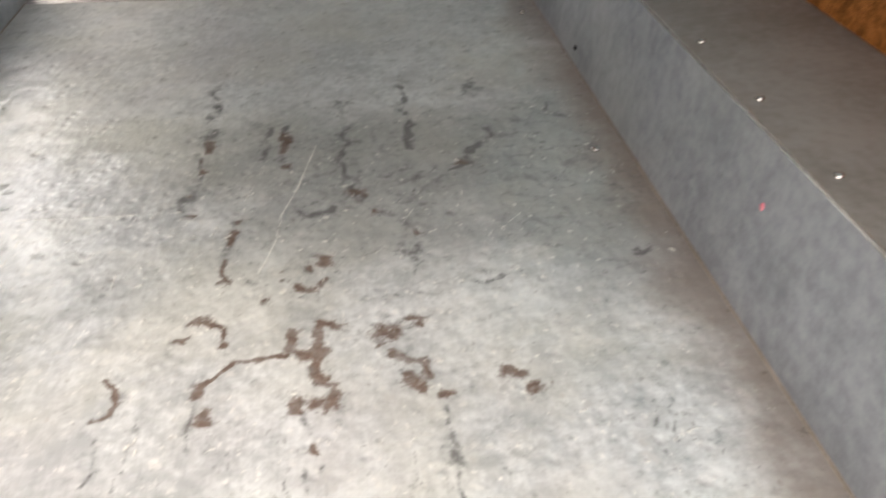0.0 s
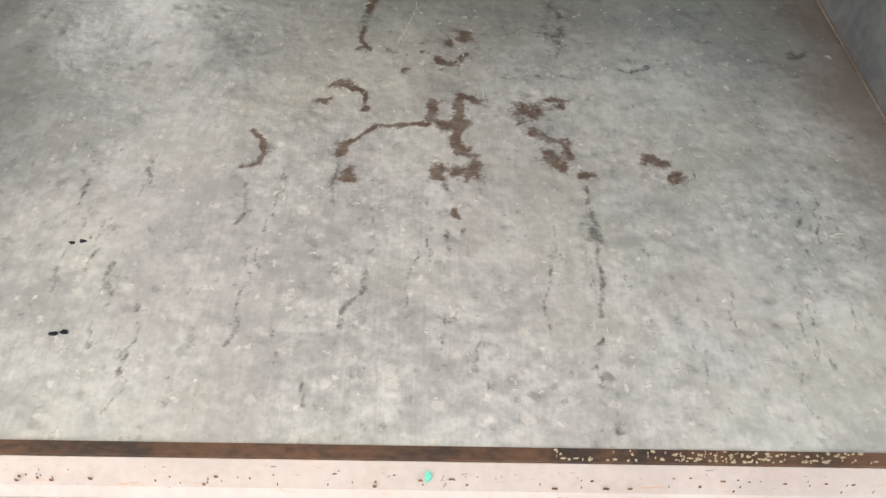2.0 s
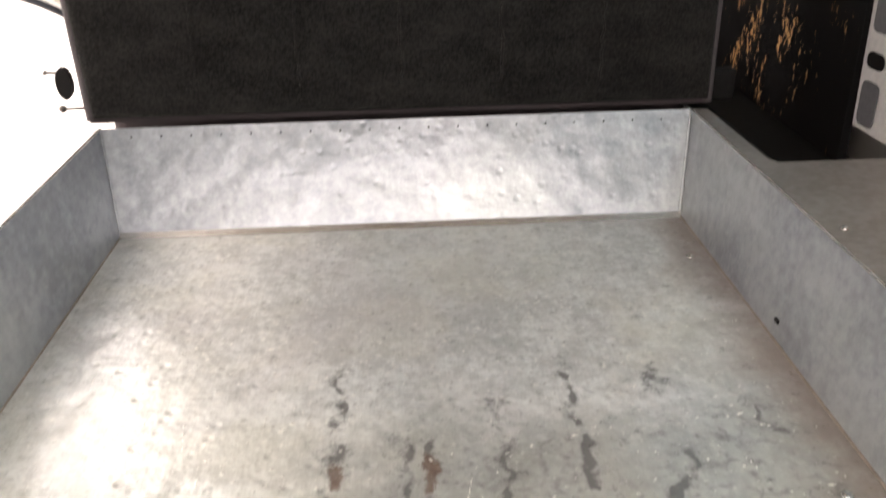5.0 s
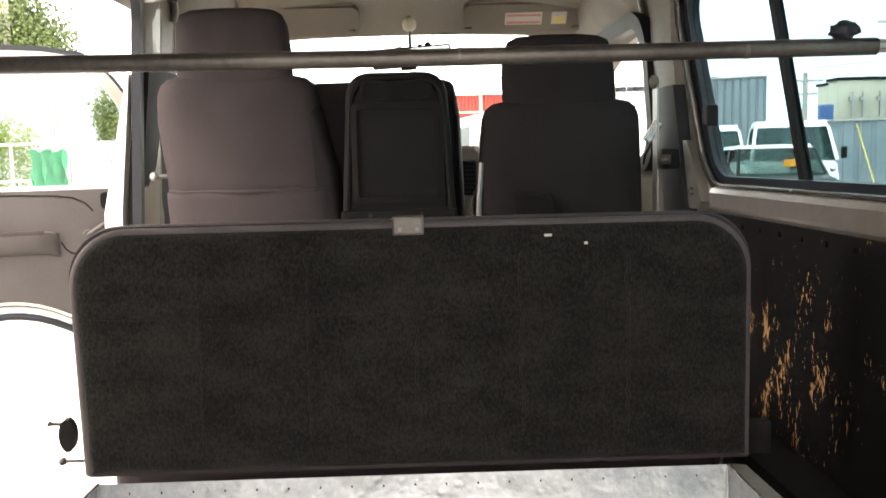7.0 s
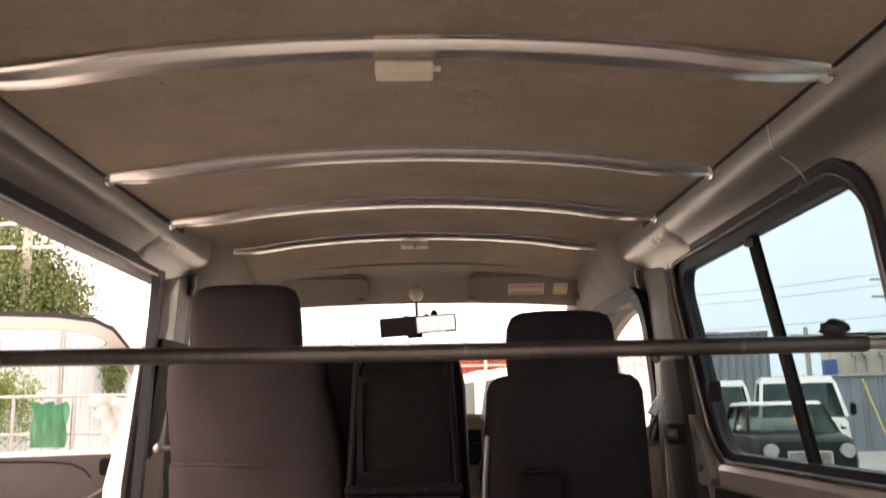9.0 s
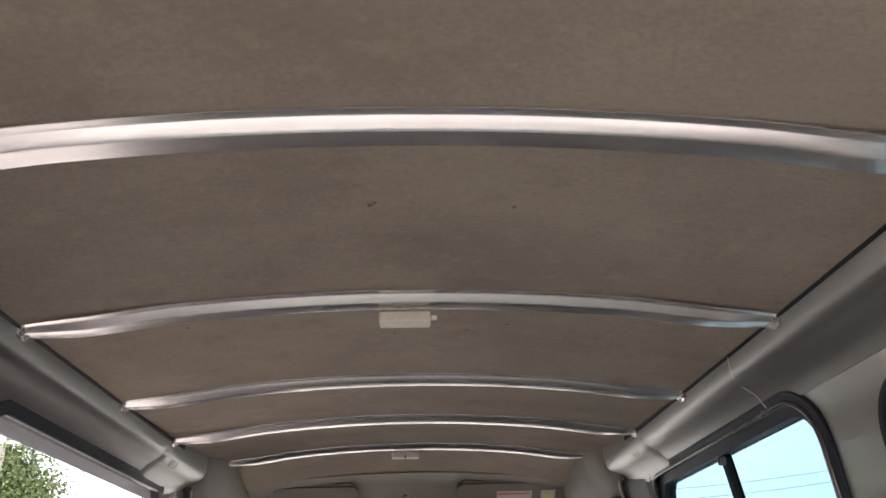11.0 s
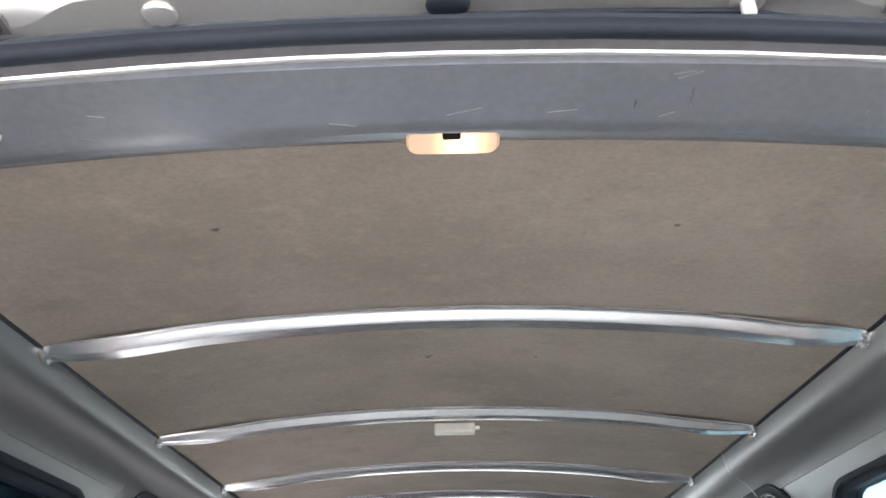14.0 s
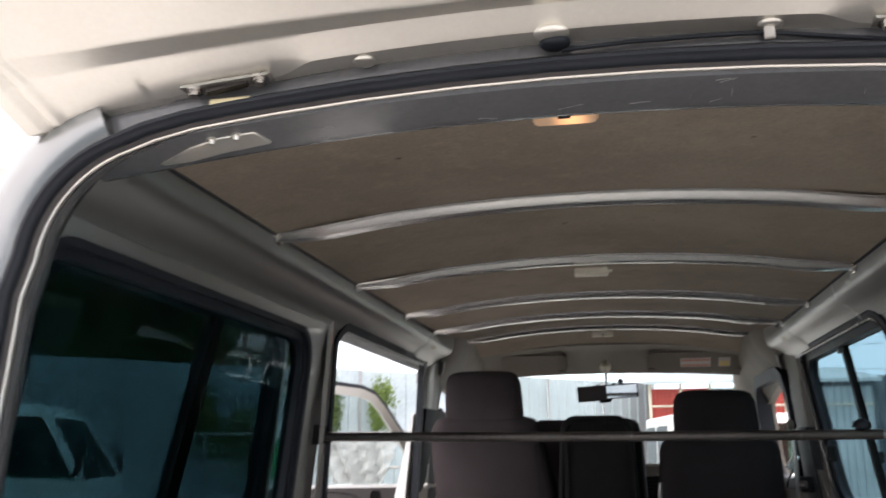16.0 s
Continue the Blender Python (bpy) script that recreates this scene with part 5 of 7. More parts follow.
# ---- the folded bench and the tube across ----
def bench():
    e = thing("bench_seat", "rear bench seat with black carpet back stitched in upright lines", "bench seat")
    def outline(grow):
        o = rounded(-0.547 - grow, 0.556 + grow, 0.70, 1.382 + grow, 0.085, 8)
        o = [(x, max(z, 0.975 - grow)) for x, z in o[:18]] + [(-0.545 - grow, 0.975 - grow), (0.556 + grow, 0.975 - grow)]
        return [(x + (0.008 * (1.2 - z) / 0.2 if x < 0 and z < 1.2 else 0), z) for x, z in o]
    bm = bmesh.new()
    loft(bm, [[(x, y, z) for x, z in outline(g)] for y, g in ((1.903, -0.026), (1.9055, -0.015), (1.912, -0.009), (1.925, -0.008))])
    part("back_carpet", bm, CARPET, e, smooth=60)
    bm = bmesh.new()
    loft(bm, [[(x, y, z) for x, z in outline(g)] for y, g in ((1.924, 0.002), (1.935, 0.004), (1.99, 0.002), (2.03, -0.02), (2.04, -0.05))])
    part("back_cushion", bm, FABRIC, e, "mauve-grey cloth edge", smooth=50)
    bm = bmesh.new()
    edge = outline(-0.0085)[:18]
    edge = [(edge[0][0], 0.98)] + edge + [(edge[-1][0] + 0.006, 0.98)]
    tube(bm, [(x, 1.920, z) for x, z in edge], 0.0085, 10)
    part("piping", bm, PIPING, e, "grey cloth edging", smooth=60)
    for x in (-0.338, -0.165, 0.008, 0.178, 0.350):
        bm = bmesh.new()
        random.seed(int(x * 1000) + 900)
        pts = [(x + random.uniform(-0.003, 0.003), 1.9022 + random.uniform(-0.0004, 0.0008), 1.03 + 0.3 * k / 22) for k in range(23)]
        tube(bm, pts, 0.0028, 6)
        part("stitch_line", bm, CARPETRIDGE, e)
    bm = bmesh.new()
    random.seed(77)
    tube(bm, [(-0.50 + 1.0 * k / 24, 1.9026, 1.238 + random.uniform(-0.002, 0.002)) for k in range(25)], 0.0024, 6)
    part("stitch_line", bm, CARPETRIDGE, e)
    bm = bmesh.new()
    box(bm, -0.026, 0.024, 1.897, 1.925, 1.362, 1.392, 0.004)
    part("catch_plate", bm, STEELBAR, e, "dark metal catch")
    for x in (-0.014, 0.013):
        bm = bmesh.new()
        cyl(bm, (x, 1.899, 1.371), (x, 1.8945, 1.371), 0.0034, 10)
        part("screw", bm, WORN, e)
    for x, z, w in ((0.222, 1.356, 0.006), (0.283, 1.342, 0.0025)):
        bm = bmesh.new()
        box(bm, x - w, x + w, 1.9005, 1.905, z - 0.002, z + 0.002, 0.0008)
        part("tag", bm, PAPER, e)
    bm = bmesh.new()
    o = [(-0.572 + 0.014 * math.cos(a), 1.042 + 0.028 * math.sin(a)) for a in [k * math.tau / 14 for k in range(14)]]
    loft(bm, [[(x, 1.93, z) for x, z in o], [(x - 0.002, 1.948, z) for x, z in o]])
    part("hinge_disc", bm, BLACK, e, smooth=40)
    bm = bmesh.new()
    cyl(bm, (-0.575, 1.938, 1.060), (-0.602, 1.938, 1.061), 0.003, 8)
    cyl(bm, (-0.600, 1.938, 1.060), (-0.604, 1.938, 1.062), 0.005, 8)
    part("hinge_pin", bm, STEELBAR, e)
    bm = bmesh.new()
    cyl(bm, (-0.548, 1.935, 0.998), (-0.582, 1.935, 0.998), 0.0028, 8)
    bmesh.ops.create_icosphere(bm, subdivisions=2, radius=0.007, matrix=Matrix.Translation((-0.584, 1.935, 0.998)))
    part("hinge_bolt", bm, STEELBAR, e)
    bm = bmesh.new()
    box(bm, 0.552, 0.60, 1.93, 1.955, 0.975, 1.03, 0.004)
    part("hinge_bracket", bm, BLACK, e)
    bm = bmesh.new()
    box(bm, -0.54, 0.545, 2.03, 2.46, 0.82, 1.00, 0.03, 3)
    part("seat_cushion", bm, FABRIC, e, smooth=50)
    for x in (-0.48, 0.48):
        bm = bmesh.new()
        box(bm, x - 0.02, x + 0.02, 2.0, 2.42, 0.66, 0.825, 0.004)
        part("leg", bm, BLACK, e)
    return e


bench()


def cross_tube():
    e = thing("cross_bar", "dark steel tube across the van with black foam lump", "hanger bar")
    bm = bmesh.new()
    tube(bm, [(-0.695, 1.690, 1.6165), (0.0, 1.690, 1.6135), (0.632, 1.690, 1.616)], 0.0117, 20)
    part("outer_tube", bm, STEELBAR, e, smooth=50)
    bm = bmesh.new()
    tube(bm, [(0.61, 1.690, 1.616), (0.722, 1.690, 1.6165)], 0.0087, 16)
    part("inner_tube", bm, PIPE, e, "bare zinc tube", smooth=50)
    for x, w in ((0.457, 0.003), (0.077, 0.002)):
        bm = bmesh.new()
        tube(bm, [(x - w, 1.690, 1.6148), (x + w, 1.690, 1.6148)], 0.0120, 16)
        part("worn_ring", bm, WORN, e, "rubbed pale ring")
    bm = bmesh.new()
    bmesh.ops.create_icosphere(bm, subdivisions=3, radius=1.0)
    for v in bm.verts:
        k = 1 + 0.30 * noise.noise(v.co * 2.2) + 0.16 * noise.noise(v.co * 6.0)
        v.co = Vector((0.592 + 0.0195 * v.co.x * k, 1.693 + 0.014 * v.co.y * k, 1.6380 + 0.0125 * v.co.z * k))
    part("foam_lump", bm, RUBBER, e, "black crumpled foam lump", smooth=70)
    for s in (1, -1):
        bm = bmesh.new()
        box(bm, s * 0.690, s * 0.722, 1.671, 1.709, 1.601, 1.642, 0.004)
        part("end_bracket", bm, BLACK, e)
    return e


cross_tube()


# ---- cab ----
def shaped(bm, rows, y_back, n=32):
    """A cushion from rows of height, middle, half width, half depth and squareness, its back on y_back."""
    loft(bm, [superring(cx, y_back + hd + dy, z, hw, hd, n, e) for z, cx, hw, hd, e, dy in rows])


def front_seat(name, label, cx, top, sh, lean, passenger):
    e = thing(name, label, "car seat", group="front seats")
    yb = 2.75
    cloth = FABRIC if passenger else TONEDCLOTH
    bm = bmesh.new()
    lo = 1.0
    rows = [(lo, cx + 2 * lean, 0.205, 0.06, 4, 0.05), (lo + 0.06, cx + 2 * lean, 0.222, 0.075, 4, 0.035), (1.30, cx + lean * 1.4, 0.223, 0.085, 4, 0.015), (1.42, cx + lean, 0.217, 0.085, 4, 0.008),
            (sh - 0.10, cx, 0.209, 0.078, 4, 0.0), (sh - 0.035, cx, 0.205, 0.070, 4, 0.0), (sh - 0.010, cx, 0.196, 0.062, 3.6, 0.002), (sh + 0.004, cx, 0.178, 0.052, 3.2, 0.006), (sh + 0.010, cx, 0.15, 0.04, 3, 0.012)]
    shaped(bm, rows, yb)
    part("backrest", bm, cloth, e, smooth=60)
    bm = bmesh.new()
    rows = [(sh - 0.03, cx, 0.140, 0.045, 4, 0.004), (sh + 0.02, cx - 0.004, 0.146, 0.052, 4, 0.0), (top - 0.10, cx - 0.006, 0.145, 0.055, 4.5, 0.0), (top - 0.035, cx - 0.007, 0.139, 0.054, 4.5, 0.0),
            (top - 0.012, cx - 0.007, 0.128, 0.050, 4, 0.003), (top - 0.002, cx - 0.007, 0.108, 0.040, 3.4, 0.01), (top + 0.002, cx - 0.007, 0.07, 0.02, 3, 0.02)]
    shaped(bm, rows, yb + 0.003)
    part("headrest", bm, cloth, e, smooth=60)
    bm = bmesh.new()
    box(bm, cx - 0.22, cx + 0.22, 2.80, 3.28, 0.88, 1.06, 0.04, 3)
    part("seat_cushion", bm, cloth, e, smooth=50)
    bm = bmesh.new()
    box(bm, cx - 0.19, cx + 0.19, 2.84, 3.22, 0.60, 0.885, 0.01)
    part("seat_base", bm, BLACK, e)
    if passenger:
        bm = bmesh.new()
        shaped(bm, [(1.05, cx + 2 * lean + 0.175, 0.057, 0.07, 4, 0.030), (1.30, cx + 1.4 * lean + 0.177, 0.057, 0.075, 4, 0.012), (1.45, cx + lean + 0.172, 0.056, 0.075, 4, 0.006), (1.60, cx + 0.163, 0.053, 0.066, 4, 0.004), (1.655, cx + 0.152, 0.046, 0.055, 3, 0.012)], yb + 0.012)
        part("side_panel", bm, TONEDCLOTH, e, "near-black cloth side", smooth=60)
        bm = bmesh.new()
        rows = [(1.05, cx + 2 * lean, 0.226, 0.080, 4, 0.026), (1.30, cx + lean * 1.4, 0.227, 0.089, 4, 0.007), (1.395, cx + lean, 0.221, 0.089, 4, 0.001), (1.412, cx + lean, 0.220, 0.090, 4, 0.0), (1.415, cx + lean, 0.216, 0.086, 4, 0.004)]
        shaped(bm, rows, yb - 0.002)
        part("back_pocket", bm, FABRIC, e, smooth=60)
        bm = bmesh.new()
        tube(bm, [(cx + lean - 0.205, 2.775, 1.4165), (cx + lean - 0.17, 2.757, 1.414), (cx + lean, 2.746, 1.411), (cx + lean + 0.17, 2.757, 1.414), (cx + lean + 0.205, 2.775, 1.418)], 0.0045, 6)
        part("pocket_hem", bm, FABRIC, e)
        bm = bmesh.new()
        bmesh.ops.create_icosphere(bm, subdivisions=2, radius=0.013, matrix=Matrix.Translation((cx - 0.222, 2.79, 1.455)))
        cyl(bm, (cx - 0.22, 2.79, 1.455), (cx - 0.19, 2.80, 1.455), 0.006, 8)
        part("recline_knob", bm, RAILPLASTIC, e, smooth=50)
    else:
        bm = bmesh.new()
        o = rounded(cx - 0.128, cx - 0.030, 1.305, 1.390, 0.012, 4)
        loft(bm, [[(x, 2.752, z) for x, z in o], [(x * 1.0, 2.741, z) for x, z in o]])
        part("handle_recess", bm, BLACK, e)
        bm = bmesh.new()
        box(bm, cx - 0.122, cx - 0.036, 2.734, 2.742, 1.375, 1.386, 0.003)
        part("handle", bm, BLACK, e)
        bm = bmesh.new()
        tube(bm, [(cx - 0.214, 2.80, 1.10), (cx - 0.222, 2.79, 1.25), (cx - 0.218, 2.788, 1.36), (cx - 0.209, 2.786, 1.47)], 0.008, 8)
        part("edge_trim", bm, RAILPLASTIC, e, "pale grey plastic edge")
    return e


front_seat("passenger_seat", "mauve-grey cloth seat with tall headrest and rear pocket", -0.446, 1.872, 1.695, 0.024, True)
front_seat("driver_seat", "cloth seat toned dark for shade, with a black handle in its back", 0.388, 1.790, 1.616, -0.002, False)


def centre_seat():
    e = thing("centre_console", "folded centre seat with black plastic tray back", "centre seat")
    def outl(g, z0, z1):
        w0, w1, r = 0.146 + g, 0.130 + g, 0.060
        out = []
        for k in range(11):
            a = radians(90 * k / 10)
            out.append((w1 - r + r * math.cos(a), z1 + g - r + r * math.sin(a)))
        out = out + [(-x, z) for x, z in reversed(out)] + [(-w0, z0), (w0, z0)]
        return [(x - 0.037, z) for x, z in out]
    bm = bmesh.new()
    loft(bm, [[(x, y, z) for x, z in outl(g, 1.355, 1.705)] for y, g in ((2.760, -0.022), (2.752, -0.018), (2.750, -0.012), (2.752, -0.006), (2.758, -0.001), (2.77, 0.0), (2.80, 0.0), (2.806, -0.006), (2.812, 0.0), (2.86, 0.0), (2.875, -0.012))])
    part("tray_back", bm, BLACK, e, smooth=30)
    bm = bmesh.new()
    o1, o2 = rounded(-0.155, 0.081, 1.372, 1.628, 0.014, 4), rounded(-0.140, 0.066, 1.388, 1.612, 0.010, 4)
    loft(bm, [[(x, 2.764, z) for x, z in o1], [(x, 2.751, z) for x, z in o1], [(x, 2.749, z) for x, z in o2], [(x, 2.758, z) for x, z in o2], [(x, 2.764, z) for x, z in o2]])
    part("tray_rim", bm, BLACK, e)
    for x0, x1 in ((-0.128, -0.050), (-0.026, 0.055)):
        bm = bmesh.new()
        o1, o2 = rounded(x0, x1, 1.636, 1.684, 0.020, 4), rounded(x0 + 0.006, x1 - 0.006, 1.641, 1.678, 0.015, 4)
        loft(bm, [[(x, 2.764, z) for x, z in o1], [(x, 2.7485, z) for x, z in o1], [(x, 2.7485, z) for x, z in o2], [(x, 2.761, z) for x, z in o2]])
        part("cup_ring", bm, BLACK, e)
    bm = bmesh.new()
    box(bm, -0.186, 0.112, 2.742, 2.88, 1.330, 1.356, 0.008)
    part("ledge", bm, BLACK, e)
    bm = bmesh.new()
    box(bm, -0.186, 0.110, 2.752, 2.90, 1.02, 1.333, 0.014, 3)
    part("console_body", bm, BLACK, e)
    bm = bmesh.new()
    shaped(bm, [(1.02, 0.085, 0.05, 0.05, 4, 0.0), (1.30, 0.086, 0.056, 0.055, 4, 0.0), (1.60, 0.080, 0.052, 0.05, 4, 0.0), (1.665, 0.074, 0.046, 0.045, 3.4, 0.0), (1.695, 0.066, 0.032, 0.035, 3, 0.01), (1.700, 0.06, 0.015, 0.02, 3, 0.02)], 2.885)
    part("side_bolster", bm, BLACK, e, smooth=60)
    for x in (-0.111, 0.020):
        bm = bmesh.new()
        cyl(bm, (x, 2.744, 1.342), (x, 2.738, 1.342), 0.006, 10)
        part("screw_cap", bm, RUBBER, e)
    bm = bmesh.new()
    box(bm, -0.275, 0.118, 2.885, 2.97, 0.95, 1.695, 0.03, 3)
    part("seat_cloth", bm, FABRIC, e, smooth=50)
    bm = bmesh.new()
    box(bm, -0.24, 0.12, 2.80, 3.20, 0.60, 1.0, 0.02)
    part("seat_base", bm, FABRIC, e)
    return e


centre_seat()


def dashboard():
    e = thing("dashboard", "beige-grey dashboard with black air vents", "dashboard")
    bm = bmesh.new()
    prof = [(3.52, 0.75), (3.50, 1.20), (3.53, 1.36), (3.60, 1.42), (3.95, 1.44), (4.15, 1.40), (4.15, 0.75)]
    loft(bm, [[(x, y + (0.05 if abs(x) > 0.5 else 0), z) for y, z in prof] for x in (-0.74, -0.45, 0.1, 0.3, 0.5, 0.74)])
    part("dash_top", bm, BEIGE, e, smooth=40)
    bm = bmesh.new()
    loft(bm, [[(0.05 + g, y, 1.05), (0.235 - g, y, 1.05), (0.235 - g, y, 1.50 - g), (0.21 - g, y, 1.525 - g), (0.07 + g, y, 1.525 - g), (0.05 + g, y, 1.50 - g)] for y, g in ((3.44, 0.01), (3.45, 0.0), (3.60, 0.0))])
    part("centre_panel", bm, BEIGE, e)
    bm = bmesh.new()
    box(bm, 0.145, 0.205, 3.432, 3.45, 1.36, 1.475, 0.006)
    part("vent", bm, BLACK, e)
    for k in range(7):
        bm = bmesh.new()
        box(bm, 0.15, 0.20, 3.428, 3.434, 1.368 + 0.0145 * k, 1.373 + 0.0145 * k)
        part("vent_slat", bm, RUBBER, e)
    bm = bmesh.new()
    box(bm, 0.13, 0.215, 3.425, 3.45, 1.22, 1.26, 0.01)
    part("control_knob", bm, BEIGE, e)
    bm = bmesh.new()
    loft(bm, [[(x, 3.44, z) for x, z in rounded(0.27, 0.56, 1.36, 1.50, 0.05, 5)], [(x, 3.62, z) for x, z in rounded(0.27, 0.56, 1.36, 1.52, 0.05, 5)]])
    part("instrument_hood", bm, BLACK, e, smooth=40)
    return e


dashboard()


def steering_wheel():
    e = thing("steering_wheel", "black three-spoke steering wheel", "steering wheel")
    c, tilt = Vector((0.385, 3.27, 1.32)), Matrix.Rotation(radians(-38), 3, "X")
    bm = bmesh.new()
    pts = [c + tilt @ Vector((0.195 * math.cos(a), 0.0, 0.195 * math.sin(a))) for a in [k * math.tau / 40 for k in range(41)]]
    tube(bm, pts, 0.014, 10)
    part("rim", bm, BLACK, e, smooth=60)
    bm = bmesh.new()
    cyl(bm, c + tilt @ Vector((0, -0.02, 0)), c + tilt @ Vector((0, 0.05, 0)), 0.06, 20)
    part("hub", bm, BLACK, e)
    for a in (0, 180, 270):
        bm = bmesh.new()
        tube(bm, [c, c + tilt @ Vector((0.19 * math.cos(radians(a)), 0, 0.19 * math.sin(radians(a))))], 0.012, 8)
        part("spoke", bm, BLACK, e)
    bm = bmesh.new()
    tube(bm, [c, c + Vector((0, 0.35, -0.30))], 0.035, 12)
    part("column", bm, BLACK, e)
    return e


steering_wheel()


def cab_trim(s):
    bm = bmesh.new()
    prof = [(0.572, 2.085), (0.578, 2.035), (0.600, 1.985), (0.628, 1.945), (0.660, 1.905), (0.690, 1.872), (0.700, 1.850), (0.73, 1.85), (0.72, 2.0), (0.62, 2.08)]
    rows = ((3.0, 0.03, 0.0), (3.05, 0.004, -0.002), (3.15, -0.006, -0.004), (3.4, 0.0, -0.012), (3.62, 0.012, -0.035), (3.80, 0.015, -0.075), (3.95, 0.02, -0.16))
    loft(bm, [[(s * (x + dx), y, z + dz) for x, z in prof] for y, dx, dz in rows])
    return bm


structure("trim_cab_right", cab_trim(1), BEIGE, "rounded beige trim above the driver's door", "trim", 50)
structure("trim_cab_left", cab_trim(-1), BEIGE, "rounded beige trim above the passenger door", "trim", 50)

bm = bmesh.new()
loft(bm, [[(x, 3.56, 2.055 + crown(x, 0.10)), (x, 3.68, 2.035 + crown(x, 0.10)), (x, 3.775, 1.958 + crown(x, 0.05)), (x, 3.80, 1.943 + crown(x, 0.05)), (x, 3.84, 1.96 + crown(x, 0.05)), (x, 3.74, 2.10), (x, 3.56, 2.10)] for x in (-0.66, -0.4, -0.2, 0, 0.2, 0.4, 0.66)])
structure("trim_front_header", bm, BEIGE, "grey-beige padded header above the windscreen", "trim", 50)


def sun_visor(x0, x1, labels):
    e = thing("sun_visor", "grey-beige sun visor folded up under the header" if not labels else "grey-beige sun visor with two paper labels, folded up", "sun visor", group="sun visors")
    tilt = Matrix.Translation((0, 3.645, 2.028)) @ Matrix.Rotation(radians(48), 4, "X")
    bm = bmesh.new()
    o = rounded(x0, x1, -0.122, 0.0, 0.03, 5)
    loft(bm, [[tilt @ Vector((x * (1 if g == 0 else 1) + 0, yy, z)) for x, z in o] for yy, g in ((-0.012, 1), (0.010, 0))])
    bmesh.ops.bevel(bm, geom=[ed for ed in bm.edges if len(ed.link_faces) == 2 and ed.calc_face_angle() > 1.0], offset=0.005, segments=2, affect="EDGES")
    part("pad", bm, BEIGE, e, smooth=50)
    bm = bmesh.new()
    cyl(bm, tilt @ Vector((x0 + 0.02, 0, 0.004)), tilt @ Vector((x1 - 0.02, 0, 0.004)), 0.006, 8)
    part("pivot", bm, BEIGE, e)
    for dx in (0.02, x1 - x0 - 0.03):
        bm = bmesh.new()
        box(bm, x0 + dx - 0.014, x0 + dx + 0.014, -0.018, 0.0, -0.112, -0.097, 0.004, m=tilt)
        part("clip", bm, BEIGE, e)
    if labels:
        for a, b, bars, c in ((0.335, 0.468, 3, REDINK), (0.502, 0.556, 2, YELLOWINK)):
            bm = bmesh.new()
            box(bm, a, b, -0.0142, -0.0118, -0.088, -0.035, m=tilt)
            lab = part("paper_label", bm, PAPER, e, "white paper label")
            for k in range(bars):
                bm = bmesh.new()
                z = -0.083 + 0.016 * k
                box(bm, a + 0.006, b - 0.006, -0.0152, -0.0144, z, z + (0.009 if c is REDINK else 0.012), m=tilt)
                part("print_bar", bm, c if k != 1 or c is YELLOWINK else PAPER, lab)
    return e


sun_visor(-0.50, -0.185, False)
sun_visor(0.185, 0.625, True)


def inside_mirror():
    e = thing("rear_view_mirror", "wide black clip-on mirror hanging from a grey stalk", "rear view mirror")
    bm = bmesh.new()
    bmesh.ops.create_icosphere(bm, subdivisions=3, radius=0.026, matrix=Matrix.Translation((-0.008, 3.655, 1.960)))
    part("mount", bm, CREAM, e, smooth=60)
    bm = bmesh.new()
    tube(bm, [(-0.008, 3.71, 1.99), (-0.008, 3.685, 1.975), (-0.008, 3.66, 1.962)], 0.009, 10)
    part("bracket", bm, BEIGE, e, smooth=60)
    bm = bmesh.new()
    tube(bm, [(-0.008, 3.655, 1.94), (-0.007, 3.645, 1.90), (-0.004, 3.635, 1.84)], 0.0055, 10)
    part("stalk", bm, RAILPLASTIC, e, smooth=60)
    turn = Matrix.Translation((0.002, 3.60, 1.842)) @ Matrix.Rotation(radians(-4), 4, "Y") @ Matrix.Rotation(radians(5), 4, "X")
    bm = bmesh.new()
    box(bm, -0.134, 0.134, -0.008, 0.018, -0.033, 0.033, 0.008, 3, m=turn)
    part("housing", bm, BLACK, e, smooth=50)
    m, t, b = nodes_of("mirror_silver")
    b.inputs["Metallic"].default_value, b.inputs["Roughness"].default_value = 1.0, 0.03
    b.inputs["Base Color"].default_value = (0.82, 0.83, 0.83, 1)
    bm = bmesh.new()
    box(bm, -0.128, 0.128, -0.0098, -0.0084, -0.027, 0.027, m=turn)
    part("mirror_face", bm, m, e, "mirror glass")
    bm = bmesh.new()
    box(bm, -0.140, -0.008, -0.022, -0.010, -0.036, 0.034, 0.005, m=turn)
    part("recorder", bm, DOORTRIM, e, "black recorder unit clipped over the mirror")
    for x in (-0.045, 0.028):
        bm = bmesh.new()
        box(bm, x - 0.008, x + 0.008, -0.014, 0.02, 0.028, 0.038, 0.002, m=turn)
        part("clip", bm, BLACK, e)
    bm = bmesh.new()
    box(bm, -0.045, 0.01, -0.02, 0.0, -0.046, -0.03, 0.004, m=turn)
    part("lower_clip", bm, BLACK, e)
    return e


inside_mirror()


def dash_camera():
    e = thing("small_camera", "tiny black ball hanging from a wire behind the windscreen", "camera ball")
    bm = bmesh.new()
    bmesh.ops.create_icosphere(bm, subdivisions=2, radius=0.014, matrix=Matrix.Translation((0.058, 3.80, 1.905)))
    part("ball", bm, BLACK, e, smooth=60)
    bm = bmesh.new()
    tube(bm, [(0.058, 3.80, 1.915), (0.062, 3.79, 1.93), (0.08, 3.78, 1.941), (0.14, 3.775, 1.944)], 0.0018, 6)
    part("wire", bm, BLACK, e)
    return e


dash_camera()


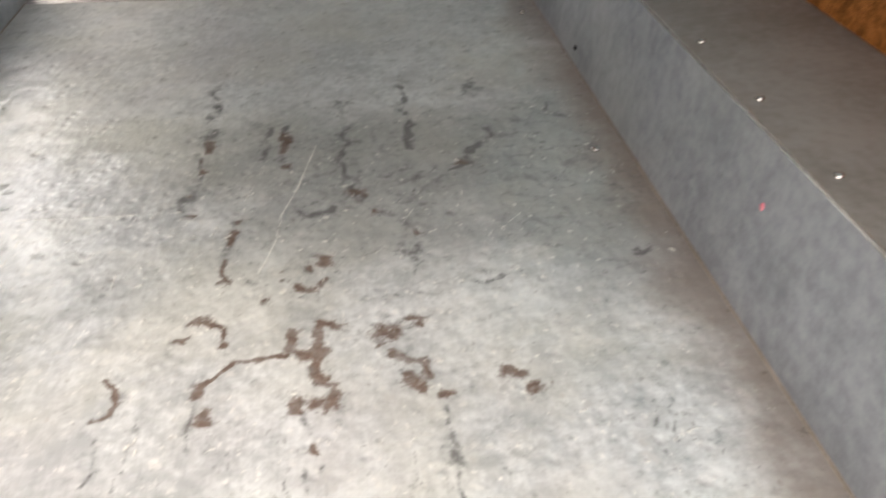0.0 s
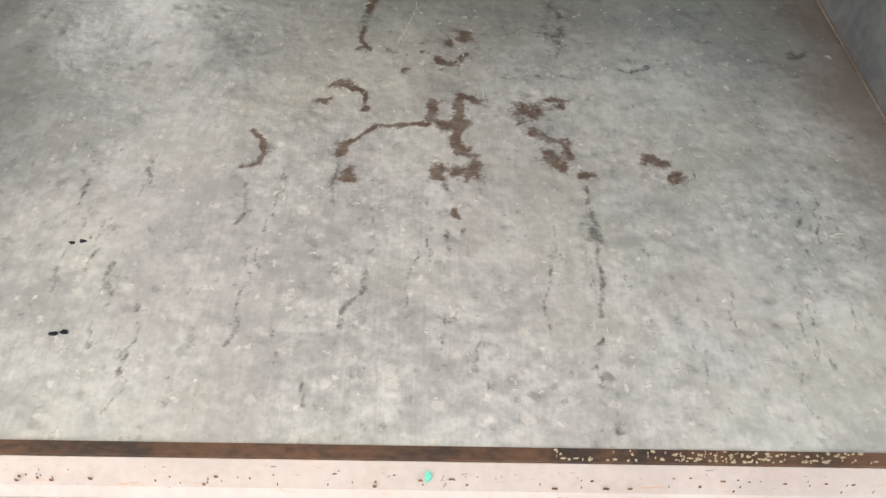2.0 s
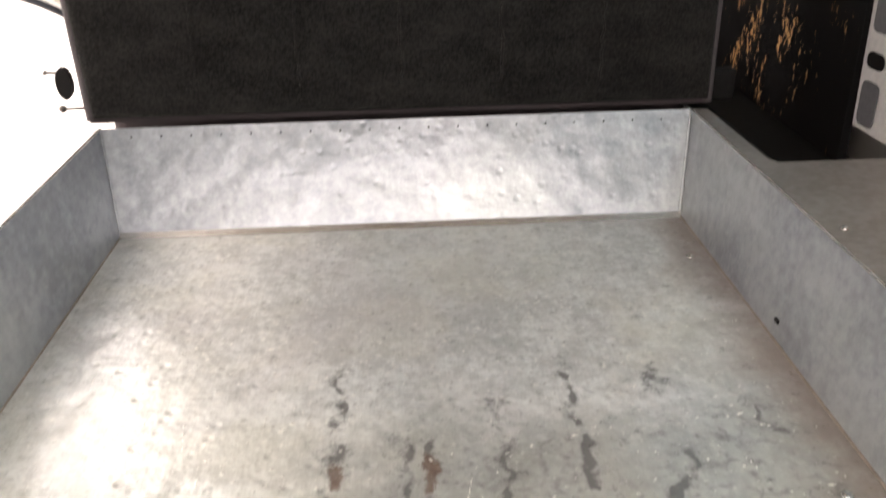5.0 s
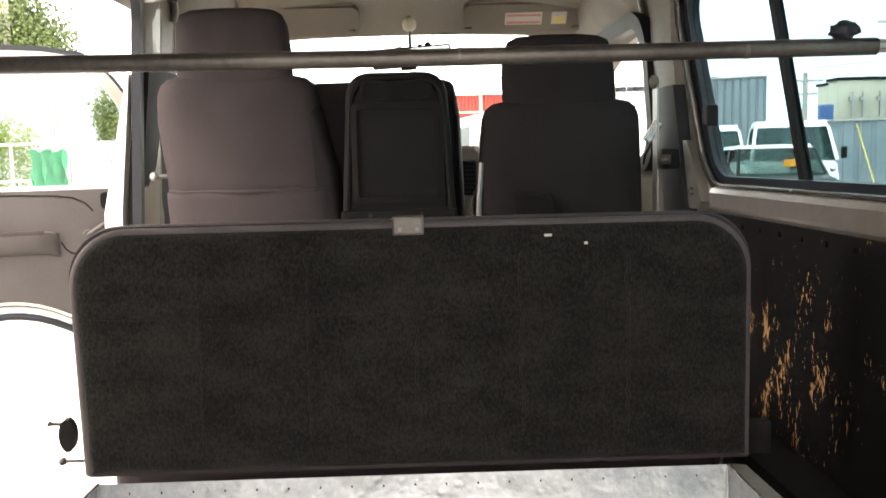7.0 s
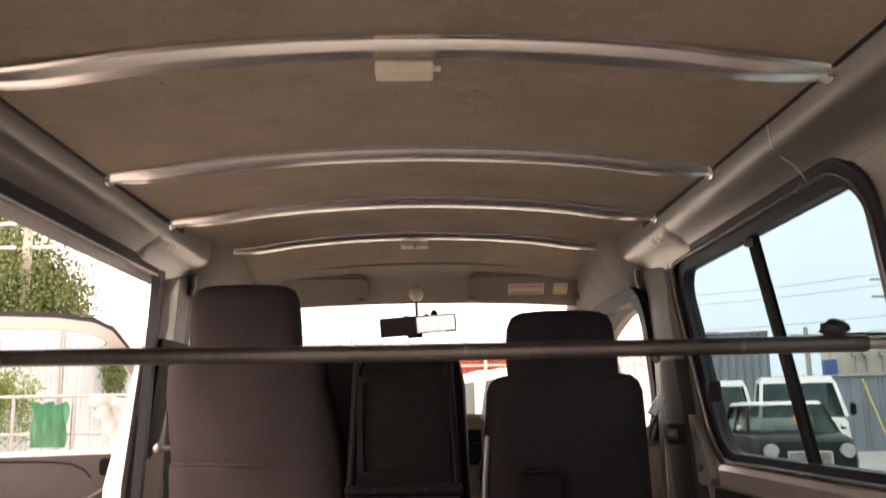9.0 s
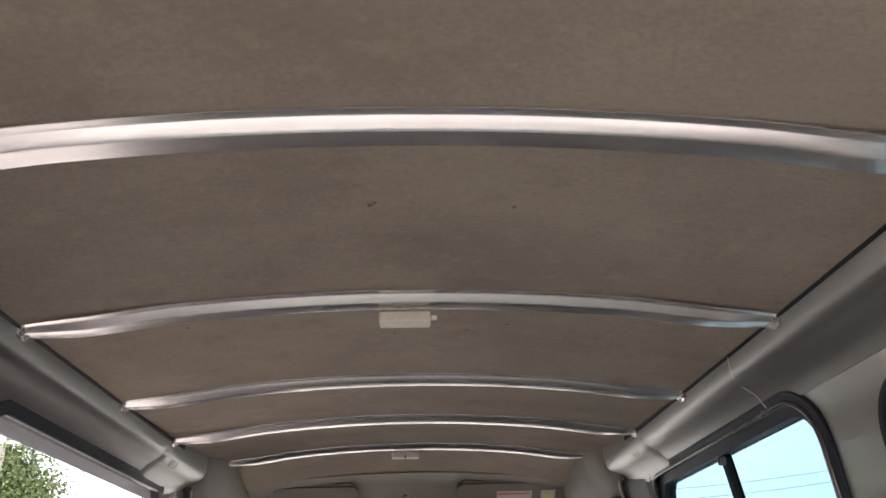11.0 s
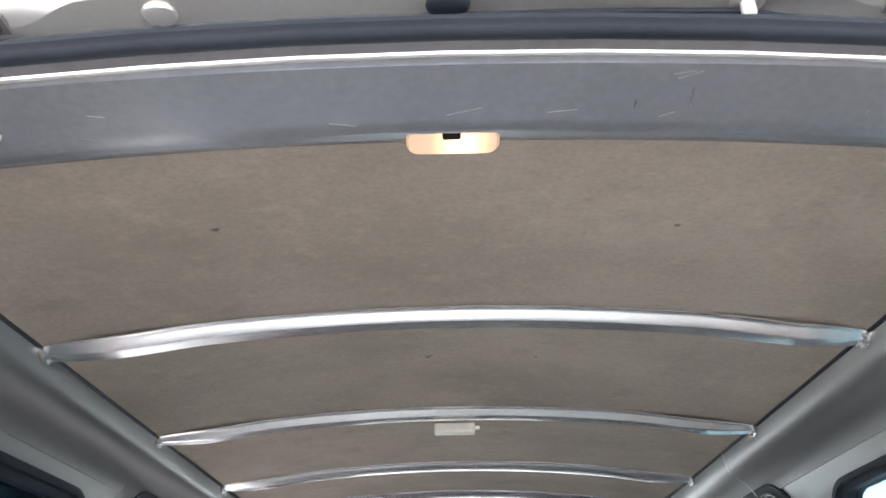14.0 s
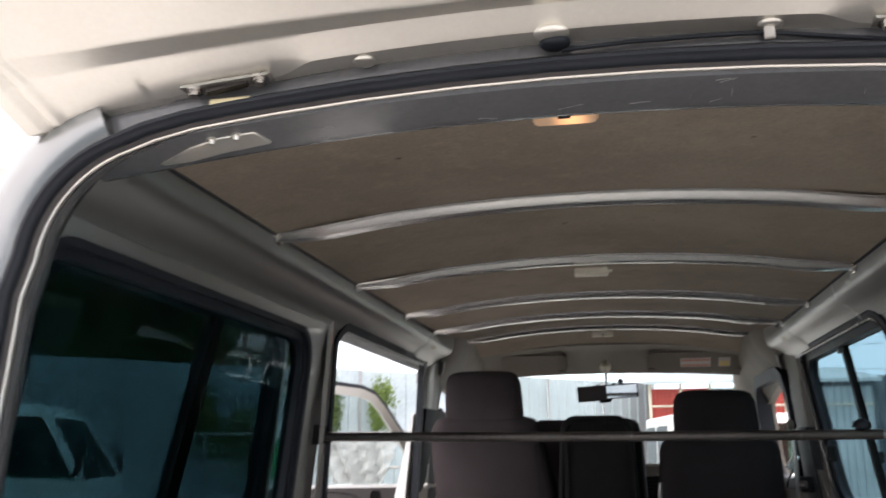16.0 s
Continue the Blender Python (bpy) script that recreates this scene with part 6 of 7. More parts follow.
def windscreen():
    e = tagged(new("window_4"), "clear raked windscreen between grey pillars", "window", "", "structure")
    lo, hi = (4.30, 1.22), (3.83, 1.945)
    bm = bmesh.new()
    sheet(bm, (-0.72, lo[0], lo[1]), (0.72, lo[0], lo[1]), (0.64, hi[0], hi[1]), (-0.64, hi[0], hi[1]), 0.005, (0, 0.84, 0.54))
    part("pane", bm, CLEAR, e).visible_shadow = False
    for s in (1, -1):
        bm = bmesh.new()
        loft(bm, [[(s * 0.63, 3.80, 1.95), (s * 0.70, 3.80, 1.93), (s * 0.70, 3.90, 1.93), (s * 0.63, 3.88, 1.96)], [(s * 0.715, 4.26, 1.20), (s * 0.785, 4.22, 1.20), (s * 0.785, 4.34, 1.20), (s * 0.715, 4.34, 1.20)]])
        part("pillar", bm, BEIGE, e)
    bm = bmesh.new()
    box(bm, -0.79, 0.79, 4.10, 4.36, 0.45, 1.22, 0.03)
    part("cowl", bm, WHITE, e)
    return e


windscreen()


def pillar_trim(s):
    e = thing("pillar_trim", "silver-grey pillar trim beside the front seat", "pillar trim", kind="structure")
    bm = bmesh.new()
    prof = [(2.800, 0), (2.806, -0.022), (2.85, -0.030), (2.94, -0.032), (3.01, -0.020), (3.03, 0.012), (2.800, 0.012)] if s > 0 else [(2.826, 0), (2.832, -0.014), (2.88, -0.018), (3.06, -0.016), (3.10, -0.006), (3.11, 0.012), (2.826, 0.012)]
    loft(bm, [[(s * (side_x(z) + (o * k if o < 0 else o)), y, z) for y, o in prof] for z, k in ((0.7, 1), (1.1, 1), (1.36, 1), (1.6, 1), (1.78, 0.9), (1.86, 0.6), (1.93, 0.1))])
    part("cover", bm, PILLARPLASTIC, e, smooth=40)
    bm = bmesh.new()
    if s < 0:
        low = [(2.824, -0.004), (2.832, -0.026), (2.90, -0.034), (3.10, -0.034), (3.21, -0.030), (3.23, 0.010), (2.824, 0.010)]
        loft(bm, [[(s * (side_x(z) + o), y, z) for y, o in low] for z in (0.7, 1.1, 1.36, 1.6, 1.74)])
        part("lower_cover", bm, BLACK, e, "black plastic lower cover", smooth=40)
    else:
        # Pillar is darker towards the bottom: a near-black lower piece.
        low = [(2.792, 0.0), (2.798, -0.030), (2.85, -0.038), (2.95, -0.040), (3.02, -0.026), (3.04, 0.010), (2.792, 0.010)]
        loft(bm, [[(s * (side_x(z) + o), y, z) for y, o in low] for z in (0.7, 1.1, 1.36, 1.55, 1.66)])
        part("lower_cover", bm, RUBBER, e, "near-black lower piece of the pillar cover", smooth=40)
    return e


pillar_trim(1)
pillar_trim(-1)
bm = bmesh.new()
prism(bm, [(-0.779, 0.30), (-0.762, 1.36), (-0.724, 1.72), (-0.730, 1.72), (-0.808, 1.36), (-0.825, 0.30)], "y", 2.805, 2.925)
structure("door_post_left", bm, WHITE, "white painted outer edge of the door post", "door post")
bm = bmesh.new()
loft(bm, [[(-(side_x(z) + o), y, z) for o, y in ((0.0125, 1.69), (0.0125, 1.7545), (0.050, 1.7545), (0.050, 1.69))] for z in (0.30, 0.75, 1.10, 1.40, 1.87, 1.925)])
structure("door_post_middle", bm, SILVER, "silver painted post between the side window and the sliding-door opening", "door post")


def seat_belt():
    e = thing("seat_belt", "grey seat belt hanging from its pillar anchor", "seat belt")
    bm = bmesh.new()
    bmesh.ops.create_icosphere(bm, subdivisions=2, radius=0.016, matrix=Matrix.Translation((0.632, 2.79, 1.668)) @ Matrix.Diagonal((0.8, 1, 1.2, 1)))
    part("anchor", bm, BEIGE, e, smooth=50)
    bm = bmesh.new()
    box(bm, 0.636, 0.640, 2.775, 2.82, 1.08, 1.655)
    part("webbing", bm, RAILPLASTIC, e)
    bm = bmesh.new()
    box(bm, 0.615, 0.64, 2.79, 2.80, 1.515, 1.575, 0.004, m=Matrix.Translation((0.62, 2.8, 1.54)) @ Matrix.Rotation(radians(35), 4, "Y") @ Matrix.Translation((-0.62, -2.8, -1.54)))
    part("tongue", bm, CHROME, e)
    bm = bmesh.new()
    tube(bm, [(0.625, 2.795, 1.51), (0.608, 2.79, 1.48), (0.603, 2.79, 1.455)], 0.003, 6)
    part("tongue_loop", bm, BLACK, e)
    return e


seat_belt()


def door_lock(y, x, z, h):
    e = thing("pillar_latch", "black plastic latch block on the pillar", "latch", group="pillar latches")
    bm = bmesh.new()
    box(bm, x - 0.022, x + 0.022, y - 0.02, y + 0.02, z - h, z + h, 0.008)
    part("block", bm, BLACK, e)
    bm = bmesh.new()
    cyl(bm, (x - 0.022, y - 0.018, z), (x - 0.006, y - 0.028, z), 0.012, 10)
    part("stud", bm, STEELBAR, e)
    return e


door_lock(2.75, 0.660, 1.468, 0.026)


def pillar_bracket():
    """The silver foot of the pillar beside the window, with its bolt."""
    e = thing("pillar_bracket", "silver painted bracket bolted at the foot of the pillar", "bracket")
    bm = bmesh.new()
    loft(bm, [[(side_x(z) - o, y0 + (y1 - y0) * q, z) for q, o in ((0, 0.004), (0.06, 0.022), (0.5, 0.028), (0.94, 0.022), (1, 0.004), (1, -0.01), (0, -0.01))] for z, y0, y1 in ((1.34, 2.70, 2.795), (1.36, 2.68, 2.80), (1.44, 2.715, 2.80), (1.50, 2.745, 2.795), (1.515, 2.755, 2.79))])
    part("plate", bm, SILVER, e, smooth=40)
    bm = bmesh.new()
    cyl(bm, (side_x(1.385) - 0.024, 2.735, 1.385), (side_x(1.385) - 0.034, 2.735, 1.385), 0.011, 6)
    part("bolt", bm, STEELBAR, e)
    return e


pillar_bracket()


# ---- lamps ----
def rear_lamp():
    e = thing("dome_lamp", "lit cream dome lamp with a black switch on the rear header", "dome lamp")
    bm = bmesh.new()
    o = rounded(-0.036, 0.046, 0.0, 0.038, 0.010, 4)
    loft(bm, [[(x, 0.529 + y, 2.000) for x, y in o], [(x * 0.99, 0.529 + y * 0.99, 1.983) for x, y in o], [(x * 0.93, 0.532 + y * 0.86, 1.979) for x, y in o]])
    m, t, b = nodes_of("glowing_lamp_cover")
    b.inputs["Base Color"].default_value = (0.55, 0.40, 0.27, 1)
    b.inputs["Emission Color"].default_value = (1.0, 0.50, 0.20, 1)
    mid = t.nodes.new("ShaderNodeVectorMath")
    mid.operation = "DISTANCE"
    t.links.new(coords(t, (1, 0, 0)), mid.inputs[0])
    mid.inputs[1].default_value = (0.012, 0, 0)
    gl = maths(t, "MULTIPLY_ADD", ramp(t, mid.outputs["Value"], 0.030, 0.002), 0.95, 0.09)
    t.links.new(gl, b.inputs["Emission Strength"])
    part("diffuser", bm, m, e, "glowing warm diffuser", smooth=40)
    bm = bmesh.new()
    box(bm, -0.004, 0.012, 0.529, 0.539, 1.976, 1.984, 0.002)
    part("switch", bm, BLACK, e)
    return e


rear_lamp()


def bow_lamp(y, x0, x1, nub):
    e = thing("reading_lamp", "cream plastic lamp on a roof bow, switched off", "lamp", group="bow lamps")
    bm = bmesh.new()
    box(bm, x0, x1, y - 0.004, y + 0.032, 2.004, 2.022, 0.004)
    part("diffuser", bm, CREAM, e)
    if nub:
        bm = bmesh.new()
        box(bm, x1, x1 + 0.010, y + 0.004, y + 0.012, 2.010, 2.017, 0.002)
        part("switch", bm, CREAM, e)
    else:
        bm = bmesh.new()
        box(bm, (x0 + x1) / 2 - 0.002, (x0 + x1) / 2 + 0.002, y - 0.006, y + 0.01, 2.003, 2.012)
        part("switch", bm, BLACK, e)
    return e


bow_lamp(1.655, -0.043, 0.040, True)
bow_lamp(3.18, -0.05, 0.038, False).location.z = 0.042


# ---- tailgate overhead ----
def tailgate():
    e = thing("tailgate", "open cream-silver tailgate with pressed creases above the rear opening", "tailgate")
    prof = [(0.468, 2.044), (0.458, 2.0295), (0.454, 2.0275), (0.403, 2.0262), (0.379, 2.0425), (0.376, 2.0440), (0.372, 2.0440), (0.349, 2.0405), (0.3455, 2.0408),
            (0.342, 2.0425), (0.25, 2.108), (0.10, 2.17), (-0.20, 2.26), (-0.50, 2.34), (-0.62, 2.36), (-0.64, 2.42), (0.25, 2.22), (0.468, 2.09)]
    def drop(x):
        return -0.13 * x * x
    def half(y):
        return float(np.interp(y, (-0.64, 0.1, 0.30, 0.38, 0.44, 0.47), (0.74, 0.735, 0.705, 0.665, 0.622, 0.592)))
    def ease(v):
        v = min(max(v, 0.0), 1.0)
        return v * v * (3 - 2 * v)
    def shape(u):
        out = []
        for y, z in prof:
            x = u * half(y)
            d = half(y) - abs(x)
            bay = ease((abs(x) - 0.268) / 0.055)
            keep = 0.25 + 0.75 * ease((y - 0.335) / 0.07)
            rim = 0.0045 * ease((0.052 - d) / 0.006) + 0.0040 * ease((0.026 - d) / 0.005) - 0.0035 * ease(1 - abs(d - 0.030) / 0.006)
            crease = 0.386 < y < 0.412
            pad = ease((abs(x) - 0.445) / 0.01) * ease((0.545 - abs(x)) / 0.02)
            out.append((x, y + (0.019 * bay if crease else 0), z + drop(x) * keep - (0.0026 * bay if crease else 0) - rim - (0.006 * pad if 0.450 < y < 0.46 and z < 2.03 else 0)))
        return out
    bm = bmesh.new()
    loft(bm, [shape(-1 + 2 * k / 260) for k in range(261)])
    part("inner_panel", bm, GATEPAINT, e, smooth=24)
    for x in (-0.216, 0.229):
        bm = bmesh.new()
        bmesh.ops.create_icosphere(bm, subdivisions=3, radius=0.0135, matrix=Matrix.Translation((x, 0.423, 2.0262 + drop(x))) @ Matrix.Diagonal((1, 1, 0.42, 1)))
        part("embossed_dome", bm, GATEPAINT, e, smooth=60)
    bm = bmesh.new()
    bmesh.ops.create_icosphere(bm, subdivisions=3, radius=0.020, matrix=Matrix.Translation((0.0, 0.410, 2.026)) @ Matrix.Diagonal((1, 0.9, 0.36, 1)))
    part("cable_boss", bm, GATEPAINT, e, smooth=60)
    bm = bmesh.new()
    bmesh.ops.create_icosphere(bm, subdivisions=3, radius=0.017, matrix=Matrix.Translation((0.003, 0.419, 2.019)) @ Matrix.Diagonal((1, 0.85, 0.5, 1)))
    part("grommet", bm, RUBBER, e, smooth=60)
    bm = bmesh.new()
    tube(bm, [(0.01, 0.424, 2.012), (0.08, 0.428, 2.0165), (0.16, 0.428, 2.0155), (0.226, 0.427, 2.0125), (0.26, 0.430, 2.008), (0.32, 0.434, 2.000), (0.40, 0.440, 1.990)], 0.0026, 8)
    part("cable", bm, RUBBER, e, smooth=60)
    bm = bmesh.new()
    box(bm, 0.222, 0.233, 0.418, 0.424, 2.002, 2.019, 0.002)
    part("cable_clip", bm, PAPER, e, "white cable clip")
    bm = bmesh.new()
    o = rounded(-0.068, 0.080, 0.312, 0.336, 0.012, 4)
    loft(bm, [[(x, y, 2.0487 + 0.712 * (0.336 - y)) for x, y in o], [(x, y - 0.003, 2.0437 + 0.712 * (0.336 - y)) for x, y in o]])
    part("slot_cover", bm, BLACK, e, "black rounded slot")
    brass = mat("brassy_zinc", (0.55, 0.48, 0.30), (0.42, 0.36, 0.22), 0.4, 0.8)
    for s in (1, -1):
        x0, x1 = s * 0.342, s * 0.424
        za, zb = 2.0215 + drop(x0), 2.0215 + drop(x1)
        bm = bmesh.new()
        loft(bm, [[(x, 0.408, z + 0.005), (x, 0.407, z + 0.001), (x, 0.427, z + 0.001), (x, 0.428, z + 0.006)] for x, z in ((x0 - s * 0.014, za), (x1 + s * 0.014, zb))])
        h = part("hinge", bm, SILVER, e, "worn steel hinge")
        bm = bmesh.new()
        loft(bm, [[(x, 0.414, z + 0.001), (x, 0.4135, z - 0.004), (x, 0.423, z - 0.005), (x, 0.425, z + 0.001)] for x, z in ((x0 + s * 0.016, za), (x1 - s * 0.016, zb))])
        part("hinge_pin", bm, STEELBAR, h)
        bm = bmesh.new()
        box(bm, min(x0, x1) + 0.014, max(x0, x1) - 0.016, 0.426, 0.446, zb - 0.016, zb - 0.006, 0.002)
        part("hinge_leaf", bm, brass, h)
        for x, z in ((x0, za), (x1, zb)):
            bm = bmesh.new()
            cyl(bm, (x, 0.417, z + 0.002), (x, 0.4167, z - 0.001), 0.0105, 18)
            cyl(bm, (x, 0.4167, z - 0.001), (x, 0.4160, z - 0.007), 0.0068, 6)
            part("hinge_bolt", bm, CHROME, h)
    return e


tailgate()


# ---- doors standing open on the near side ----
def front_door():
    e = thing("front_door", "passenger door standing open with dark grey trim and wheel-arch cut-out", "car door")
    a = radians(66)
    hinge = Vector((-0.80, 3.93, 0))
    u, n = Vector((-math.sin(a), -math.cos(a), 0)), Vector((math.cos(a), -math.sin(a), 0))
    def P(q, z, d=0.0):
        return hinge + u * q + n * d + Vector((0, 0, z))
    arch = [(0.34 + 0.50 * k / 10, 0.76 + 0.20 * math.sin(math.pi * min(1, (k / 10) * 0.62))) for k in range(11)]
    poly = [(0.0, 1.42), (0.0, 0.72), (0.25, 0.72)] + arch + [(0.96, 0.955), (0.98, 1.0), (0.98, 1.42)]
    bm = bmesh.new()
    loft(bm, [[P(q, z, -0.07) for q, z in poly], [P(q, z, -0.01) for q, z in poly]])
    part("door_shell", bm, WHITE, e)
    inner = [(0.03, 1.405), (0.03, 0.76), (0.25, 0.77)] + [(q, z + 0.035) for q, z in arch] + [(0.95, 0.99), (0.955, 1.405)]
    bm = bmesh.new()
    loft(bm, [[P(q, z, -0.01) for q, z in inner], [P(q, z, 0.012) for q, z in inner]])
    part("trim_panel", bm, DOORTRIM, e)
    bm = bmesh.new()
    tube(bm, [P(q, z - 0.004, -0.005) for q, z in [(0.03, 0.735), (0.25, 0.745)] + arch + [(0.95, 0.965)]], 0.013, 8)
    part("arch_seal", bm, RUBBER, e, smooth=60)
    def lip(q, z, deep):
        """One section of the arm rest: a rounded ledge that hangs below its flat top."""
        return [P(q, z + 0.052, 0.010), P(q, z + 0.055, deep * 0.7), P(q, z + 0.050, deep), P(q, z + 0.020, deep), P(q, z - 0.008, deep * 0.75), P(q, z - 0.026, 0.030), P(q, z - 0.034, 0.010)]
    bm = bmesh.new()
    loft(bm, [lip(0.555, 1.195, 0.018), lip(0.562, 1.197, 0.040), lip(0.585, 1.205, 0.060), lip(0.64, 1.208, 0.066), lip(0.80, 1.208, 0.066), lip(0.86, 1.208, 0.04), lip(0.87, 1.208, 0.014)])
    part("arm_rest", bm, DOORTRIM, e, smooth=50)
    bm = bmesh.new()
    loft(bm, [[P(q, 1.259, 0.03), P(q, 1.264, 0.034), P(q, 1.264, 0.064), P(q, 1.256, 0.068), P(q, 1.250, 0.066)] for q in (0.605, 0.612, 0.80, 0.83)])
    part("arm_rest_cap", bm, FABRIC, e, smooth=50)
    bm = bmesh.new()
    o = rounded(0.355, 0.408, 1.330, 1.392, 0.016, 4)
    i = rounded(0.362, 0.400, 1.340, 1.384, 0.011, 4)
    loft(bm, [[P(q, z, 0.010) for q, z in o], [P(q, z, 0.018) for q, z in o], [P(q, z, 0.018) for q, z in i], [P(q, z, 0.013) for q, z in i]])
    part("inner_handle_bezel", bm, BLACK, e)
    bm = bmesh.new()
    tube(bm, [P(0.457, 1.238, 0.012), P(0.455, 1.240, 0.036), P(0.43, 1.258, 0.042), P(0.375, 1.292, 0.044)], 0.0085, 10)
    cyl(bm, P(0.457, 1.238, 0.010), P(0.457, 1.238, 0.026), 0.020, 18, 0.016)
    part("window_winder", bm, DOORTRIM, e, smooth=50)
    for line in ([(0.95, 1.392), (0.69, 1.390), (0.56, 1.384), (0.50, 1.375), (0.46, 1.355), (0.435, 1.325)], [(0.548, 1.215), (0.535, 1.190), (0.52, 1.176), (0.505, 1.172), (0.46, 1.176), (0.40, 1.190)]):
        bm = bmesh.new()
        tube(bm, [P(q, z, 0.0125) for q, z in line], 0.0030, 6)
        part("trim_line", bm, BLACK, e)
    bm = bmesh.new()
    tube(bm, [P(q, z + 0.045, 0.010) for q, z in arch], 0.006, 6)
    part("lower_edge", bm, CREAM, e, "cream painted lower edge", smooth=60)
    fr = [(0.08, 1.415), (0.20, 1.60), (0.33, 1.79), (0.385, 1.855), (0.45, 1.885), (0.58, 1.90), (0.90, 1.90), (0.94, 1.885), (0.96, 1.84), (0.965, 1.415)]
    fi = [(0.135, 1.415), (0.24, 1.58), (0.36, 1.765), (0.405, 1.82), (0.46, 1.845), (0.58, 1.858), (0.88, 1.858), (0.91, 1.845), (0.925, 1.82), (0.93, 1.415)]
    for name, o, i, d0, d1, m in (("window_frame", fr, fi, -0.045, 0.0, SILVER), ("frame_seal", [(q * 1.0, z + 0.02) for q, z in fr], fr, -0.05, -0.01, RUBBER)):
        bm = bmesh.new()
        vs = [[bm.verts.new(P(q, z, d)) for q, z in ol] for ol, d in ((o, d0), (o, d1), (i, d1), (i, d0))]
        for k in range(len(o) - 1):
            for r in range(4):
                A, B = vs[r], vs[(r + 1) % 4]
                bm.faces.new((A[k], A[k + 1], B[k + 1], B[k]))
        part(name, bm, m, e)
    bm = bmesh.new()
    loft(bm, [[P(q, z, -0.025) for q, z in fi], [P(q, z, -0.021) for q, z in fi]])
    part("door_glass", bm, CLEAR, e).visible_shadow = False
    return e


front_door()


def door_mirror():
    e = thing("door_mirror", "black door mirror by the windscreen pillar", "door mirror")
    bm = bmesh.new()
    box(bm, -0.98, -0.86, 4.02, 4.08, 1.60, 1.80, 0.02, 3)
    part("housing", bm, BLACK, e, smooth=50)
    bm = bmesh.new()
    tube(bm, [(-0.90, 4.05, 1.62), (-0.84, 4.07, 1.52), (-0.79, 4.09, 1.50)], 0.011, 8)
    part("arm", bm, BLACK, e)
    return e


door_mirror()


def sliding_door():
    e = thing("sliding_door", "white sliding door slid back along the van's side", "sliding door")
    bm = bmesh.new()
    holed_panel(bm, -1, (0.62, 1.70, 0.30, 1.93), rounded(0.66, 1.66, 1.38, 1.89, 0.08), 0.03)
    p = part("door_shell", bm, WHITE, e, smooth=30)
    bm = bmesh.new()
    frame_ring(bm, -1, rounded(0.65, 1.67, 1.37, 1.90, 0.085), rounded(0.685, 1.635, 1.405, 1.868, 0.065), -0.006, 0.036)
    f = part("window_seal", bm, RUBBER, e)
    bm = bmesh.new()
    pane_between(bm, -1, rounded(0.685, 1.635, 1.405, 1.868, 0.065), 0.015)
    g = part("door_glass", bm, DARKPANE, e)
    g.visible_shadow = False
    bm = bmesh.new()
    loft(bm, [[(-(side_x(z) + o), 1.17 + 0.22 * (z - 1.40) + d, z) for o, d in ((0.006, 0), (0.006, 0.045), (0.03, 0.045), (0.03, 0))] for z in (1.40, 1.87)])
    part("divider", bm, BLACK, e)
    e.location = (-0.11, 0.0, 0.0)
    return e


sliding_door()


# ---- the yard outside ----
FENCEBLUE = mat("blue_grey_sheet_metal", (0.20, 0.25, 0.28), (0.15, 0.19, 0.215), 0.6, 0.1, s1=1.2, s2=14, bump=0.05)
FENCEPALE = mat("pale_blue_sheet_metal", (0.46, 0.53, 0.56), (0.36, 0.42, 0.44), 0.6, 0.1, s1=1.0, s2=12, bump=0.05)
REDSHEET = mat("red_sheet_metal", (0.42, 0.055, 0.04), (0.32, 0.045, 0.035), 0.6, 0.0, s1=1.5, s2=14, bump=0.05)
CREAMWALL = mat("cream_wall", (0.55, 0.52, 0.42), (0.47, 0.44, 0.36), 0.8, s1=0.8, s2=9, bump=0.05)
TARPGREEN = mat("green_netting", (0.05, 0.36, 0.20), (0.03, 0.25, 0.13), 0.8, s1=4, s2=40, bump=0.3, bscale=60)
TARPWHITE = mat("white_plastic_sheet", (0.72, 0.73, 0.72), (0.56, 0.57, 0.57), 0.5, s1=2.5, s2=14, bump=0.7, bscale=9, dist=0.05)
BARK = mat("bark", (0.13, 0.10, 0.07), (0.08, 0.06, 0.045), 0.95, s1=4, s2=40, bump=0.6, bscale=40)
LEAF = mat("leaves", (0.11, 0.16, 0.045), (0.045, 0.08, 0.022), 0.6, s1=1.5, s2=9, bump=0)
LEAFLIGHT = mat("pale_leaves", (0.16, 0.23, 0.05), (0.09, 0.15, 0.03), 0.6, s1=2, s2=9, bump=0)
CONCPOLE = mat("concrete_pole", (0.38, 0.36, 0.33), (0.30, 0.285, 0.26), 0.85, s1=3, s2=40)
DARKGREEN = mat("dark_green_car_paint", (0.012, 0.022, 0.021), (0.010, 0.018, 0.017), 0.35, s1=3, s2=60, bump=0, spec=0.12)
CARGLASS = glass_mat("car_glass", (0.50, 0.60, 0.58), gloss=0.05, film=0.01)
TYRE = mat("tyre", (0.02, 0.02, 0.02), (0.03, 0.03, 0.03), 0.85, s1=10, s2=90)
AMBER = mat("orange_card", (0.75, 0.30, 0.03), (0.70, 0.26, 0.02), 0.6, bump=0)
SKYBLUE = mat("blue_container_paint", (0.04, 0.12, 0.32), (0.03, 0.10, 0.26), 0.5, s1=2, s2=20)


DARKWINDOW = mat("dark_window_glass", (0.008, 0.009, 0.010), (0.012, 0.013, 0.014), 0.08, s1=2, s2=9, bump=0)


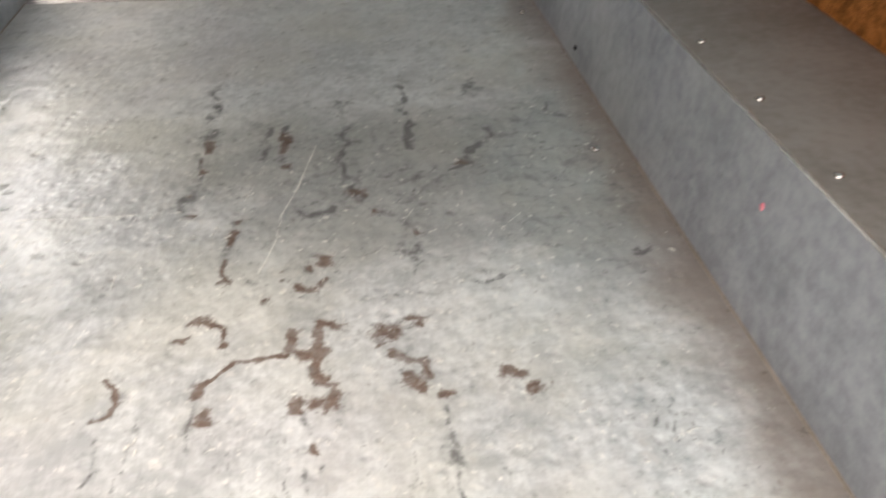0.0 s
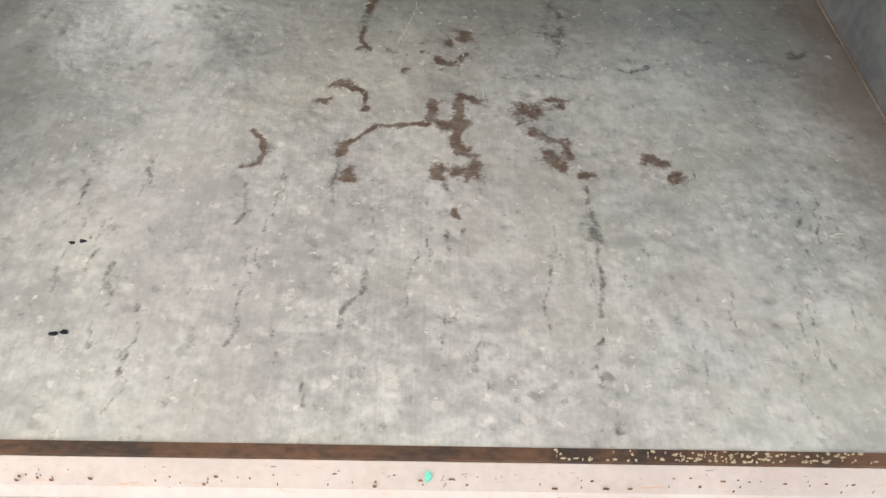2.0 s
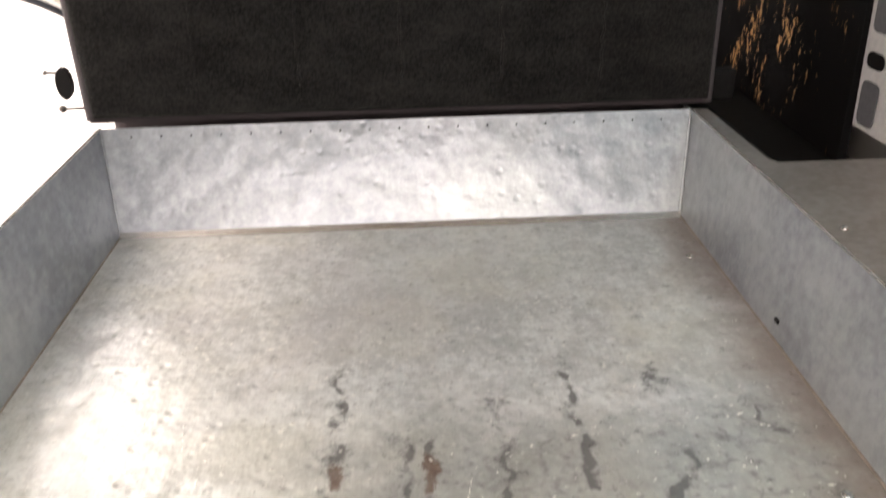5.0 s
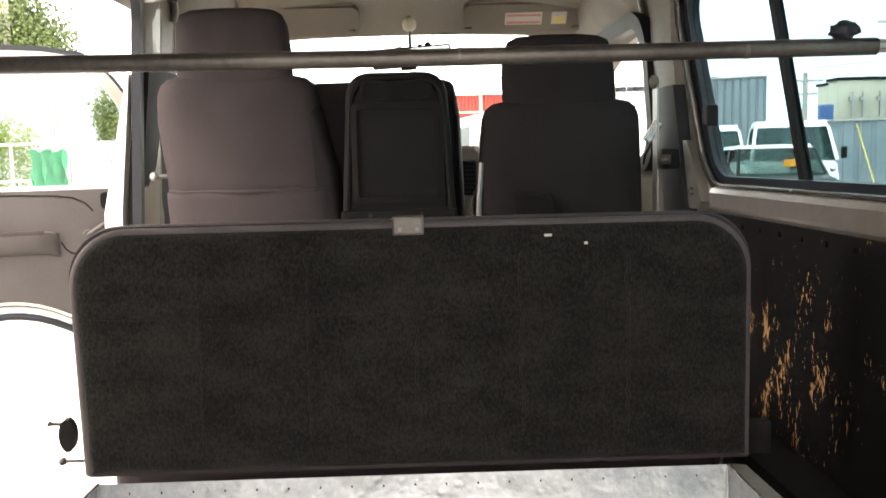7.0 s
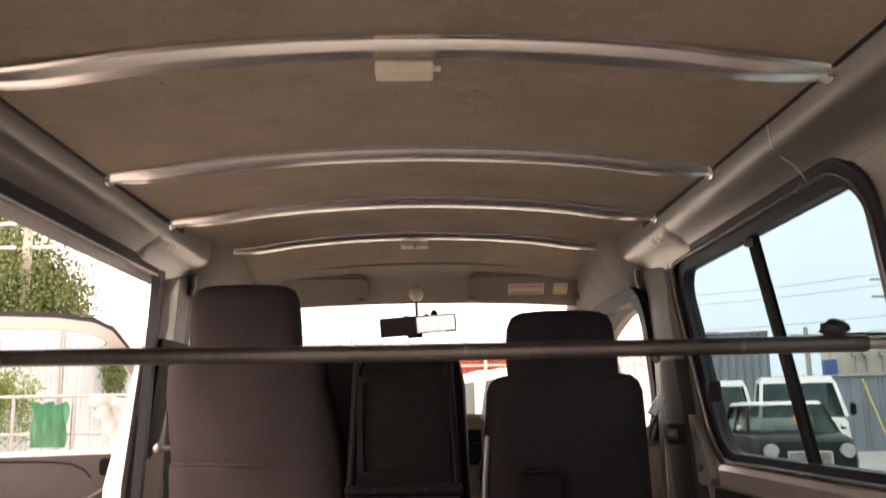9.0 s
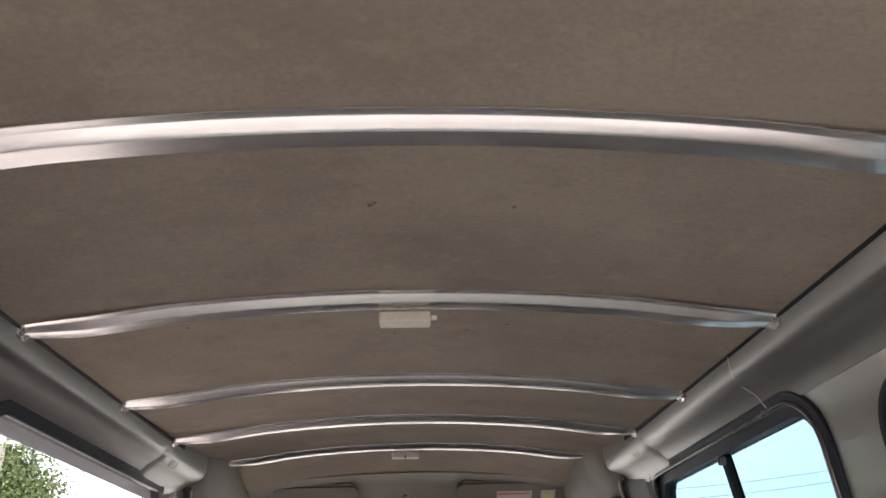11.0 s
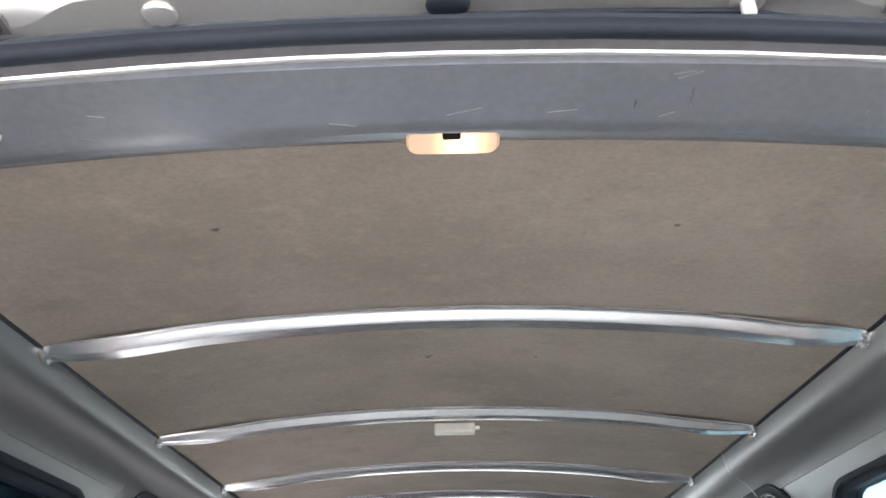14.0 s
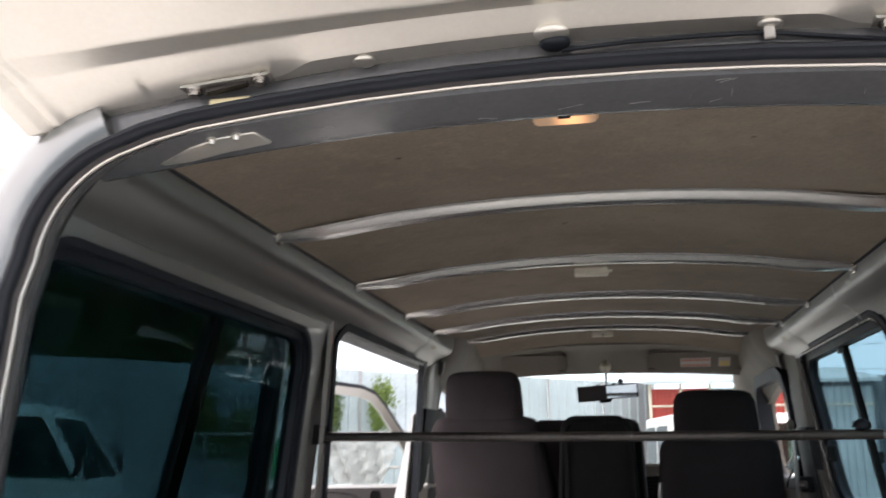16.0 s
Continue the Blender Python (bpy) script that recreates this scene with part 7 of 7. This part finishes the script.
def fence(name, label, a, b, height, material, n, gap=(), cap=True):
    """Sheet-metal fence from a to b: ribbed sheets, posts and a top rail."""
    e = thing(name, label, "fence")
    a, b = Vector((*a, GROUND)), Vector((*b, GROUND))
    d = (b - a) / n
    side = Vector((-d.y, d.x, 0)).normalized()
    for k in range(n):
        if k in gap:
            continue
        p = a + d * k
        bm = bmesh.new()
        ribs = 6
        line = []
        for r in range(ribs):
            for f, o in ((0.0, 0.0), (0.62, 0.0), (0.70, 0.04), (0.92, 0.04)):
                line.append(p + d * ((r + f) / ribs * 0.985) + side * o)
        line.append(p + d * 0.985)
        back = [q + side * 0.006 for q in reversed(line)]
        up = Vector((0, 0, height * (1 + 0.006 * ((k * 7) % 3 - 1))))
        loft(bm, [[q for q in line + back], [q + up for q in line + back]])
        part("sheet_panel", bm, material, e)
        bm = bmesh.new()
        cyl(bm, p + side * 0.07, p + side * 0.07 + up, 0.03, 8)
        part("post", bm, PIPE, e)
    if cap:
        bm = bmesh.new()
        tube(bm, [a + Vector((0, 0, height - 0.04)) - side * 0.03, b + Vector((0, 0, height - 0.04)) - side * 0.03], 0.03, 6)
        part("top_rail", bm, PIPE, e)
    return e


fence("yard_fence", "pale blue ribbed sheet-metal yard fence", (1.0, 27.0), (-20.0, 10.2), 3.35, FENCEPALE, 14)
fence("yard_fence", "blue-grey ribbed sheet-metal fence", (5.0, 27.0), (9.8, 24.9), 3.4, FENCEBLUE, 4)
fence("yard_fence", "low blue-grey sheet-metal fence along the yard", (9.8, 24.9), (30.0, 22.0), 2.1, FENCEBLUE, 8)
fence("yard_fence", "blue-grey fence at the side of the yard", (-20.0, 10.2), (-24.0, -14.0), 3.0, FENCEPALE, 9)


# Unseen fence, added to cut low sky light on bench and seats.
fence("yard_fence", "unseen blue-grey sheet-metal fence added behind the van to dim its inside", (-20.0, -7.5), (18.0, -7.5), 2.4, FENCEPALE, 12)


def red_shed():
    e = thing("shed", "red sheet-metal shed with pale door posts", "shed")
    for k, (x0, x1, m) in enumerate(((0.9, 1.7, REDSHEET), (1.76, 2.5, REDSHEET), (2.56, 3.2, FENCEPALE), (3.26, 4.5, REDSHEET), (4.56, 5.2, REDSHEET), (5.26, 6.8, FENCEPALE))):
        bm = bmesh.new()
        n = 8
        line = []
        for r in range(n):
            for f, o in ((0, 0), (0.6, 0), (0.7, 0.04), (0.9, 0.04)):
                line.append((x0 + (x1 - x0) * (r + f) / n, 25.2 + o))
        line.append((x1, 25.2))
        poly = line + [(x1, 25.3), (x0, 25.3)]
        prism(bm, poly, "z", GROUND, GROUND + 3.05)
        part("sheet_panel", bm, m, e)
    for x in (0.87, 1.73, 2.53, 3.23, 4.53):
        bm = bmesh.new()
        box(bm, x - 0.04, x + 0.04, 25.08, 25.2, GROUND, GROUND + 3.2)
        part("post", bm, CREAMWALL, e)
    bm = bmesh.new()
    prism(bm, [(24.9, GROUND + 3.15), (24.9, GROUND + 3.25), (29, GROUND + 3.9), (29, GROUND + 3.8)], "x", 0.7, 7.0)
    part("roof", bm, FENCEPALE, e)
    bm = bmesh.new()
    tube(bm, [(0.9, 25.1, GROUND + 2.55), (6.8, 25.1, GROUND + 2.55)], 0.03, 6)
    part("rail", bm, CREAMWALL, e)
    return e


red_shed()


def wheel(e, c, r=0.27, w=0.16, axis="x"):
    bm = bmesh.new()
    d = Vector((w / 2, 0, 0)) if axis == "x" else Vector((0, w / 2, 0))
    cyl(bm, Vector(c) - d, Vector(c) + d, r, 24)
    t = part("wheel", bm, TYRE, e)
    bm = bmesh.new()
    cyl(bm, Vector(c) - d * 1.03, Vector(c) + d * 1.03, r * 0.58, 16)
    part("rim", bm, CHROME, t)


def body_rings(bm, rows):
    loft(bm, [[(-w, y, z0), (w, y, z0), (w * 1.02, y, z0 + (z1 - z0) * 0.5), (w * 0.97, y, z1 - 0.05), (w * 0.88, y, z1), (-w * 0.88, y, z1), (-w * 0.97, y, z1 - 0.05), (-w * 1.02, y, z0 + (z1 - z0) * 0.5)] for y, w, z0, z1 in rows])


def small_car(at, turn):
    """A small two-box saloon of an old type; its nose looks along -y before it is turned."""
    e = thing("small_car", "dark green vintage small car with a white roof", "car")
    bm = bmesh.new()
    body_rings(bm, ((-1.50, 0.50, 0.34, 0.62), (-1.47, 0.60, 0.28, 0.78), (-1.35, 0.66, 0.24, 0.84), (-0.72, 0.69, 0.22, 0.90), (1.25, 0.69, 0.22, 0.88), (1.48, 0.64, 0.28, 0.84), (1.53, 0.58, 0.36, 0.74)))
    part("body", bm, DARKGREEN, e, smooth=40)
    bm = bmesh.new()
    loft(bm, [[(-0.56, -0.28, 1.29), (0.56, -0.28, 1.29), (0.56, 1.05, 1.28), (-0.56, 1.05, 1.28)], [(-0.52, -0.22, 1.345), (0.52, -0.22, 1.345), (0.52, 1.0, 1.335), (-0.52, 1.0, 1.335)]])
    part("roof", bm, WHITE, e)
    for s in (1, -1):
        for y0, y1, b0, b1 in ((-0.74, -0.66, -0.30, -0.25), (0.26, 0.33, 0.26, 0.32), (1.22, 1.32, 0.98, 1.06)):
            bm = bmesh.new()
            loft(bm, [[(s * 0.66, y0, 0.88), (s * 0.61, y0, 0.88), (s * 0.61, y1, 0.88), (s * 0.66, y1, 0.88)], [(s * 0.56, b0, 1.295), (s * 0.52, b0, 1.295), (s * 0.52, b1, 1.295), (s * 0.56, b1, 1.295)]])
            part("roof_post", bm, DARKGREEN, e)
        for a, b, c, d in (((-0.66, 0.26), (-0.25, 0.26), 0, 0), ((0.33, 1.22), (0.32, 0.98), 0, 0)):
            bm = bmesh.new()
            loft(bm, [[(s * 0.655, a[0], 0.885), (s * 0.655, a[1], 0.885), (s * 0.555, b[1], 1.29), (s * 0.555, b[0], 1.29)], [(s * 0.648, a[0], 0.885), (s * 0.648, a[1], 0.885), (s * 0.548, b[1], 1.29), (s * 0.548, b[0], 1.29)]])
            part("side_window", bm, CARGLASS, e)
        bm = bmesh.new()
        cyl(bm, (s * 0.50, -1.50, 0.66), (s * 0.50, -1.38, 0.67), 0.105, 20)
        h = part("headlight", bm, CHROME, e)
        bm = bmesh.new()
        cyl(bm, (s * 0.50, -1.515, 0.66), (s * 0.50, -1.495, 0.66), 0.09, 20)
        part("lens", bm, CHROME, h)
        bm = bmesh.new()
        bmesh.ops.create_icosphere(bm, subdivisions=2, radius=0.045, matrix=Matrix.Translation((s * 0.74, -0.62, 0.96)))
        part("door_mirror", bm, CHROME, e)
        wheel(e, (s * 0.62, -1.02, 0.26), 0.26, 0.15)
        wheel(e, (s * 0.62, 1.02, 0.26), 0.26, 0.15)
    bm = bmesh.new()
    loft(bm, [[(-0.62, -0.74, 0.885), (0.62, -0.74, 0.885), (0.52, -0.30, 1.29), (-0.52, -0.30, 1.29)], [(-0.62, -0.73, 0.885), (0.62, -0.73, 0.885), (0.52, -0.29, 1.29), (-0.52, -0.29, 1.29)]])
    part("windscreen", bm, CARGLASS, e)
    bm = bmesh.new()
    box(bm, 0.05, 0.30, -0.60, -0.58, 1.0, 1.12)
    part("price_card", bm, AMBER, e, "orange card behind the windscreen")
    bm = bmesh.new()
    box(bm, -0.30, 0.30, -1.525, -1.49, 0.46, 0.66, 0.01)
    g = part("grille", bm, CHROME, e)
    for k in range(6):
        bm = bmesh.new()
        box(bm, -0.27, 0.27, -1.532, -1.524, 0.48 + 0.028 * k, 0.493 + 0.028 * k)
        part("grille_bar", bm, BLACK, g)
    for y in (-1.60, 1.58):
        bm = bmesh.new()
        box(bm, -0.66, 0.66, y - 0.03, y + 0.03, 0.36, 0.44, 0.015)
        part("bumper", bm, CHROME, e)
    e.matrix_basis = Matrix.Translation((*at, GROUND)) @ Matrix.Rotation(radians(turn), 4, "Z")
    return e


def light_truck(at, turn, label, boxed=False):
    """A cab-over light truck, nose along -y before it is turned."""
    e = thing("light_truck", label, "truck", group="parked trucks")
    bm = bmesh.new()
    body_rings(bm, ((-1.66, 0.66, 0.42, 0.98), (-1.62, 0.71, 0.32, 1.06), (-1.30, 0.73, 0.30, 1.10), (-0.22, 0.73, 0.30, 1.12)))
    part("cab_lower", bm, WHITE, e, smooth=40)
    bm = bmesh.new()
    loft(bm, [[(-0.62, -1.18, 1.66), (0.62, -1.18, 1.66), (0.62, -0.24, 1.68), (-0.62, -0.24, 1.68)], [(-0.57, -1.08, 1.78), (0.57, -1.08, 1.78), (0.57, -0.28, 1.79), (-0.57, -0.28, 1.79)]])
    part("cab_roof", bm, WHITE, e)
    bm = bmesh.new()
    loft(bm, [[(-0.66, -1.56, 1.07), (0.66, -1.56, 1.07), (0.58, -1.19, 1.66), (-0.58, -1.19, 1.66)], [(-0.66, -1.55, 1.07), (0.66, -1.55, 1.07), (0.58, -1.18, 1.66), (-0.58, -1.18, 1.66)]])
    part("windscreen", bm, CARGLASS, e)
    for s in (1, -1):
        for a0, a1, b0, b1 in ((-1.60, -1.52, -1.22, -1.14), (-0.32, -0.22, -0.34, -0.24)):
            bm = bmesh.new()
            loft(bm, [[(s * 0.72, a0, 1.08), (s * 0.66, a0, 1.08), (s * 0.66, a1, 1.08), (s * 0.72, a1, 1.08)], [(s * 0.625, b0, 1.67), (s * 0.57, b0, 1.67), (s * 0.57, b1, 1.67), (s * 0.625, b1, 1.67)]])
            part("cab_post", bm, WHITE, e)
        bm = bmesh.new()
        loft(bm, [[(s * 0.705, -1.52, 1.09), (s * 0.705, -0.32, 1.09), (s * 0.61, -0.34, 1.66), (s * 0.61, -1.14, 1.66)], [(s * 0.698, -1.52, 1.09), (s * 0.698, -0.32, 1.09), (s * 0.603, -0.34, 1.66), (s * 0.603, -1.14, 1.66)]])
        part("side_window", bm, CARGLASS, e)
        bm = bmesh.new()
        cyl(bm, (s * 0.52, -1.70, 0.72), (s * 0.52, -1.60, 0.72), 0.10, 18)
        part("headlight", bm, CHROME, e)
        bm = bmesh.new()
        box(bm, s * 0.80 - 0.05, s * 0.80 + 0.05, -1.58, -1.54, 1.10, 1.30, 0.02)
        part("door_mirror", bm, BLACK, e)
        wheel(e, (s * 0.62, -1.10, 0.27), 0.27, 0.15)
        wheel(e, (s * 0.62, 0.85, 0.27), 0.27, 0.15)
    bm = bmesh.new()
    cyl(bm, (-0.55, -1.57, 1.10), (0.05, -1.55, 1.12), 0.008, 6)
    part("wiper", bm, BLACK, e)
    bm = bmesh.new()
    box(bm, -0.72, 0.72, -1.70, -1.62, 0.34, 0.50, 0.02)
    part("bumper", bm, BLACK, e)
    bm = bmesh.new()
    if boxed:
        box(bm, -0.72, 0.72, -0.20, 1.62, 0.45, 1.80, 0.06)
    else:
        box(bm, -0.70, 0.70, -0.16, 1.66, 0.55, 0.92, 0.02)
    part("load_bed", bm, WHITE, e)
    if boxed:
        for s in (1, -1):
            for y0, y1 in ((-0.12, 0.68), (0.76, 1.54)):
                bm = bmesh.new()
                o = rounded(y0, y1, 1.12, 1.66, 0.06, 3)
                loft(bm, [[(s * 0.718, y, z) for y, z in o], [(s * 0.7225, y, z) for y, z in o]])
                part("side_window", bm, DARKWINDOW, e)
    e.matrix_basis = Matrix.Translation((*at, GROUND)) @ Matrix.Rotation(radians(turn), 4, "Z")
    return e


small_car((5.5, 14.0), -9)
light_truck((6.9, 16.9), -16, "white cab-over light truck parked by the fence")
light_truck((5.95, 18.6), -16, "white cab-over light truck beside another truck")
light_truck((1.35, 12.0), 8, "white boxy van parked ahead of the windscreen", True)
light_truck((-6.7, 7.3), 108, "white light van parked beside the fence", True)


def container():
    e = thing("cargo_box", "cream box body with dark top edge behind the fence", "cargo box")
    bm = bmesh.new()
    box(bm, 12.1, 20.5, 25.5, 26.1, GROUND + 0.9, GROUND + 3.25, 0.03)
    part("box_wall", bm, CREAMWALL, e)
    bm = bmesh.new()
    box(bm, 12.05, 20.6, 25.45, 26.15, GROUND + 3.25, GROUND + 3.33)
    part("top_edge", bm, BLACK, e)
    for x in (12.5, 12.8, 13.3, 13.7):
        bm = bmesh.new()
        cyl(bm, (x, 25.4, GROUND + 2.2), (x, 25.4, GROUND + 2.9), 0.035, 8)
        box(bm, x - 0.1, x + 0.1, 25.36, 25.46, GROUND + 2.65, GROUND + 2.75)
        part("pipe_bracket", bm, PIPE, e)
    bm = bmesh.new()
    box(bm, 12.2, 20.4, 25.6, 26.0, GROUND, GROUND + 0.9)
    part("base", bm, BLACK, e)
    return e


container()
e = thing("skip_box", "blue steel box behind the fence", "steel box")
bm = bmesh.new()
box(bm, 11.5, 11.85, 25.2, 25.45, GROUND, GROUND + 2.55, 0.03)
part("box_wall", bm, SKYBLUE, e)
e = thing("house", "cream house wall with dark eaves in the distance", "house")
bm = bmesh.new()
box(bm, 15.75, 17.6, 34.0, 34.7, GROUND, GROUND + 3.75)
part("wall", bm, CREAMWALL, e)
bm = bmesh.new()
box(bm, 15.7, 17.7, 33.95, 34.8, GROUND + 3.75, GROUND + 3.85)
part("roof", bm, BLACK, e)


def utility_pole(x, y, h):
    e = thing("utility_pole", "grey concrete utility pole with cross arms", "utility pole", group="utility poles")
    bm = bmesh.new()
    cyl(bm, (0, 0, GROUND), (0, 0, GROUND + h), 0.15, 12, 0.10)
    part("pole", bm, CONCPOLE, e)
    for k in range(2):
        bm = bmesh.new()
        box(bm, -0.8, 0.8, -0.04, 0.04, GROUND + h - 0.4 - 0.6 * k, GROUND + h - 0.32 - 0.6 * k)
        part("cross_arm", bm, PIPE, e)
    e.location = (x, y, 0)
    return e


utility_pole(16.4, 30.0, 5.9)
utility_pole(17.6, 40.0, 4.8)
utility_pole(-9.7, 21.5, 6.4)
for k, (z0, z1) in enumerate(((6.6, 5.7), (7.0, 6.1), (5.5, 4.9), (5.0, 4.5))):
    bm = bmesh.new()
    a, b = Vector((0.0, 44.0, z1 + 2.2)), Vector((16.4, 30.0, GROUND + z0 - 1.2))
    c = Vector((44.0, 12.0, z0 + 0.8))
    pts = [a.lerp(b, t) - Vector((0, 0, 1.0 * math.sin(math.pi * t))) for t in [q / 16 for q in range(17)]] + [b.lerp(c, t) - Vector((0, 0, 0.8 * math.sin(math.pi * t))) for t in [q / 12 for q in range(1, 13)]]
    tube(bm, pts, 0.007, 5)
    tagged(obj("power_cable", bm, BLACK), "thin black overhead cable", "cable", "overhead cables")


def leaf_cloud(center, radii, count, size, seed):
    """Many small bent leaves scattered in clumps."""
    rng = np.random.RandomState(seed)
    k = max(6, count // 60)
    cl = rng.normal(size=(k, 3))
    cl /= np.linalg.norm(cl, axis=1)[:, None]
    cl *= rng.uniform(0.35, 1.0, (k, 1))
    pick = rng.randint(0, k, count)
    p = cl[pick] + rng.normal(scale=0.17, size=(count, 3))
    p = p * np.array(radii) + np.array(center)
    d1 = rng.normal(size=(count, 3))
    d1 /= np.linalg.norm(d1, axis=1)[:, None]
    d2 = np.cross(d1, rng.normal(size=(count, 3)))
    d2 /= np.linalg.norm(d2, axis=1)[:, None]
    s = size * rng.uniform(0.6, 1.3, (count, 1))
    v = np.stack([p - d1 * s, p + d2 * s * 0.45, p + d1 * s, p - d2 * s * 0.45], 1).reshape(-1, 3)
    f = np.arange(count * 4).reshape(-1, 4)
    return v.tolist(), f.tolist()


def tree(x, y, h, r, material, seed, count=16000):
    e = thing("tree", "leafy green tree behind the yard fence", "tree", group="trees")
    random.seed(seed)
    bm = bmesh.new()
    top = h * 0.55
    cyl(bm, (x, y, GROUND), (x, y, GROUND + top), 0.16, 10, 0.07)
    for k in range(7):
        a = k * 2.4
        z = GROUND + top * random.uniform(0.6, 1.0)
        tube(bm, [(x, y, z), (x + 0.4 * r * math.cos(a), y + 0.4 * r * math.sin(a), z + 0.2 * h), (x + 0.75 * r * math.cos(a), y + 0.75 * r * math.sin(a), z + 0.3 * h)], 0.04, 6)
    part("trunk", bm, BARK, e)
    v, f = leaf_cloud((x, y, GROUND + h * 0.66), (r, r, h * 0.36), count, 0.085 if h > 7 else 0.055, seed)
    me = bpy.data.meshes.new("crown")
    me.from_pydata(v, [], f)
    me.materials.append(material)
    c = new("crown", me)
    c.parent = e
    return e


tree(-10.3, 22.5, 5.6, 1.8, LEAF, 3, 80000)
tree(-14.5, 22.0, 5.0, 2.0, LEAF, 4, 50000)
tree(-12.0, 25.5, 4.9, 1.4, LEAFLIGHT, 8, 24000)
for x, y, h, r, sd in ((-14.0, 25.0, 8.6, 2.7, 31), (-17.2, 23.0, 9.2, 3.0, 32), (-20.5, 20.5, 9.0, 3.0, 33), (-23.5, 16.5, 8.8, 3.2, 34)):
    tree(x, y, h, r, LEAF, sd, 50000)


def shrub(x, y, z, r, h, seed, material):
    v, f = leaf_cloud((x, y, GROUND + z + h / 2), (r, r * 0.6, h / 2), 3000, 0.04, seed)
    me = bpy.data.meshes.new("climbing_plant")
    me.from_pydata(v, [], f)
    me.materials.append(material)
    return tagged(new("climbing_plant", me), "pale green climbing plant on the fence", "plant", "climbing plants")


shrub(-5.9, 20.9, 1.7, 0.35, 1.5, 21, LEAFLIGHT)
shrub(-6.9, 20.0, 1.2, 0.30, 2.0, 22, LEAF)
shrub(-8.5, 18.6, 0.8, 0.6, 1.6, 23, LEAFLIGHT)
shrub(-9.3, 18.0, 1.2, 0.5, 1.7, 24, LEAFLIGHT)
shrub(2.85, 24.9, 1.9, 0.35, 0.9, 25, LEAFLIGHT)


def net_panel():
    e = thing("netting", "green netting hung on a yard railing", "netting")
    bm = bmesh.new()
    nx, nz = 18, 10
    vs = [[bm.verts.new((-6.2 + 0.6 * i / nx + 0.02 * math.sin(j * 1.1 + i), 14.45 + 0.05 * math.sin(i * 1.3 + 0.2 * j) + 0.02 * math.sin(i * 3.1), GROUND + 0.85 + (0.68 + 0.03 * math.sin(i * 0.9)) * j / nz)) for j in range(nz + 1)] for i in range(nx + 1)]
    for i in range(nx):
        for j in range(nz):
            bm.faces.new((vs[i][j], vs[i + 1][j], vs[i + 1][j + 1], vs[i][j + 1]))
    bmesh.ops.solidify(bm, geom=bm.faces[:], thickness=0.008)
    part("net_sheet", bm, TARPGREEN, e, smooth=60)
    return e


net_panel()


def railing():
    e = thing("railing", "grey tube railing across the yard", "railing")
    for k in range(7):
        bm = bmesh.new()
        x = -9.4 + 0.95 * k
        cyl(bm, (x, 14.6, GROUND), (x, 14.6, GROUND + 1.68), 0.03, 8)
        part("post", bm, PIPE, e)
    for z in (0.5, 1.05, 1.64):
        bm = bmesh.new()
        tube(bm, [(-9.5, 14.6, GROUND + z), (-3.4, 14.6, GROUND + z)], 0.025, 6)
        part("rail", bm, PIPE, e)
    return e


railing()


def white_sheet():
    bm = bmesh.new()
    nx, nz = 26, 14
    def at(i, j):
        f, h = i / nx, j / nz
        wide = 0.62 + 0.38 * h ** 0.7
        return (-4.35 + 1.42 * (f - 0.5) * wide + 0.02 * math.sin(j * 1.9), 13.9 + 0.10 * math.sin(i * 0.9 + j * 0.35) + 0.05 * math.sin(j * 1.4 - i * 0.8) + 0.03 * math.sin(i * 2.3 + j), GROUND + 0.80 + (0.80 + 0.04 * math.cos(f * 6.3)) * h)
    vs = [[bm.verts.new(at(i, j)) for j in range(nz + 1)] for i in range(nx + 1)]
    for i in range(nx):
        for j in range(nz):
            bm.faces.new((vs[i][j], vs[i + 1][j], vs[i + 1][j + 1], vs[i][j + 1]))
    bmesh.ops.solidify(bm, geom=bm.faces[:], thickness=0.01)
    return bm


tagged(obj("plastic_sheet", white_sheet(), TARPWHITE, 60), "crumpled white plastic sheet hung over the railing", "plastic sheet")
bm = bmesh.new()
cyl(bm, (11.0, 22.2, GROUND + 1.9), (11.35, 21.7, GROUND + 0.02), 0.02, 8)
tagged(obj("leaning_pole", bm, YELLOWINK), "yellow pole leaning on the low fence", "pole")
